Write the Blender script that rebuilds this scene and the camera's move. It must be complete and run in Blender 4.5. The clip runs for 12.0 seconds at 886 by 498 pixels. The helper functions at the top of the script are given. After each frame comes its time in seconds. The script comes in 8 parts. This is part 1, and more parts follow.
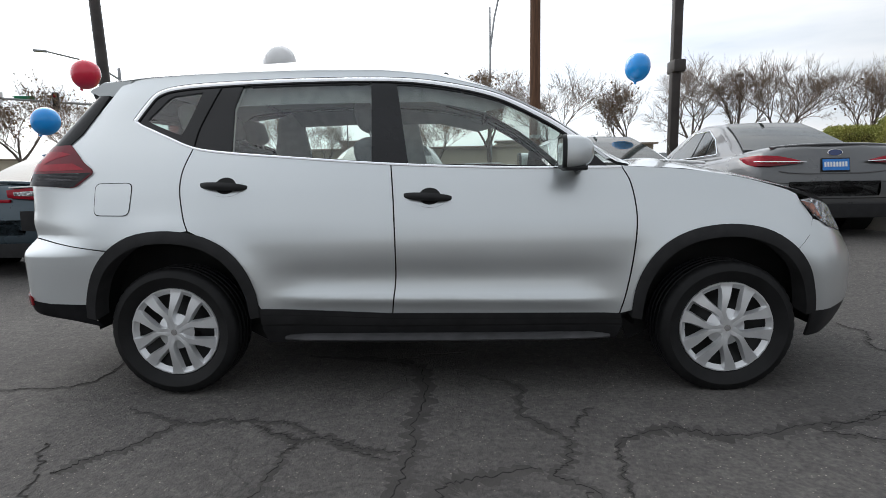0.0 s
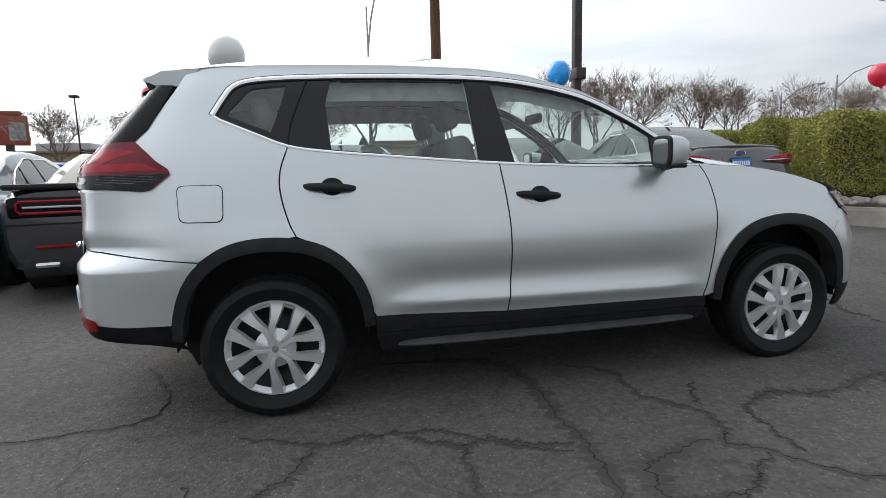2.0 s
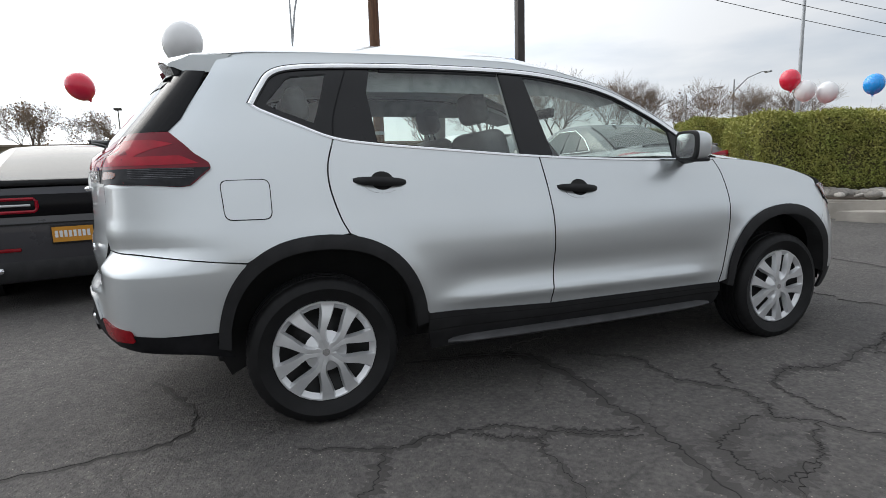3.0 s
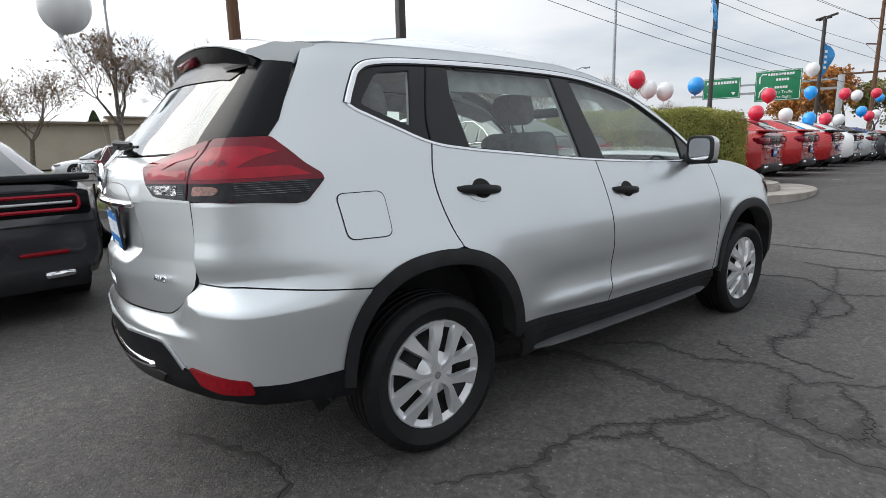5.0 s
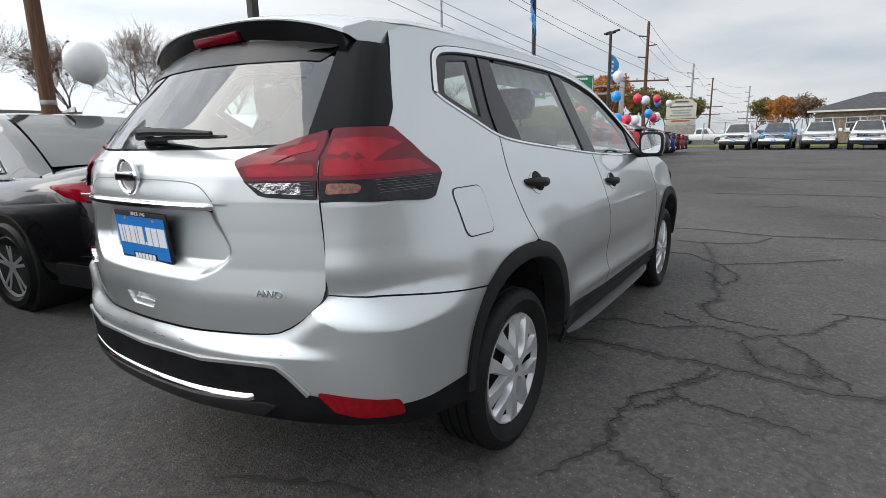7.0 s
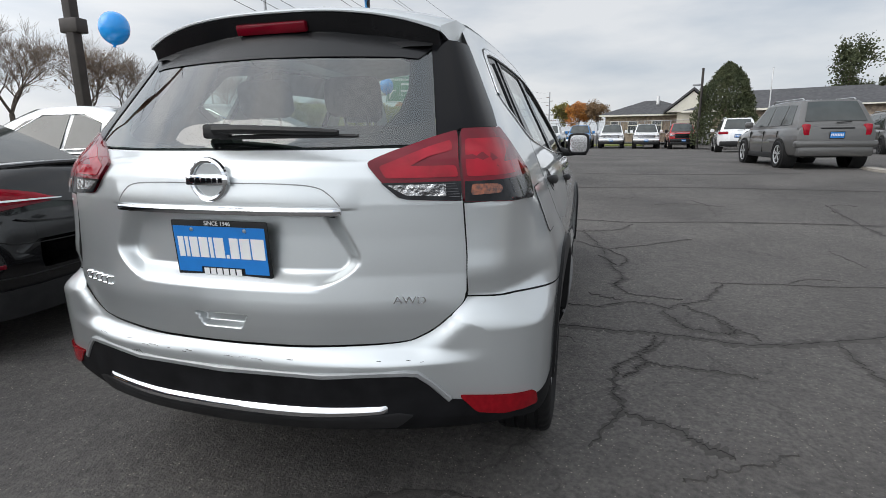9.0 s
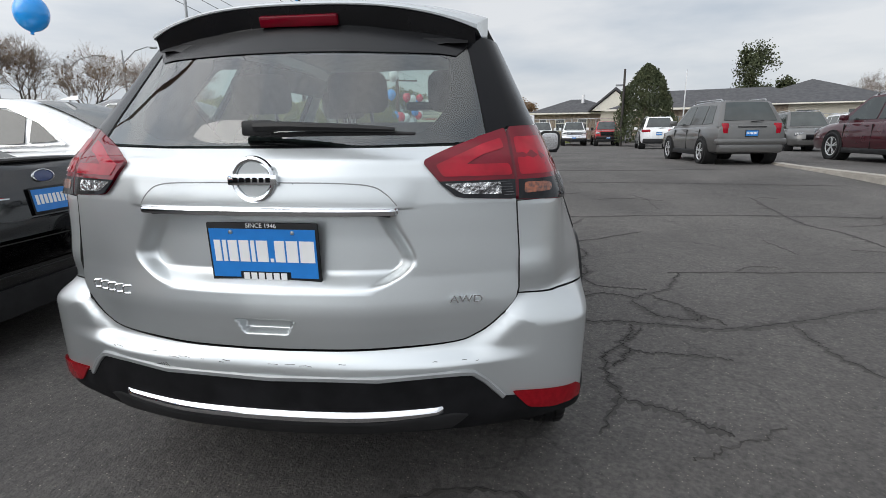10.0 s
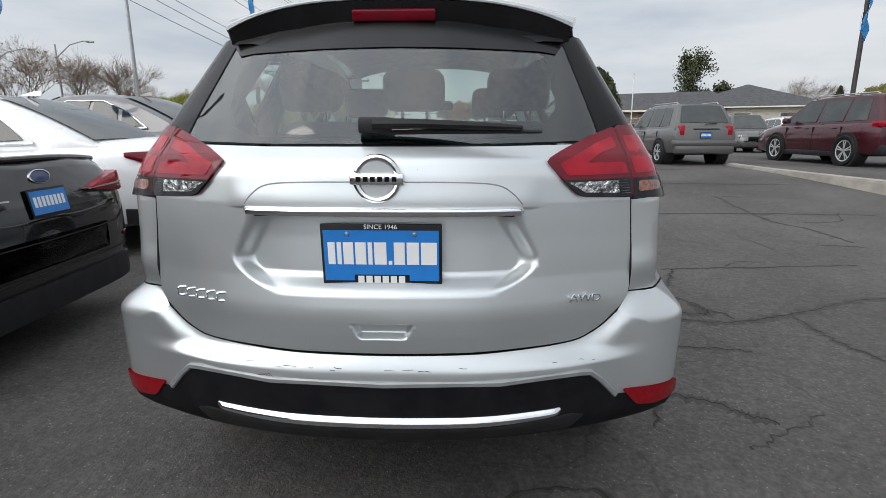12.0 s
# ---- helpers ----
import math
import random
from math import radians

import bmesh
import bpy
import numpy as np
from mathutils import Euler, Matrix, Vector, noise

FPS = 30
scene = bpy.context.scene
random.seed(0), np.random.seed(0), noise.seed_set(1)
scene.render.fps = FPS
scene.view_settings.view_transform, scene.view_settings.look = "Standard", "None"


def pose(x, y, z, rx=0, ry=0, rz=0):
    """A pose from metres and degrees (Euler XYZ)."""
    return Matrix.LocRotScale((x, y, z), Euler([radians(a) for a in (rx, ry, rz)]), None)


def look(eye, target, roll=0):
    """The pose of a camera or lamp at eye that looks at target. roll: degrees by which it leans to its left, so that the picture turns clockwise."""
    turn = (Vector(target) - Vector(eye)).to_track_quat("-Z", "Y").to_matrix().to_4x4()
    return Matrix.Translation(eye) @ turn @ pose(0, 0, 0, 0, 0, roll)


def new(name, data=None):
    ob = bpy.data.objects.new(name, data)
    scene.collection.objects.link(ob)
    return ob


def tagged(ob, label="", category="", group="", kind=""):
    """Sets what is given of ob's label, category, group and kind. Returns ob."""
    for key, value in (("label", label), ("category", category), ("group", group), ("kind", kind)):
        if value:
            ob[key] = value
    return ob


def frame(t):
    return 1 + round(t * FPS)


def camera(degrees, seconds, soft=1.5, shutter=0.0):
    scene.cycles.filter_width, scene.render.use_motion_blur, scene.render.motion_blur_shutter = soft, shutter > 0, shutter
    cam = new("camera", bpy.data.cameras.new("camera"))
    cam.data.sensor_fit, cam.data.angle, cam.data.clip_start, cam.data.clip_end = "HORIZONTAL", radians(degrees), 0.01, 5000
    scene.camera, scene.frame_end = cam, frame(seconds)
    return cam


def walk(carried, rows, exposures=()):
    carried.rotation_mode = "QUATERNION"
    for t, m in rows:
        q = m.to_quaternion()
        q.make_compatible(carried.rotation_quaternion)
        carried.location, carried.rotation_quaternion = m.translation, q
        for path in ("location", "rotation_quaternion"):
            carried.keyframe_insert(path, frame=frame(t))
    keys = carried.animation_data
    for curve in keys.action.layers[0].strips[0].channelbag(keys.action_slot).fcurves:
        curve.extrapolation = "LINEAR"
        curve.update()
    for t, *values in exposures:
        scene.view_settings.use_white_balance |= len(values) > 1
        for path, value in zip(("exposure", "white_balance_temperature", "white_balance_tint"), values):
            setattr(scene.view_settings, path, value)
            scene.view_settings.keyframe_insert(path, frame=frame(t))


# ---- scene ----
cam = camera(80.3, 12.0, soft=0.85)
PATH = [
    (0, (1.445, -3.353, 1.094), (1.369, -1.373, 0.824), -1.1),
    (0.5, (1.151, -3.386, 1.1), (1.191, -1.405, 0.825), -1.2),
    (1, (0.858, -3.402, 1.103), (1.01, -1.427, 0.829), -1.3),
    (1.5, (0.563, -3.342, 1.099), (0.844, -1.382, 0.822), -1.4),
    (2, (0.277, -3.265, 1.113), (0.689, -1.328, 0.833), -1.6),
    (2.5, (-0.007, -3.182, 1.097), (0.544, -1.28, 0.816), -1.7),
    (4.5, (-0.952, -2.61, 1.224), (0.115, -0.961, 0.849), -1.5),
    (5, (-1.164, -2.437, 1.236), (0.032, -0.879, 0.862), -1.5),
    (5.5, (-1.34, -2.238, 1.237), (-0.017, -0.787, 0.857), -1.4),
    (6, (-1.497, -2.052, 1.262), (-0.057, -0.72, 0.871), -1.3),
    (6.5, (-1.65, -1.879, 1.248), (-0.116, -0.657, 0.853), -1.3),
    (7, (-1.773, -1.712, 1.25), (-0.147, -0.622, 0.842), -1.1),
    (9, (-2.15, -0.97, 1.268), (-0.264, -0.456, 0.845), -0.6),
    (9.5, (-2.186, -0.813, 1.263), (-0.271, -0.429, 0.834), -0.5),
    (10, (-2.209, -0.65, 1.273), (-0.275, -0.386, 0.837), -0.4),
    (10.5, (-2.237, -0.523, 1.274), (-0.294, -0.345, 0.837), -0.4),
    (11, (-2.255, -0.403, 1.266), (-0.307, -0.277, 0.831), -0.3),
    (11.5, (-2.244, -0.306, 1.269), (-0.295, -0.207, 0.833), -0.2),
    (12, (-2.223, -0.21, 1.268), (-0.272, -0.127, 0.834), -0.1),
]
walk(cam, [(t, look(eye, target, roll)) for t, eye, target, roll in PATH], exposures=[(0, -0.03), (2.5, 0.03), (4.5, 0.20), (5, 0.18), (5.5, 0.14), (6, 0.02), (7, 0.02), (9, 0.02), (12, 0.0)])

# ---------------------------------------------------------------- light
SUN_AZ, SUN_EL = radians(129), radians(41)
world = bpy.data.worlds.new("sky")
scene.world = world
world.use_nodes = True
wn, wl = world.node_tree.nodes, world.node_tree.links
wn.clear()
w_out, w_bg = wn.new("ShaderNodeOutputWorld"), wn.new("ShaderNodeBackground")
sky = wn.new("ShaderNodeTexSky")
sky.sky_type, sky.sun_disc = "NISHITA", False
sky.sun_elevation, sky.sun_rotation = SUN_EL, math.pi / 2 - SUN_AZ
sky.dust_density, sky.ozone_density = 3.0, 1.5
w_co = wn.new("ShaderNodeTexCoord")
w_map = wn.new("ShaderNodeMapping")
w_map.inputs["Scale"].default_value = (1.0, 1.6, 6.0)
w_noise = wn.new("ShaderNodeTexNoise")
w_noise.inputs["Scale"].default_value, w_noise.inputs["Detail"].default_value = 2.2, 6.0
w_ramp = wn.new("ShaderNodeValToRGB")
w_ramp.color_ramp.elements[0].position, w_ramp.color_ramp.elements[0].color = 0.30, (0.60, 0.665, 0.745, 1)
w_ramp.color_ramp.elements[1].position, w_ramp.color_ramp.elements[1].color = 0.62, (0.88, 0.90, 0.925, 1)
w_dot = wn.new("ShaderNodeVectorMath")
w_dot.operation = "DOT_PRODUCT"
w_dot.inputs[1].default_value = (math.cos(SUN_AZ) * math.cos(SUN_EL), math.sin(SUN_AZ) * math.cos(SUN_EL), math.sin(SUN_EL))
w_glow = wn.new("ShaderNodeMapRange")
w_glow.interpolation_type = "SMOOTHSTEP"
for key, value in (("From Min", 0.0), ("From Max", 1.0), ("To Min", 0.90), ("To Max", 2.1)):
    w_glow.inputs[key].default_value = value
w_mul = wn.new("ShaderNodeMix")
w_mul.data_type, w_mul.blend_type = "RGBA", "MULTIPLY"
w_mul.inputs[0].default_value = 1.0
w_sky = wn.new("ShaderNodeMix")
w_sky.data_type, w_sky.blend_type = "RGBA", "MULTIPLY"
w_sky.inputs[0].default_value = 1.0
w_sky.inputs[7].default_value = (0.10, 0.10, 0.10, 1)
w_mix = wn.new("ShaderNodeMix")
w_mix.data_type = "RGBA"
w_mix.inputs[0].default_value = 0.88
wl.new(w_co.outputs["Generated"], w_map.inputs["Vector"])
wl.new(w_map.outputs["Vector"], w_noise.inputs["Vector"])
wl.new(w_noise.outputs["Fac"], w_ramp.inputs["Fac"])
wl.new(w_co.outputs["Generated"], w_dot.inputs[0])
wl.new(w_dot.outputs["Value"], w_glow.inputs["Value"])
wl.new(w_ramp.outputs["Color"], w_mul.inputs[6])
wl.new(w_glow.outputs["Result"], w_mul.inputs[7])
wl.new(sky.outputs["Color"], w_sky.inputs[6])
wl.new(w_sky.outputs[2], w_mix.inputs[6])
wl.new(w_mul.outputs[2], w_mix.inputs[7])
wl.new(w_mix.outputs[2], w_bg.inputs["Color"])
w_bg.inputs["Strength"].default_value = 1.02
wl.new(w_bg.outputs["Background"], w_out.inputs["Surface"])

sun = new("sun", bpy.data.lights.new("sun", "SUN"))
sun.data.energy, sun.data.angle, sun.data.color = 1.05, radians(48), (1.0, 0.96, 0.90)
sun.matrix_world = look((math.cos(SUN_AZ) * math.cos(SUN_EL) * 60, math.sin(SUN_AZ) * math.cos(SUN_EL) * 60, math.sin(SUN_EL) * 60), (0, 0, 0))

# ---------------------------------------------------------------- materials
def material(name, base=(0.5, 0.5, 0.5), rough=0.5, metal=0.0, coat=0.0, vary=0.0, scale=8.0, bump=0.0, bscale=60.0, alt=None, spec=0.5, emit=None, coat_rough=0.05, each=0.0):
    m = bpy.data.materials.new(name)
    m.use_nodes = True
    n, l = m.node_tree.nodes, m.node_tree.links
    b = n["Principled BSDF"]
    b.inputs["Base Color"].default_value = (*base, 1)
    b.inputs["Roughness"].default_value, b.inputs["Metallic"].default_value = rough, metal
    b.inputs["Coat Weight"].default_value, b.inputs["Coat Roughness"].default_value = coat, coat_rough
    b.inputs["Specular IOR Level"].default_value = spec
    co = n.new("ShaderNodeTexCoord")
    if vary or alt:
        tex = n.new("ShaderNodeTexNoise")
        tex.inputs["Scale"].default_value, tex.inputs["Detail"].default_value = scale, 6.0
        l.new(co.outputs["Object"], tex.inputs["Vector"])
        ramp = n.new("ShaderNodeValToRGB")
        lo = alt or tuple(c * (1 - vary) for c in base)
        hi = base if alt else tuple(min(1, c * (1 + vary)) for c in base)
        ramp.color_ramp.elements[0].position, ramp.color_ramp.elements[1].position = 0.35, 0.65
        ramp.color_ramp.elements[0].color, ramp.color_ramp.elements[1].color = (*lo, 1), (*hi, 1)
        l.new(tex.outputs["Fac"], ramp.inputs["Fac"])
        out = ramp.outputs["Color"]
        if each:
            info, val, hsv = n.new("ShaderNodeObjectInfo"), n.new("ShaderNodeMapRange"), n.new("ShaderNodeHueSaturation")
            val.inputs["To Min"].default_value, val.inputs["To Max"].default_value = 1 - each, 1 + each
            l.new(info.outputs["Random"], val.inputs["Value"])
            l.new(val.outputs["Result"], hsv.inputs["Value"])
            l.new(out, hsv.inputs["Color"])
            out = hsv.outputs["Color"]
        l.new(out, b.inputs["Base Color"])
    if bump:
        tex2, bp = n.new("ShaderNodeTexNoise"), n.new("ShaderNodeBump")
        tex2.inputs["Scale"].default_value, tex2.inputs["Detail"].default_value = bscale, 4.0
        bp.inputs["Strength"].default_value, bp.inputs["Distance"].default_value = bump, 0.02
        l.new(co.outputs["Object"], tex2.inputs["Vector"])
        l.new(tex2.outputs["Fac"], bp.inputs["Height"])
        l.new(bp.outputs["Normal"], b.inputs["Normal"])
    if emit:
        b.inputs["Emission Color"].default_value, b.inputs["Emission Strength"].default_value = (*emit[:3], 1), emit[3]
    return m


def glass_material(name, tint=(0.72, 0.76, 0.74), base=0.08):
    """Thin glass: a tinted see-through sheet with a mirror gloss that grows at grazing angles."""
    m = bpy.data.materials.new(name)
    m.use_nodes = True
    n, l = m.node_tree.nodes, m.node_tree.links
    n.clear()
    out, mix, face = n.new("ShaderNodeOutputMaterial"), n.new("ShaderNodeMixShader"), n.new("ShaderNodeLayerWeight")
    power, grow = n.new("ShaderNodeMath"), n.new("ShaderNodeMath")
    see, gloss = n.new("ShaderNodeBsdfTransparent"), n.new("ShaderNodeBsdfGlossy")
    see.inputs["Color"].default_value = (*tint, 1)
    gloss.inputs["Roughness"].default_value = 0.015
    face.inputs["Blend"].default_value = 0.5
    power.operation, power.inputs[1].default_value = "POWER", 3.6
    grow.operation, grow.inputs[1].default_value, grow.inputs[2].default_value = "MULTIPLY_ADD", 0.9, base
    l.new(face.outputs["Facing"], power.inputs[0])
    l.new(power.outputs["Value"], grow.inputs[0])
    l.new(grow.outputs["Value"], mix.inputs["Fac"])
    l.new(see.outputs["BSDF"], mix.inputs[1])
    l.new(gloss.outputs["BSDF"], mix.inputs[2])
    l.new(mix.outputs["Shader"], out.inputs["Surface"])
    return m


def car_paint(name, base, metal=0.35, flake=0.04, rough=0.32):
    """Metallic car paint: fine flakes, light dust and a clear coat."""
    m = material(name, base, rough, metal, coat=1.0, coat_rough=0.04)
    n, l = m.node_tree.nodes, m.node_tree.links
    b = n["Principled BSDF"]
    co, flakes, dust = n.new("ShaderNodeTexCoord"), n.new("ShaderNodeTexNoise"), n.new("ShaderNodeTexNoise")
    flakes.inputs["Scale"].default_value, dust.inputs["Scale"].default_value, dust.inputs["Detail"].default_value = 900, 2.3, 7
    l.new(co.outputs["Object"], flakes.inputs["Vector"])
    l.new(co.outputs["Object"], dust.inputs["Vector"])
    add, hsv, rr = n.new("ShaderNodeMath"), n.new("ShaderNodeHueSaturation"), n.new("ShaderNodeMapRange")
    add.operation = "MULTIPLY_ADD"
    add.inputs[1].default_value, add.inputs[2].default_value = flake * 2, 1 - flake
    hsv.inputs["Color"].default_value = (*base, 1)
    l.new(flakes.outputs["Fac"], add.inputs[0])
    l.new(add.outputs["Value"], hsv.inputs["Value"])
    l.new(hsv.outputs["Color"], b.inputs["Base Color"])
    rr.inputs["From Min"].default_value, rr.inputs["From Max"].default_value = 0.35, 0.7
    rr.inputs["To Min"].default_value, rr.inputs["To Max"].default_value = rough - 0.03, rough + 0.08
    l.new(dust.outputs["Fac"], rr.inputs["Value"])
    l.new(rr.outputs["Result"], b.inputs["Roughness"])
    return m


SILVER = car_paint("silver_metallic_paint", (0.632, 0.662, 0.672), 0.76, 0.02, 0.33)
BLACK_PL = material("grained_black_plastic", (0.013, 0.013, 0.014), 0.50, vary=0.25, scale=14, bump=0.012, bscale=500, spec=0.32)
TRIM_PL = material("coarse_black_plastic", (0.009, 0.009, 0.010), 0.62, vary=0.3, scale=14, bump=0.012, bscale=500, spec=0.10)
BLACK_GL = material("gloss_black_trim", (0.005, 0.005, 0.006), 0.16, spec=0.16)
FRAME_BL = material("satin_black_pillar", (0.009, 0.009, 0.010), 0.26, vary=0.2, spec=0.35)
# Near-black that puts the shade of gaps, hollows and the inner shell into colour.
DARK = material("void_shade", (0.008, 0.008, 0.008), 0.85, vary=0.3)
CHROME = material("chrome", (0.83, 0.84, 0.86), 0.07, 1.0, vary=0.04, scale=30)
SATIN = material("satin_metal", (0.62, 0.63, 0.64), 0.28, 1.0, vary=0.05)
RUBBER = material("tyre_rubber", (0.0075, 0.0075, 0.008), 0.58, vary=0.3, scale=9, bump=0.03, bscale=120, spec=0.28)
HUBCAP = material("silver_hubcap_paint", (0.68, 0.69, 0.70), 0.30, 0.55, coat=0.5, vary=0.05, scale=12)
STEEL_BL = material("black_steel_wheel", (0.018, 0.018, 0.018), 0.5, 0.2, vary=0.3)
GLASS = glass_material("tinted_window_glass", (0.84, 0.91, 0.875), 0.10)
GLASS_REAR = glass_material("rear_window_glass", (0.52, 0.62, 0.59), 0.14)
GLASS_DARK = material("dark_car_glass", (0.045, 0.054, 0.052), 0.05, alt=(0.022, 0.027, 0.026), scale=1.5, spec=0.8)
RED_LENS = material("red_lamp_lens", (0.36, 0.004, 0.018), 0.04, spec=0.40, alt=(0.25, 0.003, 0.013), scale=14, coat_rough=0.02)
RED_DEEP = material("dark_red_lamp_lens", (0.17, 0.002, 0.012), 0.04, spec=0.40, alt=(0.12, 0.003, 0.010), scale=10)
RED_BRIGHT = material("bright_red_reflector", (0.22, 0.005, 0.010), 0.22, spec=0.22, vary=0.12, scale=60)
CLEAR_LENS = material("clear_lamp_lens", (0.72, 0.73, 0.74), 0.14, 0.85, alt=(0.10, 0.10, 0.105), scale=46, bump=0.9, bscale=75)
SMOKE_LENS = material("smoked_lamp_lens", (0.022, 0.023, 0.026), 0.10, spec=0.25, alt=(0.008, 0.008, 0.010), scale=22)
RIB_LENS = material("ribbed_clear_lens", (0.16, 0.16, 0.17), 0.2, 0.5, alt=(0.05, 0.05, 0.055), scale=30)
AMBER = material("amber_lamp_lens", (0.30, 0.075, 0.025), 0.10, coat=1.0, alt=(0.07, 0.028, 0.018), scale=90)
PLATE_BLUE = material("blue_plate_print", (0.02, 0.20, 0.60), 0.35, vary=0.05, scale=20)
WHITE = material("white_print", (0.82, 0.82, 0.82), 0.45, vary=0.03)
FABRIC = material("charcoal_seat_fabric", (0.15, 0.15, 0.155), 0.9, vary=0.25, scale=40, bump=0.2, bscale=400)
INTERIOR = material("grey_interior_plastic", (0.24, 0.243, 0.245), 0.65, vary=0.2, scale=18)
LINER = material("light_headliner_fabric", (0.62, 0.62, 0.60), 0.9, vary=0.08, scale=20)
BRIGHT = material("bright_window_trim", (0.86, 0.87, 0.88), 0.24, 0.85, vary=0.03)
STRIP = material("grey_bumper_strip", (0.30, 0.31, 0.315), 0.38, 0.4, vary=0.08, scale=20)
# Base lightened to paint the sky highlight on the step's upward face.
STEP_PL = material("step_plastic_with_highlight", (0.05, 0.05, 0.052), 0.45, vary=0.2, scale=12)
SCREEN = material("dark_screen", (0.01, 0.01, 0.012), 0.1)

# ---------------------------------------------------------------- building helpers
def thing(name, label, category, m=None, group="", kind=""):
    ob = new(name)
    ob.empty_display_size = 0.2
    if m is not None:
        ob.matrix_basis = m
    return tagged(ob, label, category, group, kind)


def mesh_of(name, bm, mat, smooth=True):
    me = bpy.data.meshes.new(name)
    bm.to_mesh(me)
    bm.free()
    me.materials.append(mat)
    if smooth:
        me.polygons.foreach_set("use_smooth", [True] * len(me.polygons))
        me.set_sharp_from_angle(angle=radians(38))
    return me


def part(name, bm, mat, parent=None, label="", smooth=True, m=None):
    """Links a bmesh or a mesh as one object under a thing or a part."""
    me = bm if isinstance(bm, bpy.types.Mesh) else mesh_of(name, bm, mat, smooth)
    ob = new(name, me)
    if parent is not None:
        ob.parent = parent
    if m is not None:
        ob.matrix_basis = m
    return tagged(ob, label)


def top(ob, label, category, group="", kind=""):
    return tagged(ob, label, category, group, kind)


def box(bm, x0, x1, y0, y1, z0, z1, bevel=0.0, seg=2, m=None):
    r = bmesh.ops.create_cube(bm, size=1.0, matrix=Matrix.Translation(((x0 + x1) / 2, (y0 + y1) / 2, (z0 + z1) / 2)) @ Matrix.Diagonal((x1 - x0, y1 - y0, z1 - z0, 1)))
    vs = r["verts"]
    if bevel:
        es = list({e for v in vs for e in v.link_edges})
        vs = list({v for v in bmesh.ops.bevel(bm, geom=es, offset=bevel, segments=seg, affect="EDGES", profile=0.5)["verts"]} | {v for v in vs if v.is_valid})
    if m is not None:
        bmesh.ops.transform(bm, matrix=m, verts=[v for v in vs if v.is_valid])
    return bm


def one_box(*a, **k):
    return box(bmesh.new(), *a, **k)


def cyl(bm, p0, p1, r0, r1=None, n=12, caps=True):
    p0, p1 = Vector(p0), Vector(p1)
    d = p1 - p0
    m = Matrix.Translation((p0 + p1) / 2) @ d.to_track_quat("Z", "Y").to_matrix().to_4x4()
    bmesh.ops.create_cone(bm, cap_ends=caps, segments=n, radius1=r0, radius2=r0 if r1 is None else r1, depth=d.length, matrix=m)
    return bm


def tube(bm, pts, r, n=8):
    """A tube along points; r may be one radius or one for each."""
    pts = [Vector(p) for p in pts]
    rs = r if isinstance(r, (list, tuple)) else [r] * len(pts)
    rings, up = [], Vector((0, 0, 1))
    for i, p in enumerate(pts):
        d = (pts[min(i + 1, len(pts) - 1)] - pts[max(i - 1, 0)]).normalized()
        a = d.cross(up if abs(d.z) < 0.95 else Vector((1, 0, 0))).normalized()
        b = d.cross(a)
        rings.append([bm.verts.new(p + (a * math.cos(2 * math.pi * k / n) + b * math.sin(2 * math.pi * k / n)) * rs[i]) for k in range(n)])
    for q, s in zip(rings, rings[1:]):
        for k in range(n):
            bm.faces.new((q[k], q[(k + 1) % n], s[(k + 1) % n], s[k]))
    bm.faces.new(rings[0][::-1])
    bm.faces.new(rings[-1])
    return bm


def lathe(bm, prof, axis="y", n=48, centre=(0, 0, 0)):
    """Turns (radius, along) points about an axis through the centre."""
    c, rings = Vector(centre), []
    for k in range(n):
        a = 2 * math.pi * k / n
        ring = []
        for r, h in prof:
            p = {"y": (r * math.cos(a), h, r * math.sin(a)), "z": (r * math.cos(a), r * math.sin(a), h), "x": (h, r * math.cos(a), r * math.sin(a))}[axis]
            ring.append(bm.verts.new(c + Vector(p)))
        rings.append(ring)
    for k in range(n):
        q, s = rings[k], rings[(k + 1) % n]
        for i in range(len(prof) - 1):
            bm.faces.new((q[i], q[i + 1], s[i + 1], s[i]))
    bmesh.ops.remove_doubles(bm, verts=bm.verts, dist=1e-5)
    bmesh.ops.recalc_face_normals(bm, faces=bm.faces)
    return bm


def prism(bm, poly, depth, m=None):
    """A flat outline in x, y given thickness along z."""
    lo = [bm.verts.new((x, y, 0)) for x, y in poly]
    hi = [bm.verts.new((x, y, depth)) for x, y in poly]
    bm.faces.new(lo[::-1])
    bm.faces.new(hi)
    for i in range(len(poly)):
        j = (i + 1) % len(poly)
        bm.faces.new((lo[i], lo[j], hi[j], hi[i]))
    if m is not None:
        bmesh.ops.transform(bm, matrix=m, verts=lo + hi)
    return bm


def smooth_line(pts, n=6):
    """A Catmull-Rom line through points in the plane."""
    p = [np.array(a, float) for a in pts]
    p = [2 * p[0] - p[1]] + p + [2 * p[-1] - p[-2]]
    out = []
    for i in range(1, len(p) - 2):
        for k in range(n):
            t = k / n
            out.append(tuple(0.5 * (2 * p[i] + (p[i + 1] - p[i - 1]) * t + (2 * p[i - 1] - 5 * p[i] + 4 * p[i + 1] - p[i + 2]) * t * t + (3 * p[i] - p[i - 1] - 3 * p[i + 1] + p[i + 2]) * t ** 3)))
    return out + [tuple(p[-2])]


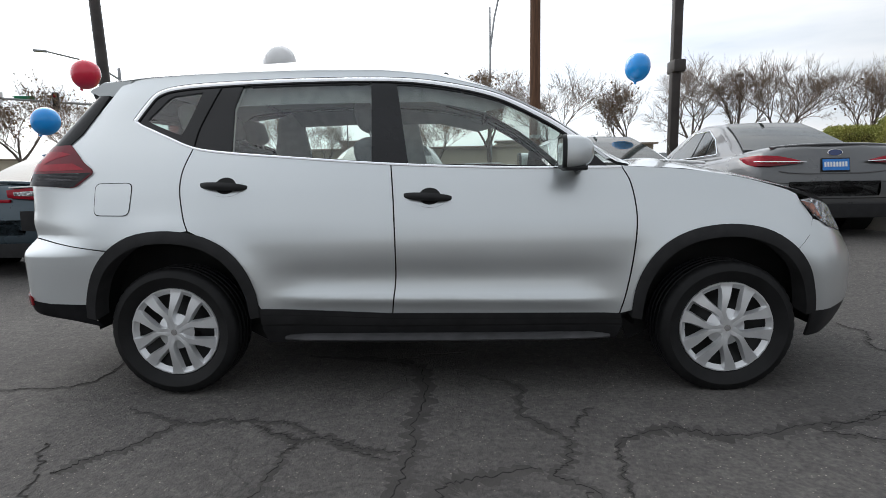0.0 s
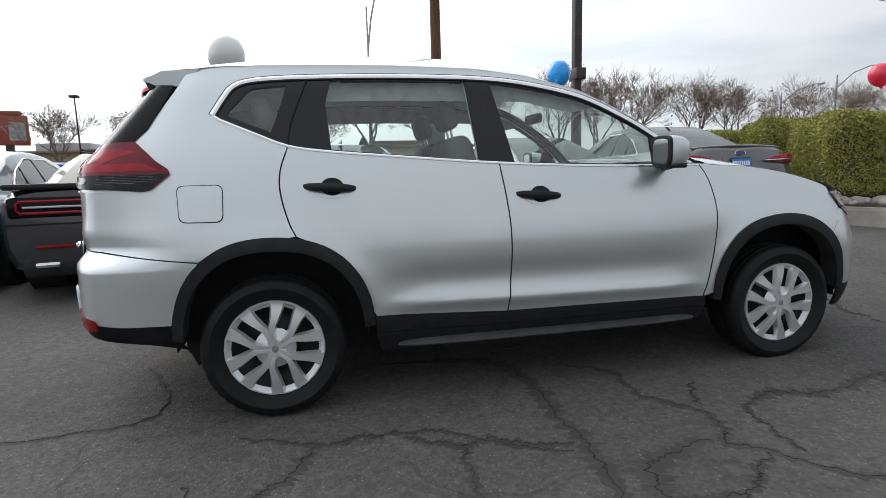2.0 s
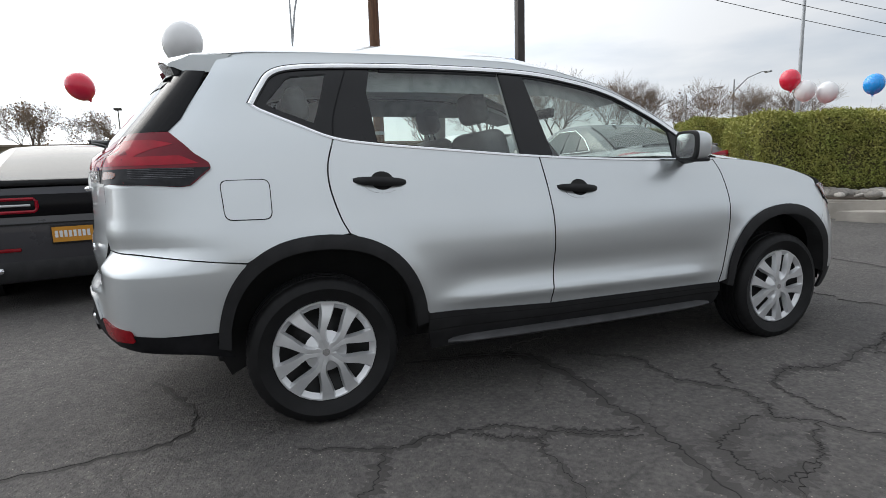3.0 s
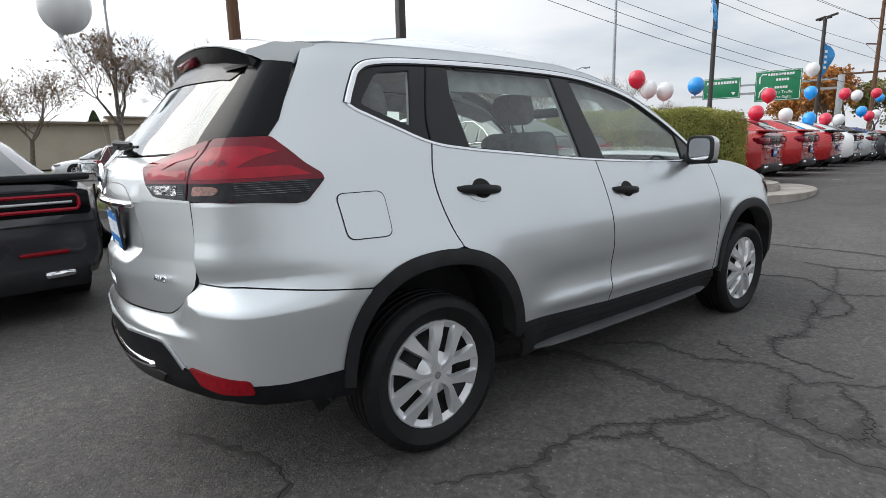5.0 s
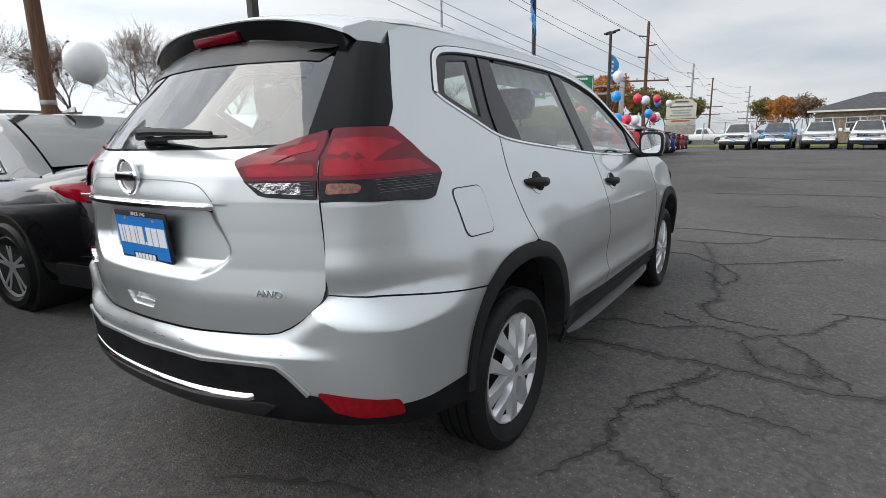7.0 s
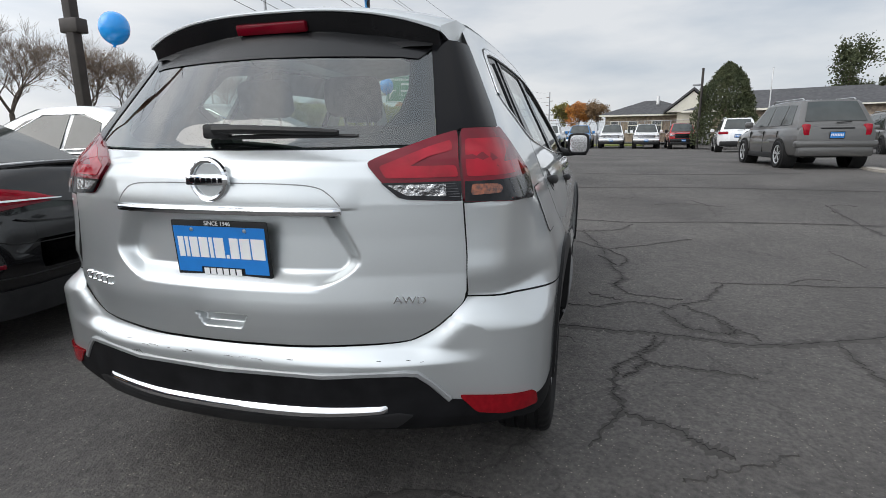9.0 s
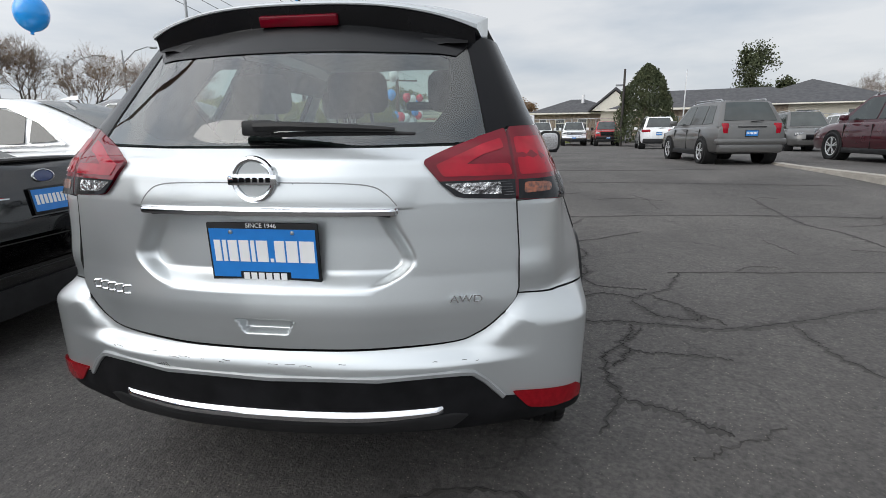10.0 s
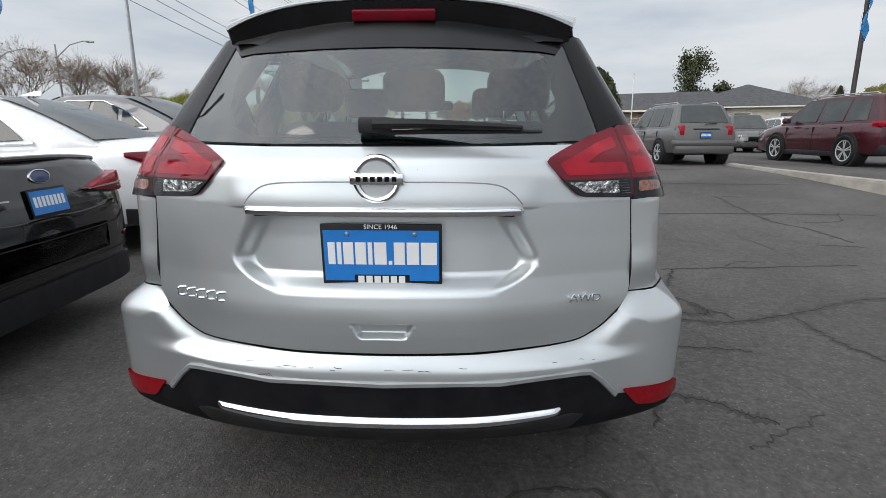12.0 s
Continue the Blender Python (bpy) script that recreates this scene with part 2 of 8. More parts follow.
def rounded(poly, r, n=5):
    """An outline with its corners rounded."""
    out, c = [], len(poly)
    for i in range(c):
        a, b, d = (np.array(poly[(i + k) % c], float) for k in (-1, 0, 1))
        u, v = a - b, d - b
        k = min(r, 0.45 * np.linalg.norm(u), 0.45 * np.linalg.norm(v))
        s, e = b + u / np.linalg.norm(u) * k, b + v / np.linalg.norm(v) * k
        out += [tuple((1 - t) ** 2 * s + 2 * t * (1 - t) * b + t * t * e) for t in np.linspace(0, 1, n)]
    return out


def lettering(name, text, size, mat, parent, m, depth=0.002, label=""):
    """Words as a mesh in the built-in font, standing in the x, y plane of m, centred."""
    cu = bpy.data.curves.new("text", "FONT")
    cu.body, cu.size, cu.extrude, cu.align_x, cu.align_y = text, size, depth, "CENTER", "CENTER"
    tmp = new("text", cu)
    me = bpy.data.meshes.new_from_object(tmp.evaluated_get(bpy.context.evaluated_depsgraph_get()))
    bpy.data.objects.remove(tmp)
    bpy.data.curves.remove(cu)
    me.materials.clear()
    me.materials.append(mat)
    return part(name, me, mat, parent, label, m=m)


def table(pairs, sigma=0.0):
    """A smoothed lookup through (z, value) pairs."""
    z, v = np.array(pairs, float).T
    zz = np.arange(z[0] - 0.3, z[-1] + 0.3, 0.002)
    vv = np.interp(zz, z, v)
    if sigma:
        k = np.exp(-0.5 * (np.arange(-3 * sigma, 3 * sigma + 1e-9, 0.002) / sigma) ** 2)
        vv = np.convolve(np.pad(vv, len(k) // 2, "edge"), k / k.sum(), "valid")[: len(zz)]
    return lambda a: np.interp(a, zz, vv)


def ease(a, lo, hi):
    t = np.clip((a - lo) / (hi - lo), 0, 1)
    return t * t * (3 - 2 * t)


def panel(name, poly, fn, mat, parent, label="", lift=0.0, step=(0.04, 0.025), rim=0.014, cuts=()):
    """A sheet with the outline poly in the surface coordinates of fn, with a turned-in edge and the surface's own normals."""
    bm = bmesh.new()
    area = sum(a[0] * b[1] - b[0] * a[1] for a, b in zip(poly, poly[1:] + poly[:1]))
    if area < 0:
        poly = poly[::-1]
    bm.faces.new([bm.verts.new((a, b, 0)) for a, b in poly])
    bm.normal_update()
    bmesh.ops.triangulate(bm, faces=bm.faces[:])
    for axis, value in cuts:
        co, no = [0, 0, 0], [0, 0, 0]
        co[axis], no[axis] = value, 1
        bmesh.ops.bisect_plane(bm, geom=bm.verts[:] + bm.edges[:] + bm.faces[:], dist=1e-5, plane_co=co, plane_no=no)
    for axis in (0, 1):
        lo, hi = min(p[axis] for p in poly), max(p[axis] for p in poly)
        count = max(1, int((hi - lo) / step[axis]))
        for k in range(1, count):
            co, no = [0, 0, 0], [0, 0, 0]
            co[axis], no[axis] = lo + (hi - lo) * k / count, 1
            bmesh.ops.bisect_plane(bm, geom=bm.verts[:] + bm.edges[:] + bm.faces[:], dist=1e-5, plane_co=co, plane_no=no)
    flat = np.array([v.co[:2] for v in bm.verts])
    e = 1e-3
    p0 = fn(flat[:, 0], flat[:, 1])
    du = fn(flat[:, 0] + e, flat[:, 1]) - fn(flat[:, 0] - e, flat[:, 1])
    dv = fn(flat[:, 0], flat[:, 1] + e) - fn(flat[:, 0], flat[:, 1] - e)
    nn = np.cross(du, dv)
    nn /= np.linalg.norm(nn, axis=1, keepdims=True) + 1e-12
    mid = p0.mean(0) - np.array([1.3, 0, 0.8])
    if (nn.mean(0) @ (mid * (0.6, 1, 1))) < 0:
        nn = -nn
        bmesh.ops.reverse_faces(bm, faces=bm.faces[:])
    p0 = p0 + nn * lift
    bm.verts.index_update()
    for v in bm.verts:
        v.co = p0[v.index]
    normals = [tuple(a) for a in nn]
    if rim:
        edges = [ed for ed in bm.edges if ed.is_boundary]
        base = {v.index: nn[v.index] for ed in edges for v in ed.verts}
        made = {}
        for ed in edges:
            for v in ed.verts:
                if v not in made:
                    w = bm.verts.new(v.co - Vector(base[v.index]) * rim)
                    made[v] = w
                    normals.append(tuple(base[v.index]))
        for ed in edges:
            a, b = ed.verts
            lp = ed.link_loops[0]
            if lp.vert != a:
                a, b = b, a
            bm.faces.new((b, a, made[a], made[b])).material_index = 1 if mat is SILVER else 0
    me = bpy.data.meshes.new(name)
    bm.to_mesh(me)
    bm.free()
    me.materials.append(mat)
    if mat is SILVER:
        me.materials.append(DARK)
    me.polygons.foreach_set("use_smooth", [True] * len(me.polygons))
    me.normals_split_custom_set_from_vertices(normals)
    ob = new(name, me)
    ob.parent = parent
    return tagged(ob, label)


def ribbon(name, line, fn, width, mat, parent, label="", lift=0.003, closed=False):
    """A raised strip along a line in surface coordinates."""
    bm = bmesh.new()
    pts = np.array(line, float)
    n = len(pts)
    e = 1e-3
    P = fn(pts[:, 0], pts[:, 1])
    du = fn(pts[:, 0] + e, pts[:, 1]) - fn(pts[:, 0] - e, pts[:, 1])
    dv = fn(pts[:, 0], pts[:, 1] + e) - fn(pts[:, 0], pts[:, 1] - e)
    N = np.cross(du, dv)
    N /= np.linalg.norm(N, axis=1, keepdims=True) + 1e-12
    mid = P.mean(0) - np.array([1.3, 0, 0.8])
    if (N.mean(0) @ (mid * (0.6, 1, 1))) < 0:
        N = -N
    rows = []
    for i in range(n):
        a, b = (P[(i - 1) % n], P[(i + 1) % n]) if closed else (P[max(i - 1, 0)], P[min(i + 1, n - 1)])
        t = (b - a) / (np.linalg.norm(b - a) + 1e-12)
        s = np.cross(N[i], t)
        w = width / 2
        rows.append([bm.verts.new(P[i] + s * x + N[i] * h) for x, h in ((-w, -0.004), (-w, lift * 0.6), (-w * 0.6, lift), (w * 0.6, lift), (w, lift * 0.6), (w, -0.004))])
    for i in range(n if closed else n - 1):
        q, r = rows[i], rows[(i + 1) % n]
        for k in range(5):
            bm.faces.new((q[k], q[k + 1], r[k + 1], r[k]))
    bmesh.ops.recalc_face_normals(bm, faces=bm.faces)
    return part(name, bm, mat, parent, label)


def loft(rows, closed_ends=True):
    """A skin over rows of points, each row of one length."""
    bm = bmesh.new()
    vs = [[bm.verts.new(p) for p in row] for row in rows]
    for q, r in zip(vs, vs[1:]):
        for k in range(len(q) - 1):
            bm.faces.new((q[k], q[k + 1], r[k + 1], r[k]))
    if closed_ends:
        for row in (vs[0], vs[-1]):
            bm.faces.new(row)
    bmesh.ops.remove_doubles(bm, verts=bm.verts, dist=1e-5)
    bmesh.ops.recalc_face_normals(bm, faces=bm.faces)
    return bm

# ---------------------------------------------------------------- the ground
def step_up(a, lo, hi):
    t = min(1.0, max(0.0, (a - lo) / (hi - lo)))
    return t * t * (3 - 2 * t)


def ground_z(x, y):
    """The lot rises gently ahead of the silver car and falls again far off."""
    slope = step_up(x, 1.5, 11) * 0.36 * (1 - 0.9 * step_up(x, 16, 44))
    bank = (0.25 * step_up(x, 1.8, 6.0) - slope) * step_up(y, 0.5, 1.6) * (1 - step_up(x, 8.5, 11.5))
    bank += 0.015 * min(3.4, max(0.0, y - 0.6)) * (1 - step_up(x, 8, 11))
    return 0.026 + slope + bank + 0.004 * min(8, max(0.0, -(y + 2))) * step_up(x, 4, 12) * (1 - step_up(x, 20, 45))


ASPHALT = material("worn_asphalt", (0.047, 0.0457, 0.0444), 0.82, bump=0.55, bscale=95)
n, l = ASPHALT.node_tree.nodes, ASPHALT.node_tree.links
a_b = n["Principled BSDF"]
a_co = n.new("ShaderNodeTexCoord")
a_big, a_fine, a_vor, a_spk = n.new("ShaderNodeTexNoise"), n.new("ShaderNodeTexNoise"), n.new("ShaderNodeTexVoronoi"), n.new("ShaderNodeTexVoronoi")
a_big.inputs["Scale"].default_value, a_big.inputs["Detail"].default_value = 0.55, 8
a_fine.inputs["Scale"].default_value, a_fine.inputs["Detail"].default_value = 52, 8
a_vor.feature, a_vor.inputs["Scale"].default_value = "DISTANCE_TO_EDGE", 0.85
a_spk.inputs["Scale"].default_value = 42
a_warp, a_add = n.new("ShaderNodeTexNoise"), n.new("ShaderNodeVectorMath")
a_warp.inputs["Scale"].default_value, a_warp.inputs["Detail"].default_value = 1.7, 5
a_add.operation = "MULTIPLY_ADD"
a_add.inputs[1].default_value = (0.9, 0.9, 0.9)
l.new(a_co.outputs["Object"], a_warp.inputs["Vector"])
l.new(a_warp.outputs["Color"], a_add.inputs[0])
l.new(a_co.outputs["Object"], a_add.inputs[2])
l.new(a_add.outputs["Vector"], a_vor.inputs["Vector"])
for node in (a_big, a_fine, a_spk):
    l.new(a_co.outputs["Object"], node.inputs["Vector"])
a_r1, a_r2, a_r3, a_r4 = (n.new("ShaderNodeValToRGB") for _ in range(4))
a_r1.color_ramp.elements[0].color, a_r1.color_ramp.elements[1].color = (0.064, 0.060, 0.058, 1), (0.121, 0.114, 0.109, 1)
a_r1.color_ramp.elements[0].position, a_r1.color_ramp.elements[1].position = 0.3, 0.72
a_r2.color_ramp.elements[0].color, a_r2.color_ramp.elements[1].color = (0.64, 0.64, 0.64, 1), (1.30, 1.28, 1.26, 1)
a_r2.color_ramp.elements[0].position, a_r2.color_ramp.elements[1].position = 0.3, 0.7
a_r3.color_ramp.elements[0].color, a_r3.color_ramp.elements[1].color = (0.72, 0.72, 0.72, 1), (1, 1, 1, 1)
a_r3.color_ramp.elements[0].position, a_r3.color_ramp.elements[1].position = 0.003, 0.011
a_r4.color_ramp.elements[0].color, a_r4.color_ramp.elements[1].color = (3.6, 3.4, 3.15, 1), (1, 1, 1, 1)
a_r4.color_ramp.elements[0].position, a_r4.color_ramp.elements[1].position = 0.06, 0.15
l.new(a_big.outputs["Fac"], a_r1.inputs["Fac"])
l.new(a_fine.outputs["Fac"], a_r2.inputs["Fac"])
l.new(a_vor.outputs["Distance"], a_r3.inputs["Fac"])
l.new(a_spk.outputs["Distance"], a_r4.inputs["Fac"])
a_mid, a_r5 = n.new("ShaderNodeTexVoronoi"), n.new("ShaderNodeValToRGB")
a_mid.feature, a_mid.inputs["Scale"].default_value = "SMOOTH_F1", 17
a_r5.color_ramp.elements[0].color, a_r5.color_ramp.elements[1].color = (1.10, 1.10, 1.09, 1), (0.84, 0.84, 0.84, 1)
a_r5.color_ramp.elements[0].position, a_r5.color_ramp.elements[1].position = 0.15, 0.62
l.new(a_add.outputs["Vector"], a_mid.inputs["Vector"])
l.new(a_mid.outputs["Distance"], a_r5.inputs["Fac"])
a_last = a_r1.outputs["Color"]
for other in (a_r2, a_r3, a_r4, a_r5):
    a_m = n.new("ShaderNodeMix")
    a_m.data_type, a_m.blend_type = "RGBA", "MULTIPLY"
    a_m.inputs[0].default_value = 1.0
    l.new(a_last, a_m.inputs[6])
    l.new(other.outputs["Color"], a_m.inputs[7])
    if other is a_r3:
        a_mask = n.new("ShaderNodeMapRange")
        a_mask.inputs["From Min"].default_value, a_mask.inputs["From Max"].default_value = 0.46, 0.60
        a_patch = n.new("ShaderNodeTexNoise")
        a_patch.inputs["Scale"].default_value, a_patch.inputs["Detail"].default_value = 0.35, 3
        l.new(a_co.outputs["Object"], a_patch.inputs["Vector"])
        l.new(a_patch.outputs["Fac"], a_mask.inputs["Value"])
        l.new(a_mask.outputs["Result"], a_m.inputs[0])
    a_last = a_m.outputs[2]
l.new(a_last, a_b.inputs["Base Color"])
SEALANT = material("dark_crack_filler", (0.014, 0.013, 0.012), 0.85, vary=0.4, scale=6, bump=0.4, bscale=60)
CONCRETE = material("weathered_concrete", (0.40, 0.37, 0.33), 0.85, alt=(0.27, 0.25, 0.22), scale=3, bump=0.3, bscale=40)
GRASS = material("autumn_grass", (0.15, 0.20, 0.045), 0.9, alt=(0.20, 0.19, 0.06), scale=1.2, bump=0.6, bscale=30)


def build_ground():
    bm = bmesh.new()
    xs = [-300, -120, -60, -30, -15, -8] + [-5 + 0.5 * k for k in range(40)] + [15 + 1.0 * k for k in range(40)] + [60, 75, 100, 160, 400]
    ys = [-400, -160, -80, -50, -30, -20, -14] + [-11 + 1.0 * k for k in range(9)] + [-2 + 0.4 * k for k in range(15)] + [4 + 1.0 * k for k in range(10)] + [16, 20, 30, 45, 70, 120, 400]
    grid = [[bm.verts.new((x, y, ground_z(x, y))) for y in ys] for x in xs]
    for a, b in zip(grid, grid[1:]):
        for k in range(len(ys) - 1):
            bm.faces.new((a[k], b[k], b[k + 1], a[k + 1]))
    top(part("ground", bm, ASPHALT), "worn dark asphalt car lot with cracks and patches", "ground", kind="structure")


build_ground()

# ---------------------------------------------------------------- the silver crossover: its surface
XR = 0.1
BODY = [(0, 0), (0.1, 0.0008), (0.3, 0.0135), (0.5, 0.053), (0.65, 0.093), (0.765, 0.130), (0.853, 0.165), (0.910, 0.193), (0.945, 0.222), (0.968, 0.27), (0.983, 0.35), (0.995, 0.52), (1, 1)]
BUMP = [(0, 0), (0.1, 0.0008), (0.3, 0.0105), (0.5, 0.044), (0.65, 0.088), (0.77, 0.131), (0.86, 0.167), (0.925, 0.204), (0.965, 0.248), (0.985, 0.31), (0.997, 0.42), (1, 0.60), (1, 1)]
body_line = np.array(smooth_line(BODY, 12))
bump_line = np.array(smooth_line(BUMP, 12))
chord = np.hypot(np.diff(body_line[:, 0]) * 0.86, np.diff(body_line[:, 1]) * 1.05)
P_ARC = np.concatenate([[0], np.cumsum(chord)])
LR = float(P_ARC[-1])
FRONT = np.array(smooth_line([(1, 2.75), (0.995, 2.94), (0.972, 3.09), (0.92, 3.215), (0.83, 3.325), (0.68, 3.44), (0.5, 3.53), (0.25, 3.60), (0, 3.62)], 10))
F_ARC = np.concatenate([[0], np.cumsum(np.hypot(np.diff(FRONT[:, 0]) * 0.86, np.diff(FRONT[:, 1])))])
SIDE_END = LR + 2.75 - XR
sweep = table([(0.0, 0.0), (0.49, 0.002), (0.553, 0.016), (0.605, 0.046), (0.66, 0.099), (0.69, 0.114), (1.0, 0.114)], 0.008)
wide = table([(0.20, 0.80), (0.30, 0.84), (0.36, 0.865), (0.42, 0.88), (0.50, 0.884), (0.60, 0.886), (0.70, 0.890), (0.80, 0.890), (0.88, 0.880), (0.95, 0.858), (1.05, 0.822), (1.16, 0.776), (1.25, 0.735), (1.41, 0.656), (1.55, 0.59), (1.66, 0.53)], 0.022)
rear = table([(0.30, -0.80), (0.36, -0.84), (0.42, -0.88), (0.46, -0.948), (0.50, -0.968), (0.55, -0.971), (0.60, -0.973), (0.64, -0.975), (0.655, -0.975), (0.668, -0.972), (0.685, -0.965), (0.700, -0.957), (0.72, -0.952), (0.76, -0.957), (0.80, -0.966), (0.825, -0.966), (0.90, -0.955), (1.0, -0.948), (1.08, -0.945), (1.16, -0.943), (1.20, -0.928), (1.235, -0.885), (1.30, -0.835), (1.40, -0.748), (1.50, -0.66), (1.57, -0.60), (1.66, -0.52)], 0.006)


gate_line = table([(0.60, -0.930), (0.70, -0.952), (0.755, -0.962), (0.79, -0.966), (0.803, -0.967), (0.825, -0.966), (0.90, -0.955), (1.0, -0.948), (1.08, -0.945), (1.16, -0.943), (1.20, -0.928), (1.235, -0.885), (1.30, -0.835)], 0.005)


def skin(q, z, on_gate=False):
    """The car's outer surface: q runs round it from the middle of the rear (to its right below zero), z is the height."""
    q, z = np.asarray(q, float), np.asarray(z, float)
    a, sign = np.abs(q), np.where(q < 0, -1.0, 1.0)
    W = wide(z)
    # rear
    ar = np.minimum(a, LR)
    lifted = ease(z, 0.58, 0.75) * (1 - ease(z, 0.80, 1.12))
    t = np.ones_like(z) if on_gate else np.maximum(ease(z, 0.74, 0.84), ease(z, 0.655, 0.70) * (1 - ease(ar, 0.56, 0.74)))
    yf = np.interp(ar, P_ARC, bump_line[:, 0]) * (1 - t) + np.interp(ar, P_ARC, body_line[:, 0]) * t
    d = np.interp(ar, P_ARC, bump_line[:, 1]) * (1 - t) + np.interp(ar, P_ARC, body_line[:, 1]) * t
    over = np.maximum(W - 0.805, 0) * t
    yy = yf * (W - over)
    zz = z - sweep(yy) * lifted
    R = gate_line(z) if on_gate else rear(zz)
    wall = 0.052 + 0.024 * np.clip((z - 0.93) / 0.13, 0, 1)
    edge = 0.356 + 0.056 * ease(1.066 - z, -0.02, 0.145) - 12.0 * np.maximum(0, 0.962 - z) ** 2
    dent = 0.044 * ease(z, 0.860, 0.914) * (1 - ease(z, 1.066, 1.076)) * ease((edge - yy) / wall, 0, 1)
    dent = dent + 0.026 * ease(z, 0.744, 0.760) * (1 - ease(z, 0.784, 0.790)) * ease(0.077 - (0.788 - z) * 0.50 - yy, -0.008, 0.006)
    dent = dent - 0.007 * (1 - ease(z, 1.10, 1.165)) * ease(z, 1.078, 1.082) * ease(0.38 - yy, -0.03, 0.03)
    xr = R + d * (XR - R) + dent
    # side
    xs = XR + (a - LR)
    mid = ease(xs, 0.45, 0.75) * (1 - ease(xs, 1.95, 2.25))
    ridge = mid * (0.014 * np.exp(-(((z - 0.515 - 0.015 * (1.2 - xs)) / 0.035) ** 2)) - 0.012 * np.exp(-(((z - 0.63) / 0.07) ** 2)))
    flare = 0.0
    for xw in (0.0, 2.706):
        r = np.hypot(np.where(a < LR, xr, xs) - xw, z - 0.36)
        flare = flare + 0.017 * np.exp(-(((r - 0.47) / 0.085) ** 2)) * (1 - ease(z, 0.9, 1.02))
    ws = W - np.where(a < LR, over * (1 - ease(d, 0.22, 0.60)), 0) + ridge + flare * ease(a, LR - 0.55, LR - 0.1)
    narrow = 1 - 0.035 * ease(xs, 2.2, 3.0) * ease(z, 0.6, 0.9)
    # front
    f = np.clip(a - SIDE_END, 0, F_ARC[-1])
    fy, fx = np.interp(f, F_ARC, FRONT[:, 0]), np.interp(f, F_ARC, FRONT[:, 1])
    lean = ease(z, 0.62, 1.0) * 0.16 * ease(f, 0.2, 0.9) + ease(0.5 - z, 0, 0.3) * 0.10 * ease(f, 0.2, 0.9)
    X = np.where(a < LR, xr, np.where(a < SIDE_END, xs, fx - lean))
    Y = np.where(a < LR, yf * ws, np.where(a < SIDE_END, ws, fy * ws)) * narrow
    return np.stack([X, Y * sign, z], -1)


def qx(x, z=0.9):
    """Surface coordinate of a place on the flank, with its x."""
    if x >= XR:
        return LR + x - XR
    zz = z - 0.114 * ease(z, 0.58, 0.75) * (1 - ease(z, 0.80, 1.12))
    R, t = float(rear(zz)), float(ease(z, 0.74, 0.84))
    line = bump_line[:, 1] * (1 - t) + body_line[:, 1] * t
    return float(np.interp((x - R) / (XR - R), line, P_ARC))


def gate(q, z):
    """The tailgate's own surface, tucked in below its crease."""
    return skin(q, z, True)


def qy(y, z=0.9, on_gate=False):
    """Surface coordinate of a place on the tail, with its distance from the middle."""
    ways = np.linspace(0.0, LR - 0.22, 160)
    return float(np.interp(y, skin(ways, np.full(160, z), on_gate)[:, 1], ways))


def flank(pts):
    return [(qx(x, z), z) for x, z in pts]


def tail(pts, on_gate=False):
    return [(qy(y, z, on_gate), z) for y, z in pts]


def both(pts, on_gate=False):
    """A tail outline mirrored across the middle: pts run from the middle of the top to the middle of the bottom."""
    p = tail(pts, on_gate)
    return p + [(-a, b) for a, b in p[::-1] if a > 1e-6]


suv = thing("crossover_car", "silver crossover with black wheel arch cladding, parked on asphalt", "car")


def two(name, poly, mat, label="", **k):
    """The same sheet on the right and the left flank."""
    made = [panel(name, [(-a, b) for a, b in poly], skin, mat, suv, label, **k)]
    made.append(panel(name, poly, skin, mat, suv, label, **k))
    return made


ARCH = smooth_line([(0.455, 0.44), (0.44, 0.56), (0.39, 0.68), (0.30, 0.78), (0.17, 0.842), (0.0, 0.862), (-0.16, 0.838), (-0.285, 0.765), (-0.365, 0.66), (-0.405, 0.54), (-0.415, 0.44)], 4)
ARCH_F = [(2.706 - 0.02 + x * 0.985, z - 0.008) for x, z in smooth_line([(-0.455, 0.43), (-0.44, 0.56), (-0.39, 0.68), (-0.30, 0.78), (-0.17, 0.842), (0.0, 0.862), (0.16, 0.838), (0.285, 0.765), (0.365, 0.66), (0.405, 0.54), (0.42, 0.44)], 4)]


def shrink(line, cx, k, dz=0.0):
    return [(cx + (x - cx) * k, 0.36 + (z - 0.36) * k + dz) for x, z in line]


B_SEAM = smooth_line([(1.10, 1.163), (1.115, 0.98), (1.122, 0.80), (1.120, 0.62), (1.100, 0.447)], 4)
C_SEAM = smooth_line([(0.105, 1.262), (0.068, 1.15), (0.066, 1.05), (0.095, 0.93), (0.125, 0.862)], 4)
A_SEAM = smooth_line([(2.205, 1.135), (2.243, 1.05), (2.260, 0.90), (2.245, 0.72), (2.215, 0.55), (2.185, 0.44)], 4)
BELT = [(-0.222, 1.408)] + smooth_line([(-0.190, 1.386), (-0.05, 1.325), (0.105, 1.262), (0.28, 1.234), (0.56, 1.208), (1.10, 1.163), (1.68, 1.135), (2.205, 1.128)], 4)
DLO_TOP = smooth_line([(-0.222, 1.408), (-0.18, 1.482), (-0.13, 1.548), (-0.03, 1.580), (0.21, 1.597), (0.62, 1.606), (1.05, 1.60), (1.32, 1.572), (1.61, 1.503), (1.84, 1.388), (2.0, 1.278), (2.17, 1.14)], 5)


def belt_between(x0, x1):
    p = [b for b in BELT if x0 + 0.01 < b[0] < x1 - 0.01]
    return p


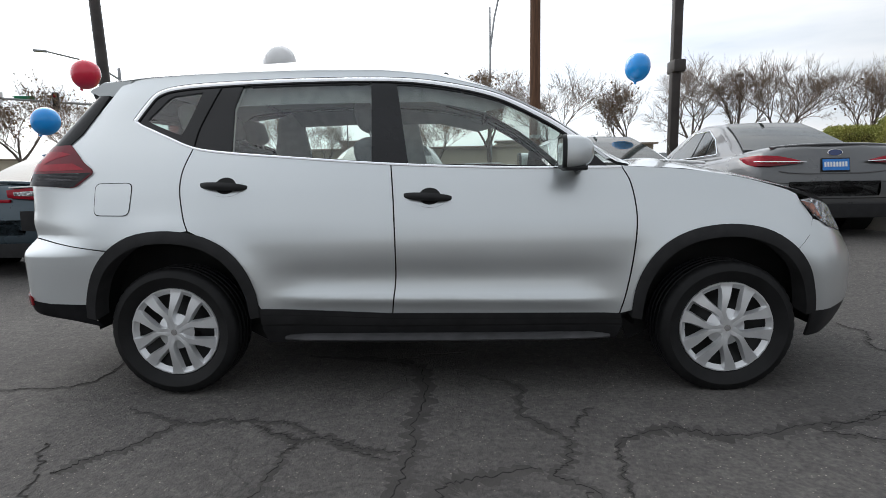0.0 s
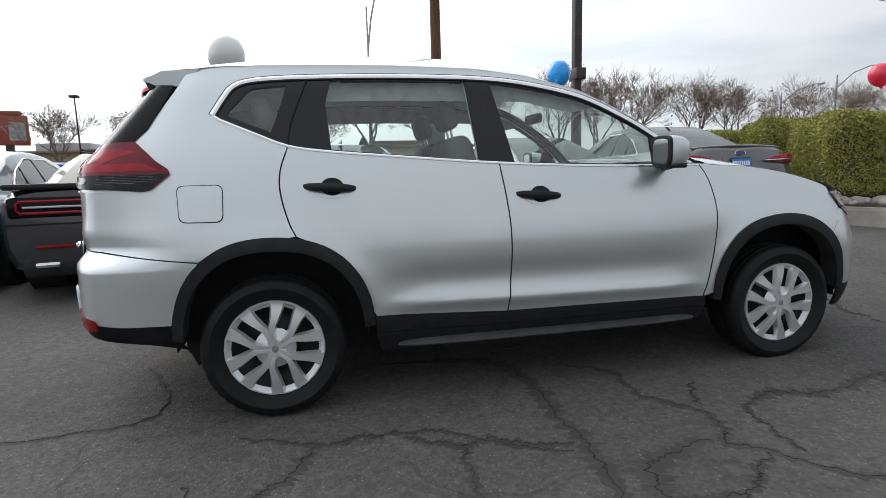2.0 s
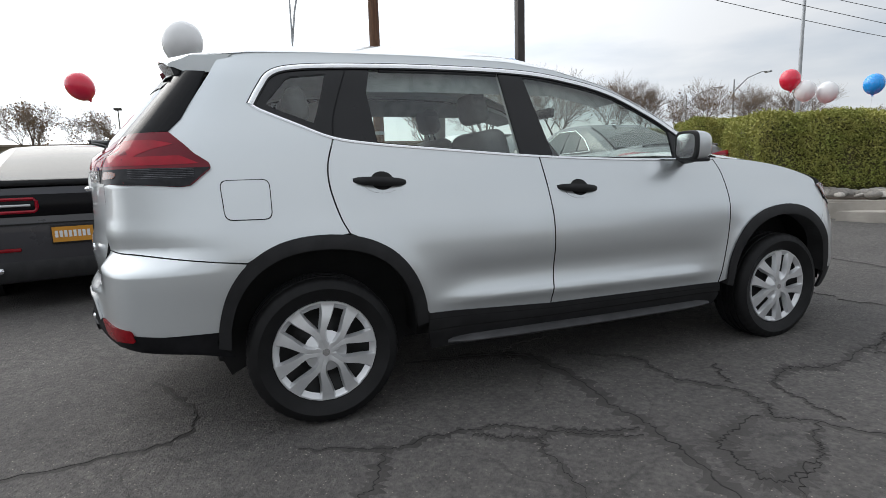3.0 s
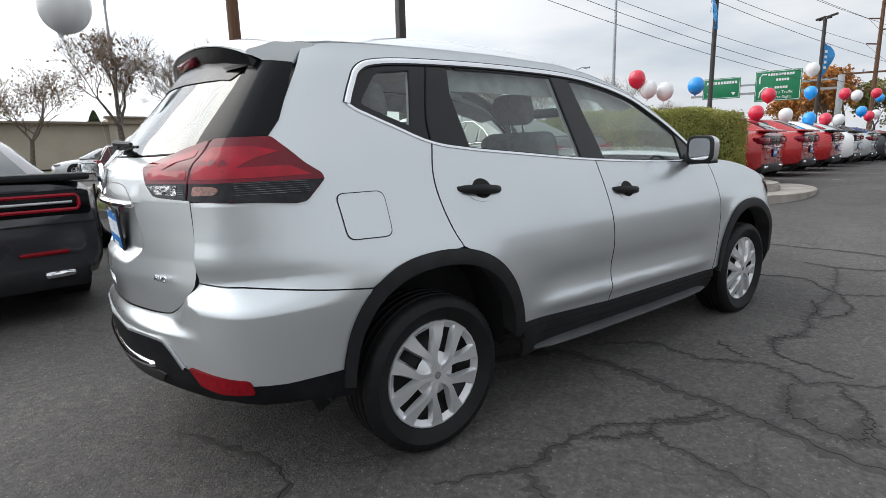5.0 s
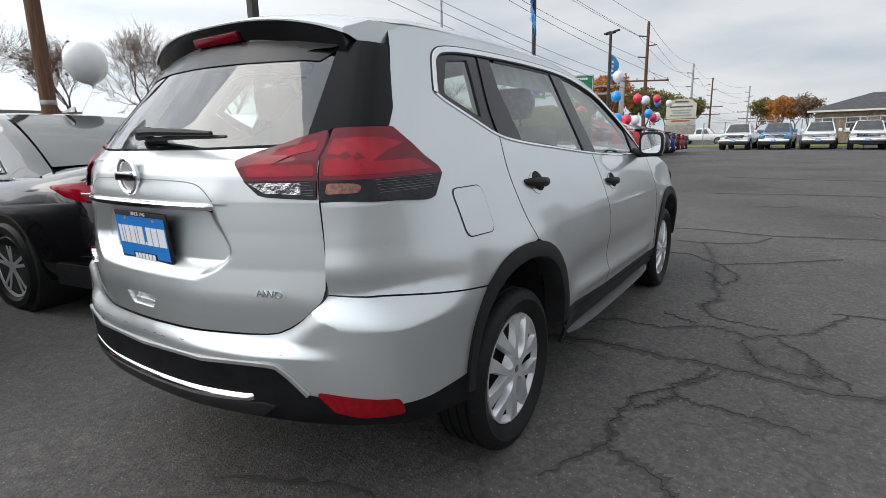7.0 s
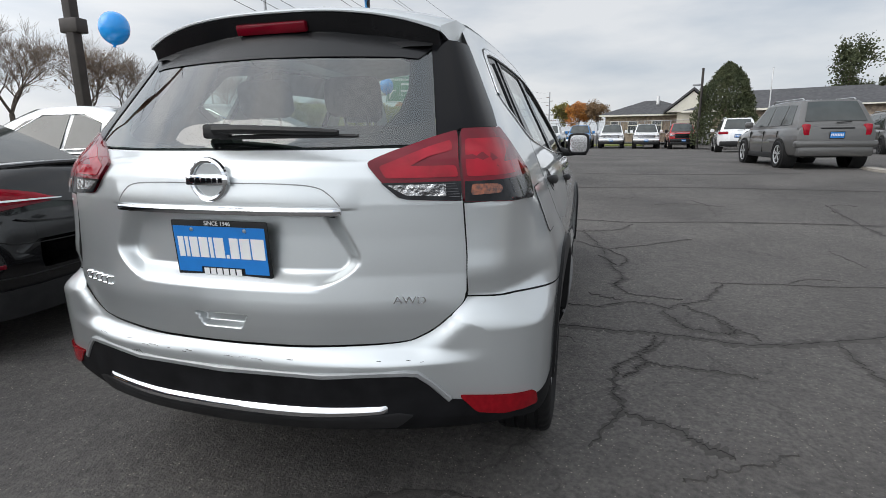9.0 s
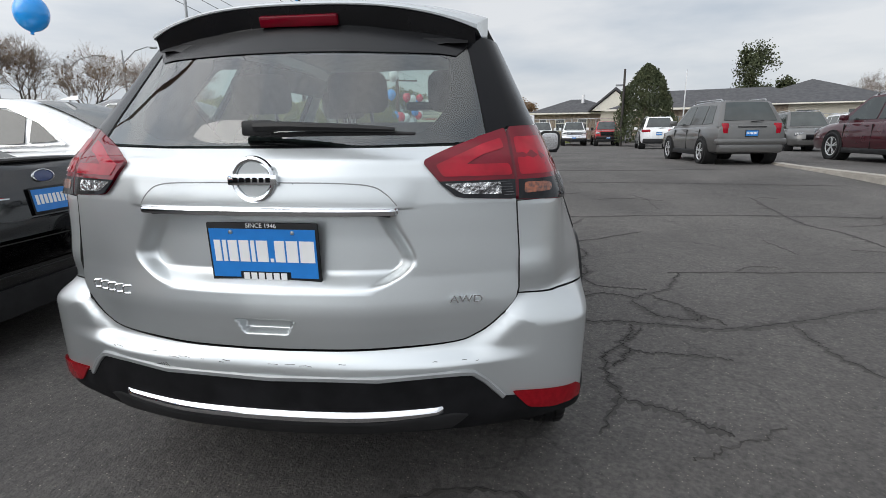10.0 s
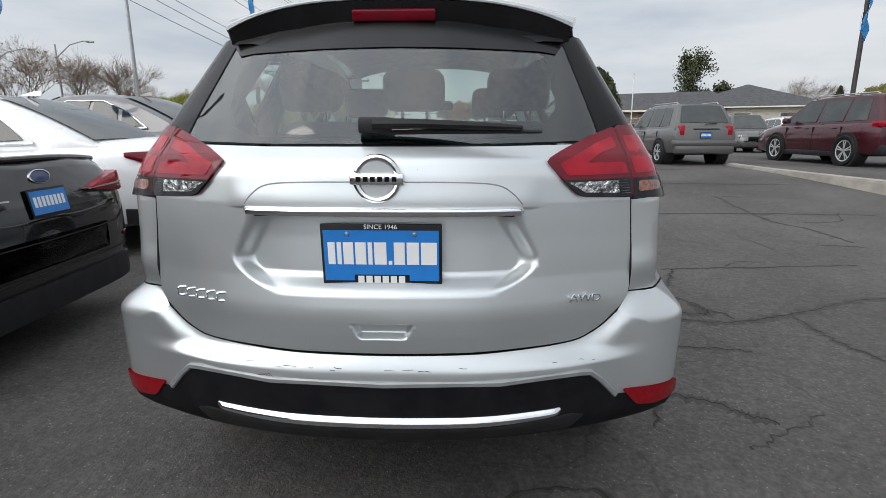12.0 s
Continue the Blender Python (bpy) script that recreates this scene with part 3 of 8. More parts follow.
G = 0.0034
rear_door = [(x - G, z) for x, z in B_SEAM] + [(0.462, 0.478)] + [p for p in ARCH if 0.14 < p[0] < 0.456 and p[1] > 0.48] + [(x + G, z) for x, z in C_SEAM[::-1]] + belt_between(0.11, 1.09)
front_door = [(x - G, z) for x, z in A_SEAM] + [(x + G, z) for x, z in B_SEAM[::-1]] + belt_between(1.11, 2.19)
two("rear_door", flank(rear_door), SILVER, "silver rear door skin")
two("front_door", flank(front_door), SILVER, "silver front door skin")
HATCH_SIDE = [(0.655, 1.09), (0.665, 0.95), (0.667, 0.85), (0.66, 0.825)]
quarter = flank([(x - G, z) for x, z in C_SEAM]) + flank([p for p in ARCH if -0.40 < p[0] < 0.12 and p[1] > 0.775])
quarter += flank(smooth_line([(-0.285, 0.772), (-0.40, 0.786), (-0.55, 0.806), (-0.69, 0.826)], 4)) + [(qy(0.669, 0.836), 0.836)] + tail([(y + 0.004, z) for y, z in HATCH_SIDE[::-1][1:]])
quarter += flank([(-0.66, 1.095), (-0.55, 1.28), (-0.50, 1.335), (-0.43, 1.45), (-0.375, 1.54), (-0.325, 1.634), (-0.22, 1.647), (0.0, 1.656)])
quarter += flank([p for p in DLO_TOP if p[0] < 0.2][::-1]) + flank([b for b in BELT if -0.21 < b[0] < 0.098])
two("quarter_panel", quarter, SILVER, "silver rear quarter panel")
fender_top = [(2.205, 1.132), (2.5, 1.112), (2.75, 1.072), (2.95, 1.015), (3.02, 0.985)]
fender = [(x + G, z) for x, z in A_SEAM[::-1]] + smooth_line(fender_top, 4)[1:] + [(3.035, 0.955), (3.10, 0.875), (3.07, 0.80), (2.995, 0.735)] + [p for p in ARCH_F if 2.24 < p[0] < 2.99 and p[1] > 0.44][::-1]


def qf(x, z):
    """Coordinate on the front corner by x."""
    return qx(x, z) if x < 2.75 else SIDE_END + float(np.interp(x + 0.02 * (x - 2.75), FRONT[:, 1], F_ARC))


def nose(pts):
    return [(qf(x, z), z) for x, z in pts]


two("front_fender", nose(fender), SILVER, "silver front fender")
FRONT_END = SIDE_END + float(F_ARC[-1])
front_bumper = nose([(2.99, 0.728), (3.065, 0.793), (3.10, 0.868)]) + [(SIDE_END + 0.75, 0.78), (FRONT_END, 0.76), (FRONT_END, 0.46)] + nose([(3.31, 0.447), (3.20, 0.438), (3.092, 0.434)]) + nose([p for p in ARCH_F if p[0] > 2.99 and p[1] > 0.44][::-1])
two("front_bumper", front_bumper, SILVER, "silver front bumper")
two("front_lower_trim", nose([(3.092, 0.430), (3.20, 0.434), (3.31, 0.443)]) + [(FRONT_END, 0.456), (FRONT_END, 0.33), (SIDE_END + 0.9, 0.31)] + nose([(3.30, 0.345), (3.20, 0.312), (3.10, 0.300)]), BLACK_PL)
two("headlight", nose([(3.035, 0.957), (3.10, 0.885), (3.20, 0.83), (3.33, 0.80), (3.42, 0.86), (3.25, 0.93), (3.10, 0.965)]), CLEAR_LENS, "clear headlight with amber side marker", lift=0.006)
two("side_marker", nose([(3.04, 0.951), (3.10, 0.892), (3.155, 0.868), (3.11, 0.935)]), AMBER, "amber side marker", lift=0.010)
grille = [(SIDE_END + 0.72, 0.80), (FRONT_END, 0.78), (FRONT_END, 0.92), (SIDE_END + 0.80, 0.92)]
two("grille", grille, BLACK_GL, "black front grille", lift=0.004)

# tail
hatch = both([(0.0, 1.233), (0.30, 1.233), (0.60, 1.238), (0.638, 1.20)] + HATCH_SIDE[:3] + smooth_line([(0.665, 0.845), (0.655, 0.815), (0.60, 0.762), (0.55, 0.730), (0.49, 0.713), (0.30, 0.707), (0.0, 0.7045)], 3), True)
panel("tailgate", hatch, gate, SILVER, suv, "silver tailgate with recessed plate pocket", step=(0.013, 0.010), cuts=[(1, 0.738 + 0.003 * k) for k in range(19)] + [(0, s * (0.054 + 0.008 * k)) for k in range(4) for s in (-1, 1)] + [(0, s * (0.29 + 0.006 * k)) for k in range(24) for s in (-1, 1)] + [(1, 0.868 + 0.004 * k) for k in range(16)] + [(1, 1.062 + 0.004 * k) for k in range(7)])
bumper_low = [(0.0, 0.628), (0.30, 0.630), (0.52, 0.638), (0.55, 0.634), (0.585, 0.605), (0.632, 0.552), (0.68, 0.545), (0.76, 0.538)]
bumper = tail(smooth_line([(0.0, 0.6998), (0.30, 0.7022), (0.49, 0.7090), (0.553, 0.7265), (0.603, 0.7595), (0.655, 0.8115)], 5) + [(0.663, 0.822), (0.668, 0.832)])
bumper += flank(smooth_line([(-0.69, 0.821), (-0.55, 0.801), (-0.40, 0.781), (-0.288, 0.766)], 4)) + flank([p for p in ARCH if p[0] < -0.29 and 0.50 < p[1] < 0.76]) + flank([(-0.408, 0.503), (-0.60, 0.508)]) + tail(bumper_low[::-1])
bumper = bumper + [(-a, b) for a, b in bumper[::-1]][1:-1]
panel("rear_bumper", bumper, skin, SILVER, suv, "silver rear bumper cover with scuffed upper edge", step=(0.015, 0.006))
lower = tail(bumper_low) + flank([(-0.60, 0.505), (-0.408, 0.50), (-0.415, 0.44), (-0.36, 0.392), (-0.50, 0.425)]) + tail([(0.80, 0.468), (0.66, 0.45), (0.56, 0.45), (0.50, 0.462), (0.0, 0.455)])
lower = lower + [(-a, b) for a, b in lower[::-1]][1:-1]
panel("rear_lower_trim", lower, skin, TRIM_PL, suv, "black textured lower bumper", lift=0.004, step=(0.03, 0.012))
ribbon("bumper_edge_strip", [(a, b) for a, b in both(bumper_low[:6])[:6]][::-1] + [(-a, b) for a, b in tail(bumper_low[:6])][1:], skin, 0.016, STRIP, suv, "grey strip above the lower bumper", lift=0.010)


def bar_loft(line, section):
    """A rounded bar across the tail: line holds (y, top, bottom), section (share of the height from the top, stand-off)."""
    rows = []
    half = smooth_line([(y, t) for y, t, b in line], 5), smooth_line([(y, b) for y, t, b in line], 5)
    full = [(-y, t, b) for (y, t), (_, b) in zip(*half)][::-1][:-1] + [(y, t, b) for (y, t), (_, b) in zip(*half)]
    end = line[-1][0]
    for y, t, b in full:
        k = min(1.0, max(0.12, (end - abs(y)) / 0.012))
        row = []
        for f, out in section:
            z = t + (b - t) * f
            q = skin(math.copysign(qy(abs(y), 0.5 * (t + b)), y), 0.5 * (t + b))
            row.append((q[0] - out * k ** 0.5, q[1], z))
        rows.append(row)
    return loft(rows)


part("skid_strip", bar_loft([(0.0, 0.535, 0.503), (0.15, 0.536, 0.504), (0.30, 0.539, 0.508), (0.42, 0.543, 0.516), (0.472, 0.545, 0.522)], [(0, -0.01), (0.03, 0.004), (0.12, 0.009), (0.50, 0.0155), (0.52, 0.0155), (0.97, 0.0095), (1, 0.006), (1, -0.014)]), CHROME, suv, "chrome strip on the lower bumper")
panel("skid_lip", both([(0.0, 0.499), (0.30, 0.503), (0.50, 0.520), (0.535, 0.512), (0.49, 0.478), (0.0, 0.462)]), skin, BLACK_PL, suv, "black lip below the chrome strip", lift=0.012, rim=0.03)
for s in (-1, 1):
    refl = [(qy(0.655, 0.56), 0.562), (qy(0.74, 0.552), 0.553), (qx(-0.715, 0.54), 0.541), (qx(-0.700, 0.50), 0.497), (qx(-0.78, 0.49), 0.495), (qy(0.700, 0.50), 0.508)]
    panel("reflector", rounded([(s * a, b) for a, b in refl], 0.012), skin, RED_BRIGHT, suv, "red bumper reflector", lift=0.009)

rng = random.Random(31)
for k in range(16):
    y, ln = rng.uniform(-0.58, 0.52), rng.uniform(0.008, 0.035)
    z = 0.668 + rng.uniform(-0.004, 0.004)
    line = [(math.copysign(qy(abs(y + ln * t), z), y + ln * t), z + rng.uniform(-0.0015, 0.0015)) for t in (0, 0.5, 1)]
    ribbon("scuff", line, skin, rng.uniform(0.001, 0.0022), BLACK_PL, suv, lift=0.0008)
for k in range(5):
    q = 0.30 + 0.008 * k
    ribbon("scuff", [(q, 0.648 - 0.002 * k), (q - 0.010, 0.640), (q - 0.02, 0.632)], skin, 0.0015, BLACK_PL, suv, lift=0.0008)
ribbon("scratch", [(-0.105, 1.145), (-0.104, 1.18), (-0.106, 1.215)], skin, 0.0015, INTERIOR, suv, lift=0.0006)

# tail lamps
for s in (-1, 1):
    inner = tail([(0.414, 1.196), (0.47, 1.222), (0.55, 1.256), (0.615, 1.278), (0.640, 1.18), (0.646, 1.150), (0.650, 1.096), (0.52, 1.103), (0.50, 1.108), (0.455, 1.15)])
    outer = [(qy(0.624, 1.28), 1.281), (qx(-0.535, 1.285), 1.288), (qx(-0.395, 1.165), 1.166), (qx(-0.388, 1.148), 1.146), (qx(-0.465, 1.08), 1.080), (qx(-0.50, 1.075), 1.075), (qx(-0.62, 1.09), 1.086), (qy(0.658, 1.095), 1.095), (qy(0.653, 1.15), 1.15)]
    for name, poly in (("inner_tail_lamp", inner), ("outer_tail_lamp", outer)):
        lamp = panel(name, rounded([(s * a, b) for a, b in poly], 0.010, 3), skin, RED_DEEP, suv, "dark red tail lamp with smoked lower band", lift=0.010, rim=0.03, step=(0.03, 0.02))
        if name[0] == "i":
            glow = tail([(0.445, 1.186), (0.500, 1.206), (0.565, 1.236), (0.604, 1.250), (0.616, 1.222), (0.560, 1.206), (0.52, 1.186), (0.630, 1.186), (0.640, 1.158), (0.465, 1.158)])
            low = tail([(0.454, 1.1475), (0.498, 1.1085), (0.52, 1.1035), (0.650, 1.0965), (0.6465, 1.1475)])
            clear = tail([(0.468, 1.142), (0.514, 1.115), (0.612, 1.110), (0.610, 1.142)])
        else:
            glow = [(qy(0.640, 1.25), 1.252), (qx(-0.60, 1.25), 1.256), (qx(-0.52, 1.235), 1.240), (qx(-0.60, 1.21), 1.222), (qx(-0.66, 1.20), 1.190), (qx(-0.50, 1.19), 1.194), (qx(-0.43, 1.16), 1.162), (qx(-0.60, 1.16), 1.158), (qy(0.660, 1.16), 1.158)]
            low = [(qy(0.6555, 1.147), 1.1465), (qx(-0.392, 1.146), 1.1460), (qx(-0.468, 1.08), 1.0805), (qx(-0.50, 1.075), 1.0755), (qx(-0.62, 1.09), 1.0865), (qy(0.6585, 1.095), 1.0955)]
            clear = tail([(0.668, 1.141), (0.735, 1.139), (0.752, 1.130), (0.752, 1.108), (0.668, 1.108)])
        panel("red_element", rounded([(s * a, b) for a, b in glow], 0.008, 3), skin, RED_LENS, lamp, "brighter red element", lift=0.0115, rim=0.004)
        panel("lower_band", [(s * a, b) for a, b in low], skin, SMOKE_LENS, lamp, "smoked clear lower band", lift=0.0115, rim=0.004)
        if name[0] == "i":
            panel("reverse_lamp", [(s * a, b) for a, b in clear], skin, CLEAR_LENS, lamp, "clear reversing lamp", lift=0.0125, rim=0.004)
        else:
            amber = tail([(0.672, 1.139), (0.728, 1.137), (0.742, 1.130), (0.742, 1.112), (0.672, 1.110)])
            panel("turn_lamp", rounded([(s * a, b) for a, b in amber], 0.008, 3), skin, AMBER, lamp, "amber turn lamp", lift=0.0132, rim=0.002)
        za = np.linspace(1.108, 1.142, 6)
        q0, q1 = (qy(0.614, 1.12), qy(0.642, 1.12)) if name[0] == "i" else (qx(-0.68, 1.12), qx(-0.45, 1.12))
        for zz in za:
            ribbon("lens_rib", [(s * (q0 + (q1 - q0) * k / 6), float(zz)) for k in range(7)], skin, 0.0028, RIB_LENS, lamp, lift=0.0135)

# glass, pillars and roof
CP = [(0.03, 1.328), (0.108, 1.560), (0.215, 1.592), (0.315, 1.594), (0.283, 1.47), (0.30, 1.232), (0.20, 1.243), (0.105, 1.264), (0.04, 1.292)]
BP = [(1.005, 1.172), (0.985, 1.594), (1.115, 1.59), (1.185, 1.158), (1.10, 1.163)]
for nm, poly in (("rear_pillar_trim", CP), ("centre_pillar_trim", BP)):
    two(nm, flank(poly), FRAME_BL, "black pillar trim", lift=-0.004)
two("quarter_window_border", flank([(-0.205, 1.404), (-0.05, 1.326), (0.045, 1.288), (0.032, 1.330), (-0.140, 1.400), (-0.160, 1.412)]), FRAME_BL, lift=-0.004)
two("quarter_window_border", flank([(-0.206, 1.408), (-0.160, 1.410), (-0.150, 1.432), (-0.070, 1.526), (-0.045, 1.540), (0.110, 1.558), (0.205, 1.590), (-0.08, 1.568), (-0.13, 1.542)]), FRAME_BL, lift=-0.004)
two("window_sill_trim", flank([(0.29, 1.228), (1.01, 1.165), (1.01, 1.178), (0.29, 1.244)]), FRAME_BL, lift=-0.003)
two("window_sill_trim", flank([(1.18, 1.150), (1.95, 1.125), (1.95, 1.140), (1.18, 1.166)]), FRAME_BL, lift=-0.003)
two("mirror_sail", flank([(1.94, 1.128), (2.15, 1.128), (1.98, 1.285), (1.955, 1.285)]), FRAME_BL, lift=-0.002)
for nm, poly in (("rear_pillar_cover", CP), ("centre_pillar_cover", BP)):
    two(nm, flank(poly), LINER, "light grey inner pillar cover", lift=-0.035, rim=0)
top_in = [(x, z - 0.022) for x, z in DLO_TOP]
two("window_head_trim", flank([p for p in DLO_TOP if 0.30 < p[0] < 0.99] + [p for p in top_in if 0.30 < p[0] < 0.99][::-1]), FRAME_BL, lift=-0.004)
two("window_head_trim", flank([p for p in DLO_TOP if 1.11 < p[0] < 2.05] + [p for p in top_in if 1.11 < p[0] < 1.98][::-1]), FRAME_BL, lift=-0.004)
two("quarter_window", flank([(-0.172, 1.405), (-0.155, 1.44), (-0.075, 1.535), (-0.045, 1.548), (0.118, 1.566), (0.036, 1.322)]), GLASS, "tinted quarter window", lift=-0.010, rim=0)
two("rear_window_pane", flank([(0.292, 1.235), (0.283, 1.47), (0.308, 1.588)] + [p for p in top_in if 0.32 < p[0] < 0.98] + [(0.988, 1.585), (1.008, 1.175)]), GLASS, "rear door window", lift=-0.010, rim=0)
two("front_window_pane", flank([(1.183, 1.160), (1.115, 1.58)] + [p for p in top_in if 1.12 < p[0] < 1.96] + [(1.96, 1.28), (1.945, 1.135)]), GLASS, "front door window", lift=-0.010, rim=0)
two("inner_window_frame", flank([(0.27, 1.500), (0.62, 1.506), (1.30, 1.500), (1.56, 1.440), (1.70, 1.470), (1.55, 1.530), (1.32, 1.580), (1.05, 1.606), (0.62, 1.612), (0.21, 1.602)]), INTERIOR, "grey inner window frame", lift=-0.045, rim=0)
for s in (-1, 1):
    ribbon("door_frame_edge", [(s * a, b) for a, b in flank(smooth_line([(0.105, 1.268), (0.118, 1.36), (0.165, 1.49), (0.205, 1.588)], 4))], skin, 0.006, BLACK_GL, suv, lift=0.001)
    ribbon("belt_moulding", [(s * a, b) for a, b in flank(BELT)], skin, 0.012, CHROME, suv, "bright strip below the windows", lift=0.004)
    ribbon("window_moulding_seal", [(s * a, b) for a, b in flank(DLO_TOP[:-3])], skin, 0.034, BLACK_PL, suv, lift=0.002)
    ribbon("window_moulding", [(s * a, b) for a, b in flank(DLO_TOP[:-3])], skin, 0.022, BRIGHT, suv, "bright frame round the side windows", lift=0.006)
    panel("tailgate_side_trim", [(s * a, b) for a, b in tail([(0.575, 1.243), (0.622, 1.284)]) + flank([(-0.54, 1.292), (-0.49, 1.345), (-0.43, 1.455), (-0.388, 1.548)]) + tail([(0.49, 1.555), (0.50, 1.52)])], skin, BLACK_GL, suv, "gloss black trim beside the rear window", lift=0.006)
panel("rear_window", both([(0.0, 1.60), (0.47, 1.58), (0.505, 1.50), (0.572, 1.245), (0.30, 1.238), (0.0, 1.238)]), skin, GLASS_REAR, suv, "tinted rear window", lift=0.003, rim=0)
border = [(0.0, 1.236), (0.57, 1.243), (0.50, 1.55), (0.0, 1.575), (0.0, 1.497), (0.42, 1.494), (0.449, 1.482), (0.464, 1.40), (0.456, 1.335), (0.42, 1.284), (0.36, 1.262), (0.28, 1.256), (0.0, 1.254)]
for s in (-1, 1):
    panel("rear_window_border", [(s * a, b) for a, b in tail(border)], skin, BLACK_GL, suv, "black printed border of the rear window", lift=-0.003, rim=0)

# Opaque over the glass: black print plus the spoiler underside's dark reflection, painted.
panel("rear_window_head", both([(0.0, 1.585), (0.492, 1.552), (0.498, 1.520), (0.470, 1.488), (0.42, 1.494), (0.0, 1.499)]), skin, FRAME_BL, suv, "black print under the spoiler with its dark reflection painted in", lift=0.006, rim=0)

edge_z = table([(-0.6, 1.60), (-0.35, 1.628), (-0.2, 1.645), (0.0, 1.652), (0.3, 1.658), (0.62, 1.660), (1.05, 1.650), (1.32, 1.616), (1.61, 1.536), (1.84, 1.415), (2.0, 1.300), (2.17, 1.155), (2.3, 1.13)], 0.02)
crown_z = table([(-0.6, 1.655), (-0.4, 1.684), (0.0, 1.746), (0.5, 1.776), (0.9, 1.770), (1.2, 1.736), (1.4, 1.674), (1.6, 1.565), (1.9, 1.40), (2.1, 1.27), (2.3, 1.145)], 0.03)


def roof(x, w):
    x, w = np.asarray(x, float), np.asarray(w, float)
    ze, zc = edge_z(x), crown_z(x)
    a = np.abs(w)
    yb = wide(ze) + 0.001
    return np.stack([x + 0.10 * (1 - a * a) * ease(x, 1.2, 1.7), yb * w, ze + (zc - ze) * (1 - a ** 3.0)], -1)


eave = [(x, float(edge_z(x)) + 0.004) for x in np.linspace(0.0, 2.16, 40)]
two("roof_side", flank([p for p in DLO_TOP if -0.02 < p[0] < 2.16] + [p for p in eave if p[1] > 1.1][::-1]), SILVER, "silver rail over the doors", rim=0)
panel("roof_panel", [(-0.42, -0.93), (-0.32, -1.0), (0.3, -1.0), (1.35, -1.0), (1.36, 0.0), (1.35, 1.0), (0.3, 1.0), (-0.32, 1.0), (-0.42, 0.93)], roof, SILVER, suv, "silver roof panel", step=(0.06, 0.05), rim=0)
for s in (-1, 1):
    panel("windscreen_pillar", [(1.34, s), (2.24, s), (2.24, s * 0.90), (1.8, s * 0.88), (1.34, s * 0.86)], roof, SILVER, suv, "silver windscreen pillar", step=(0.05, 0.03))
panel("windscreen", [(1.37, -0.87), (1.37, 0.87), (2.25, 0.90), (2.25, -0.90)], roof, GLASS, suv, "windscreen", lift=-0.006, rim=0, step=(0.06, 0.08))
panel("headliner", [(-0.36, -0.92), (1.30, -0.92), (1.30, 0.92), (-0.36, 0.92)], roof, LINER, suv, "light grey headliner", lift=-0.045, rim=0)


def hood(q, w):
    q, w = np.asarray(q, float), np.asarray(w, float)
    s = XR + (q - LR)
    ze = np.interp(s, [2.1, 2.2, 2.5, 2.75, 3.0, 3.2, 3.5, 3.9], [1.14, 1.134, 1.114, 1.074, 1.012, 0.965, 0.92, 0.90])
    E = skin(q, ze)
    c = 0.055 * ease(s, 2.1, 2.5) * (1 - ease(s, 3.2, 3.9)) + 0.02
    return np.stack([E[..., 0] + 0.10 * (1 - w * w) * (1 - ease(s, 2.2, 2.7)), E[..., 1] * w, ze + c * (1 - w * w)], -1)


hq = [LR + a - XR for a in (2.20, 3.52)]
panel("bonnet", [(hq[0], -0.985), (hq[1], -0.985), (hq[1], 0.985), (hq[0], 0.985)], hood, SILVER, suv, "silver bonnet", step=(0.06, 0.08))

# spoiler over the rear window
def spoiler(under):
    rows = []
    for k in range(33):
        w = -1 + 2 * k / 32
        y, a = 0.556 * w, abs(w)
        drop = 0.058 * a ** 2.8
        xe = -0.615 + 0.085 * a ** 2.4
        zt = 1.650 - drop
        lip = 0.010 + 0.008 * a ** 6
        if under:
            rows.append([(xe + 0.008, y * 0.937, zt - 0.008), (xe + 0.004, y * 0.937, zt - 0.014), (xe + 0.012, y * 0.937, zt - 0.034), (xe + 0.034, y * 0.940, zt - 0.078 - 0.022 * a ** 4), (xe + 0.08, y * 0.945, zt - 0.098 - 0.010 * a ** 4), (-0.36, y * 0.94, 1.585 - 0.03 * a ** 2), (-0.36, y * 0.94, 1.62 - 0.03 * a ** 2)])
        else:
            rows.append([(-0.26 - 0.02 * a, y * 0.985, 1.709 - 0.078 * a ** 2.6), (-0.44, y, 1.686 - 0.066 * a ** 2.6), (xe + 0.04, y * 0.962, zt + 0.010), (xe + 0.008, y * 0.952, zt), (xe, y * 0.95, zt - 0.006), (xe + 0.001, y * 0.95, zt - lip), (xe + 0.02, y * 0.955, zt - lip - 0.003), (-0.47, y * 0.975, 1.645 - 0.092 * a ** 2.6), (-0.37, y * 0.99, 1.652 - 0.10 * a ** 2.6)])
    return loft(rows)


part("spoiler", spoiler(False), SILVER, suv, "silver roof spoiler over the rear window")
part("spoiler_underside", spoiler(True), FRAME_BL, suv, "black underside of the spoiler")
bm = bmesh.new()
rows = []
for k in range(17):
    w = -1 + 2 * k / 16
    y, a = 0.50 * w, abs(w)
    rows.append([(-0.575 + 0.07 * a ** 2.4, y, 1.573 - 0.022 * a ** 3), (-0.60 + 0.06 * a * a, y, 1.555 - 0.022 * a ** 3), (-0.618 + 0.07 * a * a, y, 1.525 + 0.006 * a - 0.01 * (1 if 0.25 < a < 0.85 else 0)), (-0.55 + 0.06 * a * a, y, 1.545)])
part("spoiler_base", loft(rows), BLACK_PL, suv, "black base of the spoiler")
bm = box(bmesh.new(), -0.010, 0.012, -0.122, 0.122, -0.0165, 0.0165, 0.006)
part("brake_lamp", bm, RED_DEEP, suv, "high red brake lamp in the spoiler", m=pose(-0.600, 0, 1.600, 0, -20, 0))
bm = bmesh.new()
rows = []
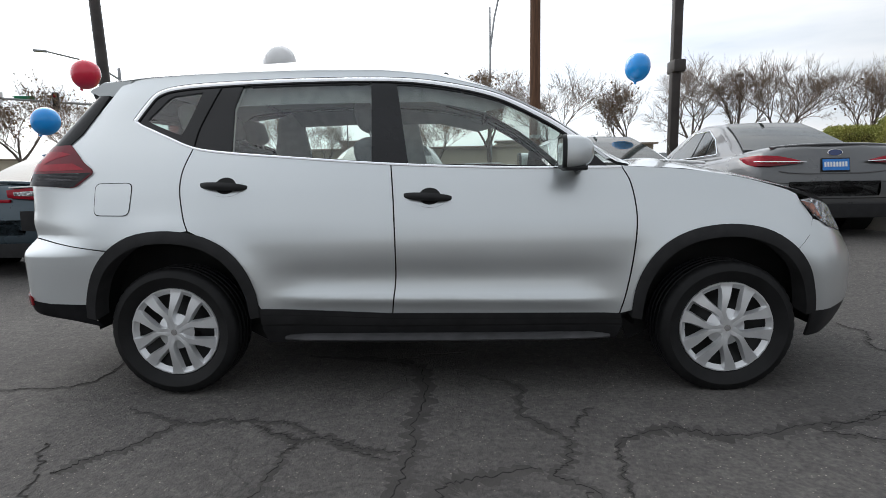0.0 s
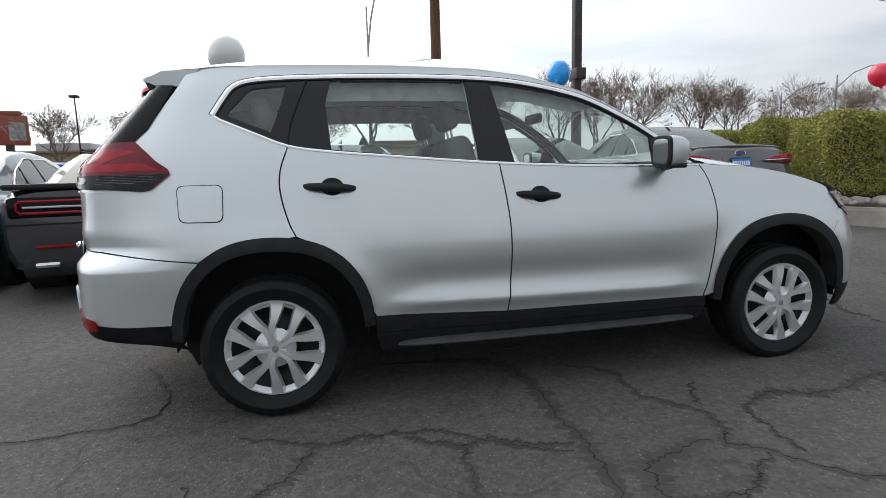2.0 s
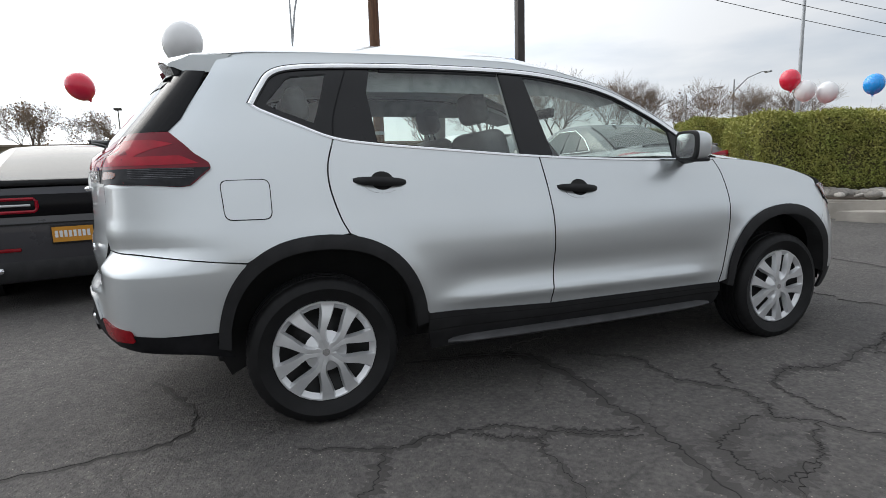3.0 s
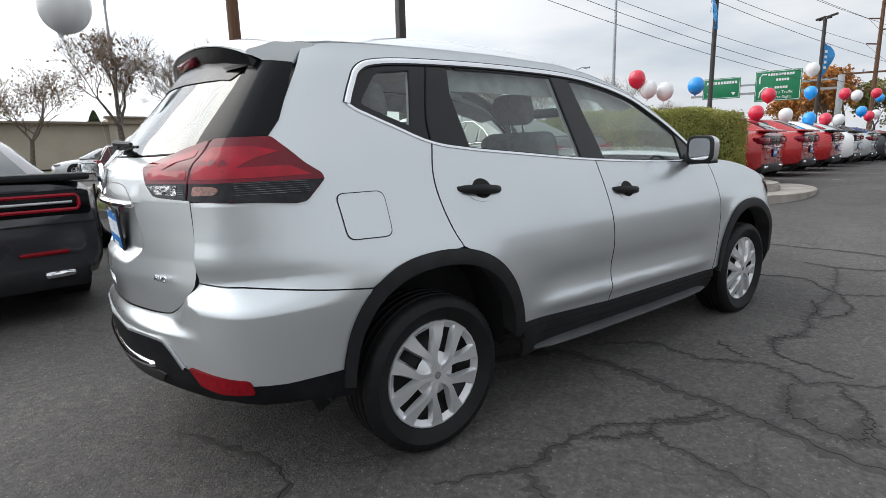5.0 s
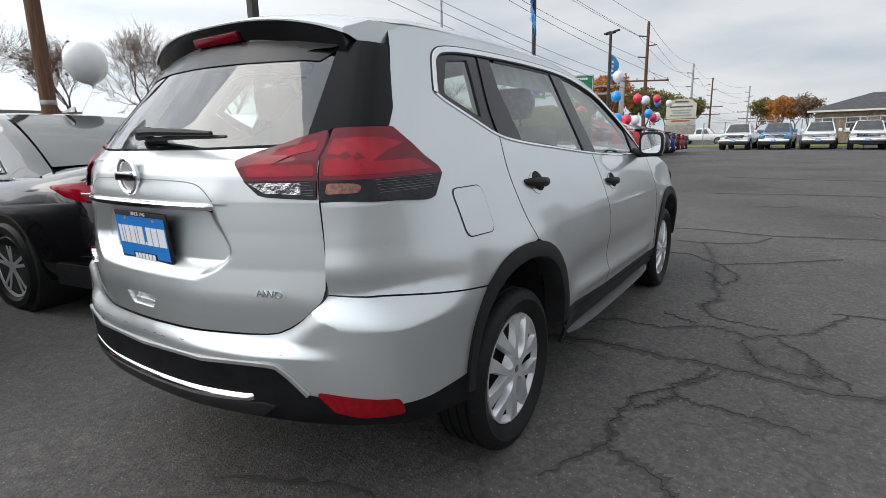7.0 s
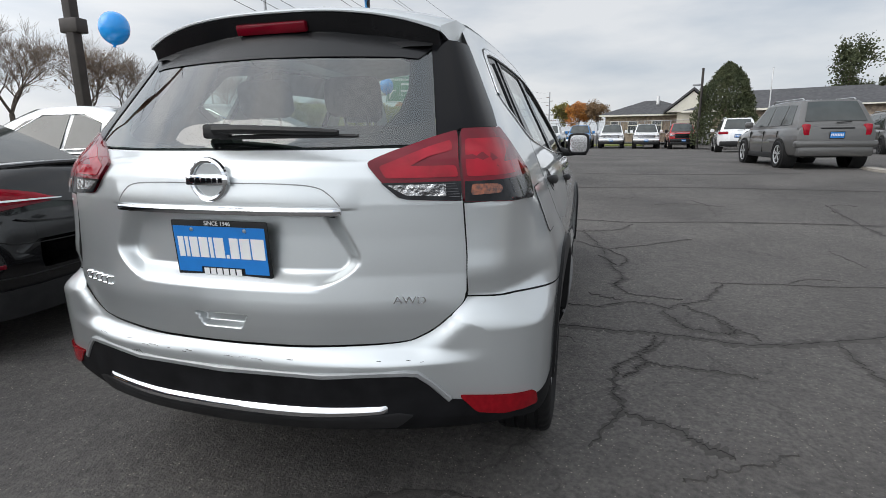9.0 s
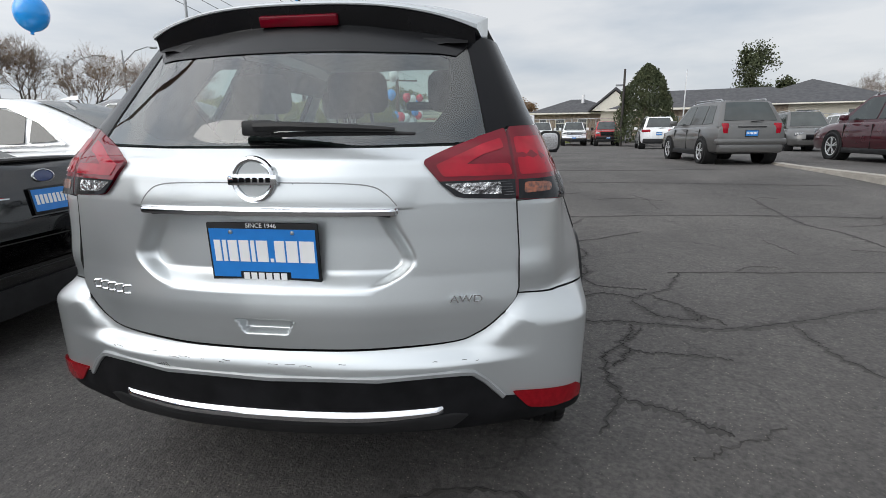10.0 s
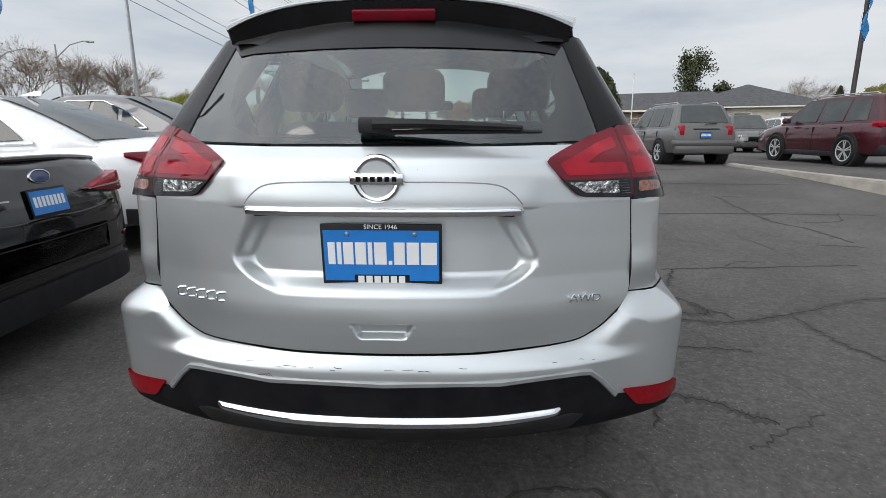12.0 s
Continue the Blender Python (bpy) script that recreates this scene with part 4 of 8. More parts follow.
for k in range(9):
    t = k / 8
    rows.append([(-0.08 - 0.16 * t, s * 0.024 * (1 - t * 0.6), 1.728 - 0.030 * t + zz) for s, zz in ((-1, -0.012), (-0.5, 0.008 + 0.030 * t), (0, 0.010 + 0.036 * t), (0.5, 0.008 + 0.030 * t), (1, -0.012))])
part("antenna_fin", loft(rows), SILVER, suv, "small silver roof antenna")

# cladding round the wheels and along the sill
ARCH_W = 0.895
for line, cx in ((ARCH, 0.0), (ARCH_F, 2.690)):
    inner = shrink(line, cx, ARCH_W, -0.004)
    conv = flank if cx == 0 else nose
    two("wheel_arch_trim", conv(line) + conv(inner)[::-1], BLACK_PL, "black plastic wheel arch trim", lift=0.012, rim=0.10)
sill = [(0.457, 0.478), (1.10, 0.4465), (2.19, 0.436), (2.20, 0.39), (1.1, 0.385), (0.458, 0.40)]
two("sill_trim", flank(sill), BLACK_PL, "black plastic sill trim", lift=0.006)
two("sill_line", flank([(0.458, 0.452), (1.10, 0.425), (2.19, 0.4165), (2.19, 0.4125), (1.10, 0.421), (0.458, 0.448)]), DARK, lift=0.0075, rim=0)
two("sill_groove", flank([(0.458, 0.40), (1.1, 0.3855), (2.2, 0.391), (2.2, 0.375), (1.1, 0.372), (0.458, 0.385)]), DARK, lift=-0.006)
two("rocker", flank([(0.458, 0.385), (1.1, 0.372), (2.2, 0.375), (2.18, 0.31), (1.1, 0.29), (0.48, 0.30)]), BLACK_PL, "black rocker panel", lift=0.004)
for s in (-1, 1):
    rows = []
    for x, upper, out in ((0.56, 0.345, 0.868), (0.66, 0.346, 0.892), (0.90, 0.345, 0.905), (1.40, 0.343, 0.910), (1.85, 0.344, 0.905), (2.06, 0.347, 0.890), (2.15, 0.348, 0.868)):
        rows.append([(x, s * 0.845, upper), (x, s * (0.845 + 0.3 * (out - 0.845)), upper - 0.002), (x, s * out, 0.320), (x, s * (out - 0.004), 0.313), (x, s * 0.845, 0.306)])
    bm = loft(rows)
    bmesh.ops.recalc_face_normals(bm, faces=bm.faces)
    part("side_step", bm, STEP_PL, suv, "lower edge of the sill, greyed for its sky highlight")

# fuel flap, door handles, badge, bar, plate
fuel = rounded(flank([(-0.362, 1.093), (-0.178, 1.093), (-0.178, 0.938), (-0.350, 0.942)]), 0.03)
panel("fuel_flap_gap", [(-qx(-0.27) - (a - qx(-0.27)) * 1.04, 1.0155 + (b - 1.0155) * 1.045) for a, b in fuel], skin, DARK, suv, lift=0.0012, rim=0)
panel("fuel_flap", [(-a, b) for a, b in fuel], skin, SILVER, suv, "silver fuel flap", lift=0.0026, rim=0.002)


def handle(x0, x1, z0, z1, s):
    cx, cz = (x0 + x1) / 2 + 0.01, (z0 + z1) / 2
    cup = [(s * qx(cx + 0.085 * math.cos(t), cz), cz - 0.004 + 0.047 * math.sin(t)) for t in np.linspace(0, 2 * math.pi, 28)[:-1]]
    panel("handle_cup", cup, skin, SILVER, suv, "silver scoop behind the door handle", lift=0.002, rim=0.003)
    cup2 = [(s * qx(cx + 0.052 * math.cos(t), cz), cz + 0.002 + 0.040 * math.sin(t)) for t in np.linspace(0, 2 * math.pi, 24)[:-1]]
    panel("handle_shadow", cup2, skin, DARK, suv, lift=0.003, rim=0)
    rows = []
    for k in range(11):
        t = k / 10
        x, z = x0 + (x1 - x0) * t, z0 + (z1 - z0) * t
        p = skin(s * qx(x, z), z)
        thick, out = 0.009 + 0.011 * math.sin(math.pi * t) ** 0.5, 0.008 + 0.034 * math.sin(math.pi * t) ** 0.6
        rows.append([(x, p[1] + s * (o - 0.006 if o else -0.004), z + dz) for o, dz in ((0, -thick * 0.8), (out * 0.8, -thick), (out, -thick * 0.4), (out, thick * 0.4), (out * 0.8, thick), (0, thick * 0.8))])
    part("door_handle", loft(rows), BLACK_PL, suv, "black door handle")


for s in (-1, 1):
    handle(0.165, 0.40, 1.078, 1.063, s)
    handle(1.165, 1.395, 1.012, 0.996, s)

bm = bmesh.new()
lathe(bm, [(0.044, -0.002), (0.046, 0.006), (0.052, 0.010), (0.058, 0.006), (0.060, -0.002), (0.044, -0.002)], "x", 48)
emblem = part("emblem", bm, CHROME, suv, "round chrome emblem", m=pose(-0.950, 0.004, 1.158, 0, 0, 180))
bm = box(bmesh.new(), 0, 0.012, -0.066, 0.066, -0.014, 0.014, 0.004)
part("emblem_bar", bm, CHROME, emblem)
for k in range(6):
    bm = box(bmesh.new(), 0.012, 0.0135, -0.050 + k * 0.0175, -0.0385 + k * 0.0175, -0.006, 0.006)
    part("emblem_mark", bm, BLACK_GL, emblem)
lathe_bm = lathe(bmesh.new(), [(0.0001, 0.001), (0.043, 0.001), (0.044, -0.004)], "x", 32)
part("emblem_backing", lathe_bm, SILVER, emblem)
part("chrome_bar", bar_loft([(0.0, 1.089, 1.066), (0.15, 1.0885, 1.066), (0.30, 1.087, 1.0655), (0.345, 1.086, 1.0655), (0.357, 1.084, 1.068)], [(0, -0.005), (0.06, 0.014), (0.2, 0.0195), (0.42, 0.0235), (0.46, 0.0235), (0.96, 0.0190), (1, 0.016), (1, -0.02)]), CHROME, suv, "chrome bar above the number plate")
part("chrome_bar_shade", bar_loft([(0.0, 1.066, 1.056), (0.15, 1.066, 1.056), (0.30, 1.0655, 1.056), (0.335, 1.0655, 1.057)], [(0, -0.02), (0.1, 0.008), (0.9, 0.004), (1, -0.03)]), DARK, suv)
plate = part("number_plate", box(bmesh.new(), -0.008, 0, -0.154, 0.154, -0.081, 0.081, 0.004), BLACK_PL, suv, "blue dealer plate in a black frame", m=pose(-0.927, 0.001, 0.965, 0, -4, 0))
PLATE_M = pose(-0.009, 0, 0, 90, 0, -90)


def plate_face(plate_ob, w, h, m, words=True):
    """Print of a dealer plate: blue sheet, white bars in place of the name, small words where they can be read."""
    part("plate_sheet", one_box(-w * 0.475, w * 0.475, -h * 0.32, h * 0.40, 0, 0.0012), PLATE_BLUE, plate_ob, "blue sheet", m=m)
    part("plate_sheet_foot", one_box(-w * 0.475, -w * 0.23, -h * 0.42, -h * 0.32, 0, 0.0012), PLATE_BLUE, plate_ob, m=m)
    part("plate_sheet_foot", one_box(w * 0.23, w * 0.475, -h * 0.42, -h * 0.32, 0, 0.0012), PLATE_BLUE, plate_ob, m=m)
    x = -w * 0.44
    for k, c in enumerate((0.05, 0.03, 0.07, 0.075, 0.03, 0.085, 0.025, 0.075, 0.085, 0.11)):
        tall = 0.06 if k == 6 else 0.36
        part("plate_bar", one_box(x, x + w * c * 1.18, -h * 0.15, -h * 0.15 + h * tall, 0.0012, 0.0024), WHITE, plate_ob, m=m)
        x += w * (c * 1.18 + 0.0165)
    x = -w * 0.20
    for k in range(6):
        part("frame_bar", one_box(x, x + w * 0.052, -h * 0.46, -h * 0.34, 0.0012, 0.0024), WHITE, plate_ob, m=m)
        x += w * 0.068


plate_face(plate, 0.308, 0.162, PLATE_M)
lettering("frame_words", "SINCE 1946", 0.017, WHITE, plate, PLATE_M @ pose(0, 0.0735, 0.0008), 0.0006)
for y in (-0.085, 0.085):
    part("plate_screw", lathe(bmesh.new(), [(0.0001, 0.004), (0.005, 0.003), (0.006, 0)], "z", 12), SATIN, plate, m=PLATE_M @ pose(y, 0.056, 0.001))
p = gate(-qy(0.530, 0.838, True), 0.838)
lettering("badge_letters", "AWD", 0.029, CHROME, suv, pose(p[0] - 0.014, p[1], p[2], 90, 0, -90 + 14) @ Matrix.Diagonal((1.25, 1, 1, 1)), 0.003, "chrome letters")
for k in range(5):
    y = 0.441 + k * 0.0335
    p = gate(qy(y, 0.838, True), 0.838)
    ring = rounded([(-0.0125, -0.0115), (0.0125, -0.0115), (0.0125, 0.0115), (-0.0125, 0.0115)], 0.007, 4)
    bm = tube(bmesh.new(), [(0, a, b) for a, b in ring + ring[:2]], 0.0034, 6)
    part("model_badge_piece", bm, CHROME, suv, "chrome badge shape", m=pose(p[0] - 0.002, p[1], p[2], 0, 0, 14))
seam = tail(smooth_line([(0.0, 1.150), (0.20, 1.148), (0.29, 1.140), (0.33, 1.118), (0.355, 1.09)], 5))
ribbon("garnish_seam", [(-a, b) for a, b in seam[::-1]][:-1] + seam, skin, 0.003, INTERIOR, suv, lift=0.0012)

# wiper
p0 = skin(np.array([qy(0.02, 1.262)]), np.array([1.262]))[0]
bm = bmesh.new()
box(bm, -0.022, 0.0, -0.045, 0.04, -0.02, 0.02, 0.008)
tube(bm, [(-0.02, 0.0, 0.004), (-0.03, -0.10, 0.004), (-0.028, -0.25, -0.001), (-0.018, -0.37, -0.006)], [0.014, 0.012, 0.010, 0.006], 8)
tube(bm, [(-0.010, -0.01, -0.018), (-0.016, -0.20, -0.014), (-0.006, -0.42, -0.016)], [0.006, 0.008, 0.005], 6)
part("rear_wiper", bm, BLACK_PL, suv, "black rear wiper", m=Matrix.Translation((p0[0] - 0.004, 0.02, 1.285)))

# mirrors
def mirror_ring(x, s, g, flat=0.5):
    return [(x, s * (0.905 + 0.077 * g * (abs(math.cos(a)) ** flat) * math.copysign(1, math.cos(a))), 1.198 + 0.077 * g * (abs(math.sin(a)) ** flat) * math.copysign(1, math.sin(a)) - 0.012 * (x - 1.9) * 0) for a in np.linspace(0, 2 * math.pi, 33)]


for s in (-1, 1):
    rows = [mirror_ring(1.900 + 0.145 * t, s, g) for t, g in ((0, 0.93), (0.03, 0.99), (0.15, 1.0), (0.35, 0.985), (0.55, 0.93), (0.72, 0.83), (0.86, 0.66), (0.95, 0.44), (1.0, 0.12))]
    mir = part("door_mirror", loft(rows), SILVER, suv, "silver door mirror")
    part("mirror_glass", loft([mirror_ring(1.897, s, 0.82), mirror_ring(1.894, s, 0.79)]), CHROME, mir, "mirror glass")
    part("mirror_rim", loft([mirror_ring(1.912, s, 1.008), mirror_ring(1.896, s, 0.985), mirror_ring(1.8935, s, 0.94), mirror_ring(1.8935, s, 0.81), mirror_ring(1.899, s, 0.80)], False), BLACK_PL, mir)
    part("mirror_foot", tube(bmesh.new(), [(2.00, s * 0.77, 1.140), (1.99, s * 0.82, 1.130), (1.97, s * 0.88, 1.138)], [0.034, 0.026, 0.028], 10), BLACK_PL, mir, "black mirror foot")
    part("mirror_underside", one_box(1.905, 2.01, s * 0.905 - 0.062, s * 0.905 + 0.062, 1.114, 1.136, 0.010), BLACK_PL, mir, "black underside")

# ---------------------------------------------------------------- wheels
def tyre_mesh(r=0.323, width=0.225, rim=0.225):
    h = width / 2
    prof = [(rim - 0.004, -h * 0.74), (rim + 0.012, -h * 0.86), (rim + 0.05, -h * 0.985), (r - 0.045, -h), (r - 0.016, -h * 0.93), (r - 0.004, -h * 0.80)]
    for g in (-0.55, -0.18, 0.18, 0.55):
        prof += [(r, h * (g - 0.07)), (r - 0.008, h * (g - 0.055)), (r - 0.008, h * (g + 0.055)), (r, h * (g + 0.07))]
    prof += [(r - 0.004, h * 0.80), (r - 0.016, h * 0.93), (r - 0.045, h), (rim + 0.05, h * 0.985), (rim + 0.012, h * 0.86), (rim - 0.004, h * 0.74)]
    bm = lathe(bmesh.new(), prof, "y", 160)
    for v in bm.verts:
        rad = math.hypot(v.co.x, v.co.z)
        if rad > r - 0.03 and abs(v.co.y) > h * 0.62 and rad < r + 0.001:
            k = int(round(math.atan2(v.co.z, v.co.x) / (2 * math.pi) * 160)) % 4
            if k == 0:
                v.co.x, v.co.z = v.co.x * (1 - 0.0032 / rad), v.co.z * (1 - 0.0032 / rad)
    return mesh_of("tyre", bm, RUBBER)


def hubcap_mesh():
    """One pressed cover, facing -y: five arms that fork into ten spokes, with sloped pockets between the arms, open slots, a rim ring and a hub."""
    bm = bmesh.new()
    radii = [0.020, 0.034, 0.044, 0.050, 0.058, 0.068, 0.080, 0.092, 0.103, 0.113, 0.126, 0.142, 0.158, 0.172, 0.184, 0.192, 0.198, 0.208, 0.214, 0.220, 0.225]
    pocket = table([(0.020, 0.02), (0.040, 0.05), (0.048, 0.20), (0.060, 0.30), (0.078, 0.33), (0.100, 0.285), (0.120, 0.225), (0.150, 0.165), (0.180, 0.135), (0.225, 0.12)])
    fork = table([(0.020, 0.628), (0.092, 0.622), (0.104, 0.600), (0.113, 0.560), (0.130, 0.500), (0.155, 0.450), (0.180, 0.424), (0.225, 0.412)])
    crest = table([(0.020, -0.0205), (0.044, -0.0215), (0.060, -0.0235), (0.110, -0.0230), (0.150, -0.0190), (0.190, -0.0125), (0.208, -0.0100), (0.225, -0.0080)])
    floor = table([(0.020, -0.0205), (0.042, -0.0205), (0.050, -0.0150), (0.075, -0.004), (0.095, 0.006), (0.190, 0.008), (0.198, 0.004), (0.208, -0.004), (0.214, -0.0100), (0.225, -0.004)])
    rings = []
    for r in radii:
        a1, a2, yc, yf = (float(f(r)) for f in (pocket, fork, crest, floor))
        side = 0.0045 / r
        yv = yc + 0.0015 if r < 0.098 else yf
        if r > 0.213:
            yc = yf = yv = -0.0105 if r < 0.222 else 0.004
        mid = 0.5 * (yc + yf)
        half = [(0.0, yf), (max(a1 - side, 0.6 * a1), yf), (a1, mid), (a1 + side * 0.8, yc), (max(a2 - side * 0.8, a1 + side), yc), (a2, 0.5 * (yc + yv)), (min(a2 + side, 0.5 * (a2 + 0.6283)), yv)]
        ring = []
        for k in range(5):
            c = 2 * math.pi * k / 5
            around = [(c + a, y) for a, y in half] + [(c + math.pi / 5, yv)] + [(c + 2 * math.pi / 5 - a, y) for a, y in half[:0:-1]]
            ring += [bm.verts.new((r * math.cos(a), y, r * math.sin(a))) for a, y in around]
        rings.append(ring)
    count = len(rings[0])
    for i, (q, w) in enumerate(zip(rings, rings[1:])):
        for k in range(count):
            j = k % 14
            if (j in (0, 13) and 0.091 < radii[i] < 0.190) or (j in (6, 7) and 0.102 < radii[i] < 0.190):
                continue
            bm.faces.new((q[k], q[(k + 1) % count], w[(k + 1) % count], w[k]))
    bm.faces.new(rings[0])
    bmesh.ops.recalc_face_normals(bm, faces=bm.faces)
    me = mesh_of("hubcap", bm, HUBCAP)
    me.set_sharp_from_angle(angle=radians(24))
    return me


def steel_mesh():
    bm = lathe(bmesh.new(), [(0.0001, 0.02), (0.07, 0.02), (0.10, 0.045), (0.15, 0.05), (0.19, 0.03), (0.205, 0.02), (0.222, 0.0), (0.228, 0.03), (0.21, 0.16)], "y", 48)
    for k in range(5):
        a = 2 * math.pi * k / 5
        cyl(bm, (0.055 * math.cos(a), 0.0, 0.055 * math.sin(a)), (0.055 * math.cos(a), 0.03, 0.055 * math.sin(a)), 0.009, n=6)
    return mesh_of("steel_wheel", bm, STEEL_BL)


TYRE_ME, CAP_ME, STEEL_ME = tyre_mesh(), hubcap_mesh(), steel_mesh()
CAP_DISC = mesh_of("cap_disc", lathe(bmesh.new(), [(0.0001, -0.0215), (0.016, -0.0205), (0.019, -0.016)], "y", 24), CHROME)
for xw in (0.0, 2.706):
    for s in (-1, 1):
        wheel = part("wheel", TYRE_ME, RUBBER, suv, "black tyre with a silver ten-spoke wheel cover", m=pose(xw, s * 0.765, 0.354, 0, 0, 0 if s < 0 else 180) @ pose(0, 0, 0, 0, -5 if xw else 3, 0))
        part("wheel_cover", CAP_ME, HUBCAP, wheel, "silver ten-spoke wheel cover", m=Matrix.Translation((0, -0.080, 0)))
        part("steel_wheel", STEEL_ME, STEEL_BL, wheel, "black steel wheel", m=Matrix.Translation((0, -0.060, 0)))
        part("centre_cap", CAP_DISC, CHROME, wheel, m=Matrix.Translation((0, -0.080, 0)))
    for s in (-1, 1):
        bm = lathe(bmesh.new(), [(0.43, s * 0.80), (0.44, s * 0.60), (0.0001, s * 0.58)], "y", 40, (xw, 0, 0.42))
        bmesh.ops.delete(bm, geom=[fc for fc in bm.faces if fc.calc_center_median().z < 0.33], context="FACES")
        part("wheel_well", bm, DARK, suv, "dark wheel well")

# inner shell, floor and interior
# Near-black sheets behind the skin paint the unlit hollow seen at the gaps.
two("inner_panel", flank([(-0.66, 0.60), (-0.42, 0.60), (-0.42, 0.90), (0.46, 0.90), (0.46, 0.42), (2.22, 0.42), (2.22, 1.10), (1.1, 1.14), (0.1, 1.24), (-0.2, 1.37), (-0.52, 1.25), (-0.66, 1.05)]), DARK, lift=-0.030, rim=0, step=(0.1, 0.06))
panel("inner_tailgate", both([(0.0, 1.225), (0.56, 1.23), (0.60, 1.05), (0.62, 0.76), (0.0, 0.70)]), skin, INTERIOR, suv, lift=-0.065, rim=0)
panel("inner_bumper", both([(0.0, 0.72), (0.60, 0.74), (0.70, 0.82), (0.80, 0.50), (0.0, 0.46)]), skin, DARK, suv, lift=-0.05, rim=0)
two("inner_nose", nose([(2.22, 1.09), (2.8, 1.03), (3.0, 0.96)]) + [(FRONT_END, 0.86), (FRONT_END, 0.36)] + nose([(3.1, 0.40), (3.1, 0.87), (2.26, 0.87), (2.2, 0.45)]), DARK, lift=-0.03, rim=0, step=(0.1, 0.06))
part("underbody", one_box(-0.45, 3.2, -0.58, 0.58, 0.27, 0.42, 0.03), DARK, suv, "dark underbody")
part("floor_pan", one_box(-0.70, 2.4, -0.56, 0.56, 0.44, 0.48), DARK, suv, "cabin floor, coloured near black for shade")
part("exhaust_box", one_box(-0.72, -0.50, -0.42, 0.2, 0.36, 0.44, 0.03), DARK, suv)


def seat(x, y, wide_by=0.50, bench=False):
    ob = part("seat", box(bmesh.new(), x - 0.25, x + 0.27, y - wide_by / 2, y + wide_by / 2, 0.62, 0.80, 0.06, 3), FABRIC, suv, "charcoal fabric seat")
    part("seat_back", box(bmesh.new(), -0.075, 0.075, -wide_by / 2, wide_by / 2, 0, 0.57, 0.06, 3), FABRIC, ob, m=pose(x - 0.23, y, 0.76, 0, -16, 0))
    for dy in ((-0.42, 0, 0.42) if bench else (0,)):
        part("headrest", box(bmesh.new(), -0.05, 0.05, -0.125, 0.125, 0.61, 0.775, 0.045, 3), FABRIC, ob, m=pose(x - 0.23, y + dy, 0.76, 0, -14, 0))
        for d in (-0.05, 0.05):
            part("headrest_post", cyl(bmesh.new(), (0, d, 0.50), (0, d, 0.66), 0.007, n=8), CHROME, ob, m=pose(x - 0.23, y + dy, 0.76, 0, -14, 0))


seat(1.32, -0.37)
seat(1.32, 0.37)
seat(0.38, 0.0, 1.12, True)
two("pillar_liner", flank([(-0.62, 1.235), (-0.50, 1.37), (-0.36, 1.58), (-0.20, 1.60), (-0.16, 1.545), (-0.235, 1.41), (0.09, 1.265), (0.09, 1.20), (-0.55, 1.20)]), INTERIOR, "grey inner pillar lining", lift=-0.05, rim=0)
part("cargo_floor", one_box(-0.78, 0.10, -0.56, 0.56, 0.70, 0.74), INTERIOR, suv)
rows = []
for k in range(13):
    y = -0.72 + 1.44 * k / 12
    rows.append([(1.78, y, 0.62), (1.74, y, 0.80), (1.80, y, 1.02), (1.90, y, 1.08 + (0.03 if y > 0.15 else 0)), (2.22, y, 1.075), (2.22, y, 0.62)])
part("dashboard", loft(rows), INTERIOR, suv, "dark grey dashboard")
part("dash_screen", one_box(1.755, 1.775, -0.10, 0.10, 0.88, 1.00, 0.006), SCREEN, suv)
bm = bmesh.new()
ring = [(0.19 * math.cos(t), 0.19 * math.sin(t), 0) for t in np.linspace(0, 2 * math.pi, 33)]
tube(bm, ring, 0.016, 8)
for t in (0.0, math.pi, -math.pi / 2):
    tube(bm, [(0, 0, -0.02), (0.18 * math.cos(t), 0.18 * math.sin(t), 0)], 0.018, 6)
cyl(bm, (0, 0, -0.03), (0, 0, 0.015), 0.07, n=20)
part("steering_wheel", bm, BLACK_PL, suv, "black steering wheel", m=pose(1.66, 0.37, 0.99, 0, -65, 0))
part("inner_mirror", one_box(1.58, 1.60, -0.12, 0.12, 1.42, 1.48, 0.02), BLACK_PL, suv, "inside mirror")

# ---------------------------------------------------------------- other vehicles
PAINTS = {
    "black": car_paint("black_paint", (0.006, 0.006, 0.007), 0.1, 0.1, 0.2),
    "white": car_paint("white_paint", (0.78, 0.79, 0.80), 0.05, 0.02, 0.28),
    "grey": car_paint("grey_paint", (0.12, 0.122, 0.125), 0.5, 0.06, 0.3),
    "charcoal": car_paint("charcoal_paint", (0.045, 0.045, 0.052), 0.3, 0.1, 0.3),
    "steel_blue": car_paint("steel_blue_paint", (0.05, 0.078, 0.098), 0.5, 0.06, 0.28),
    "red": car_paint("red_paint", (0.42, 0.018, 0.022), 0.15, 0.05, 0.26),
    "maroon": car_paint("maroon_paint", (0.055, 0.006, 0.012), 0.3, 0.06, 0.28),
    "blue": car_paint("blue_paint", (0.015, 0.05, 0.26), 0.3, 0.06, 0.28),
    "bright_blue": car_paint("bright_blue_paint", (0.02, 0.17, 0.42), 0.3, 0.06, 0.28),
    "silver": car_paint("light_silver_paint", (0.50, 0.51, 0.52), 0.5, 0.05, 0.32),
    "pewter": car_paint("pewter_paint", (0.105, 0.103, 0.100), 0.4, 0.06, 0.36),
}
for key in ("black", "charcoal", "maroon", "blue", "red", "steel_blue"):
    PAINTS[key].node_tree.nodes["Principled BSDF"].inputs["Specular IOR Level"].default_value = 0.26
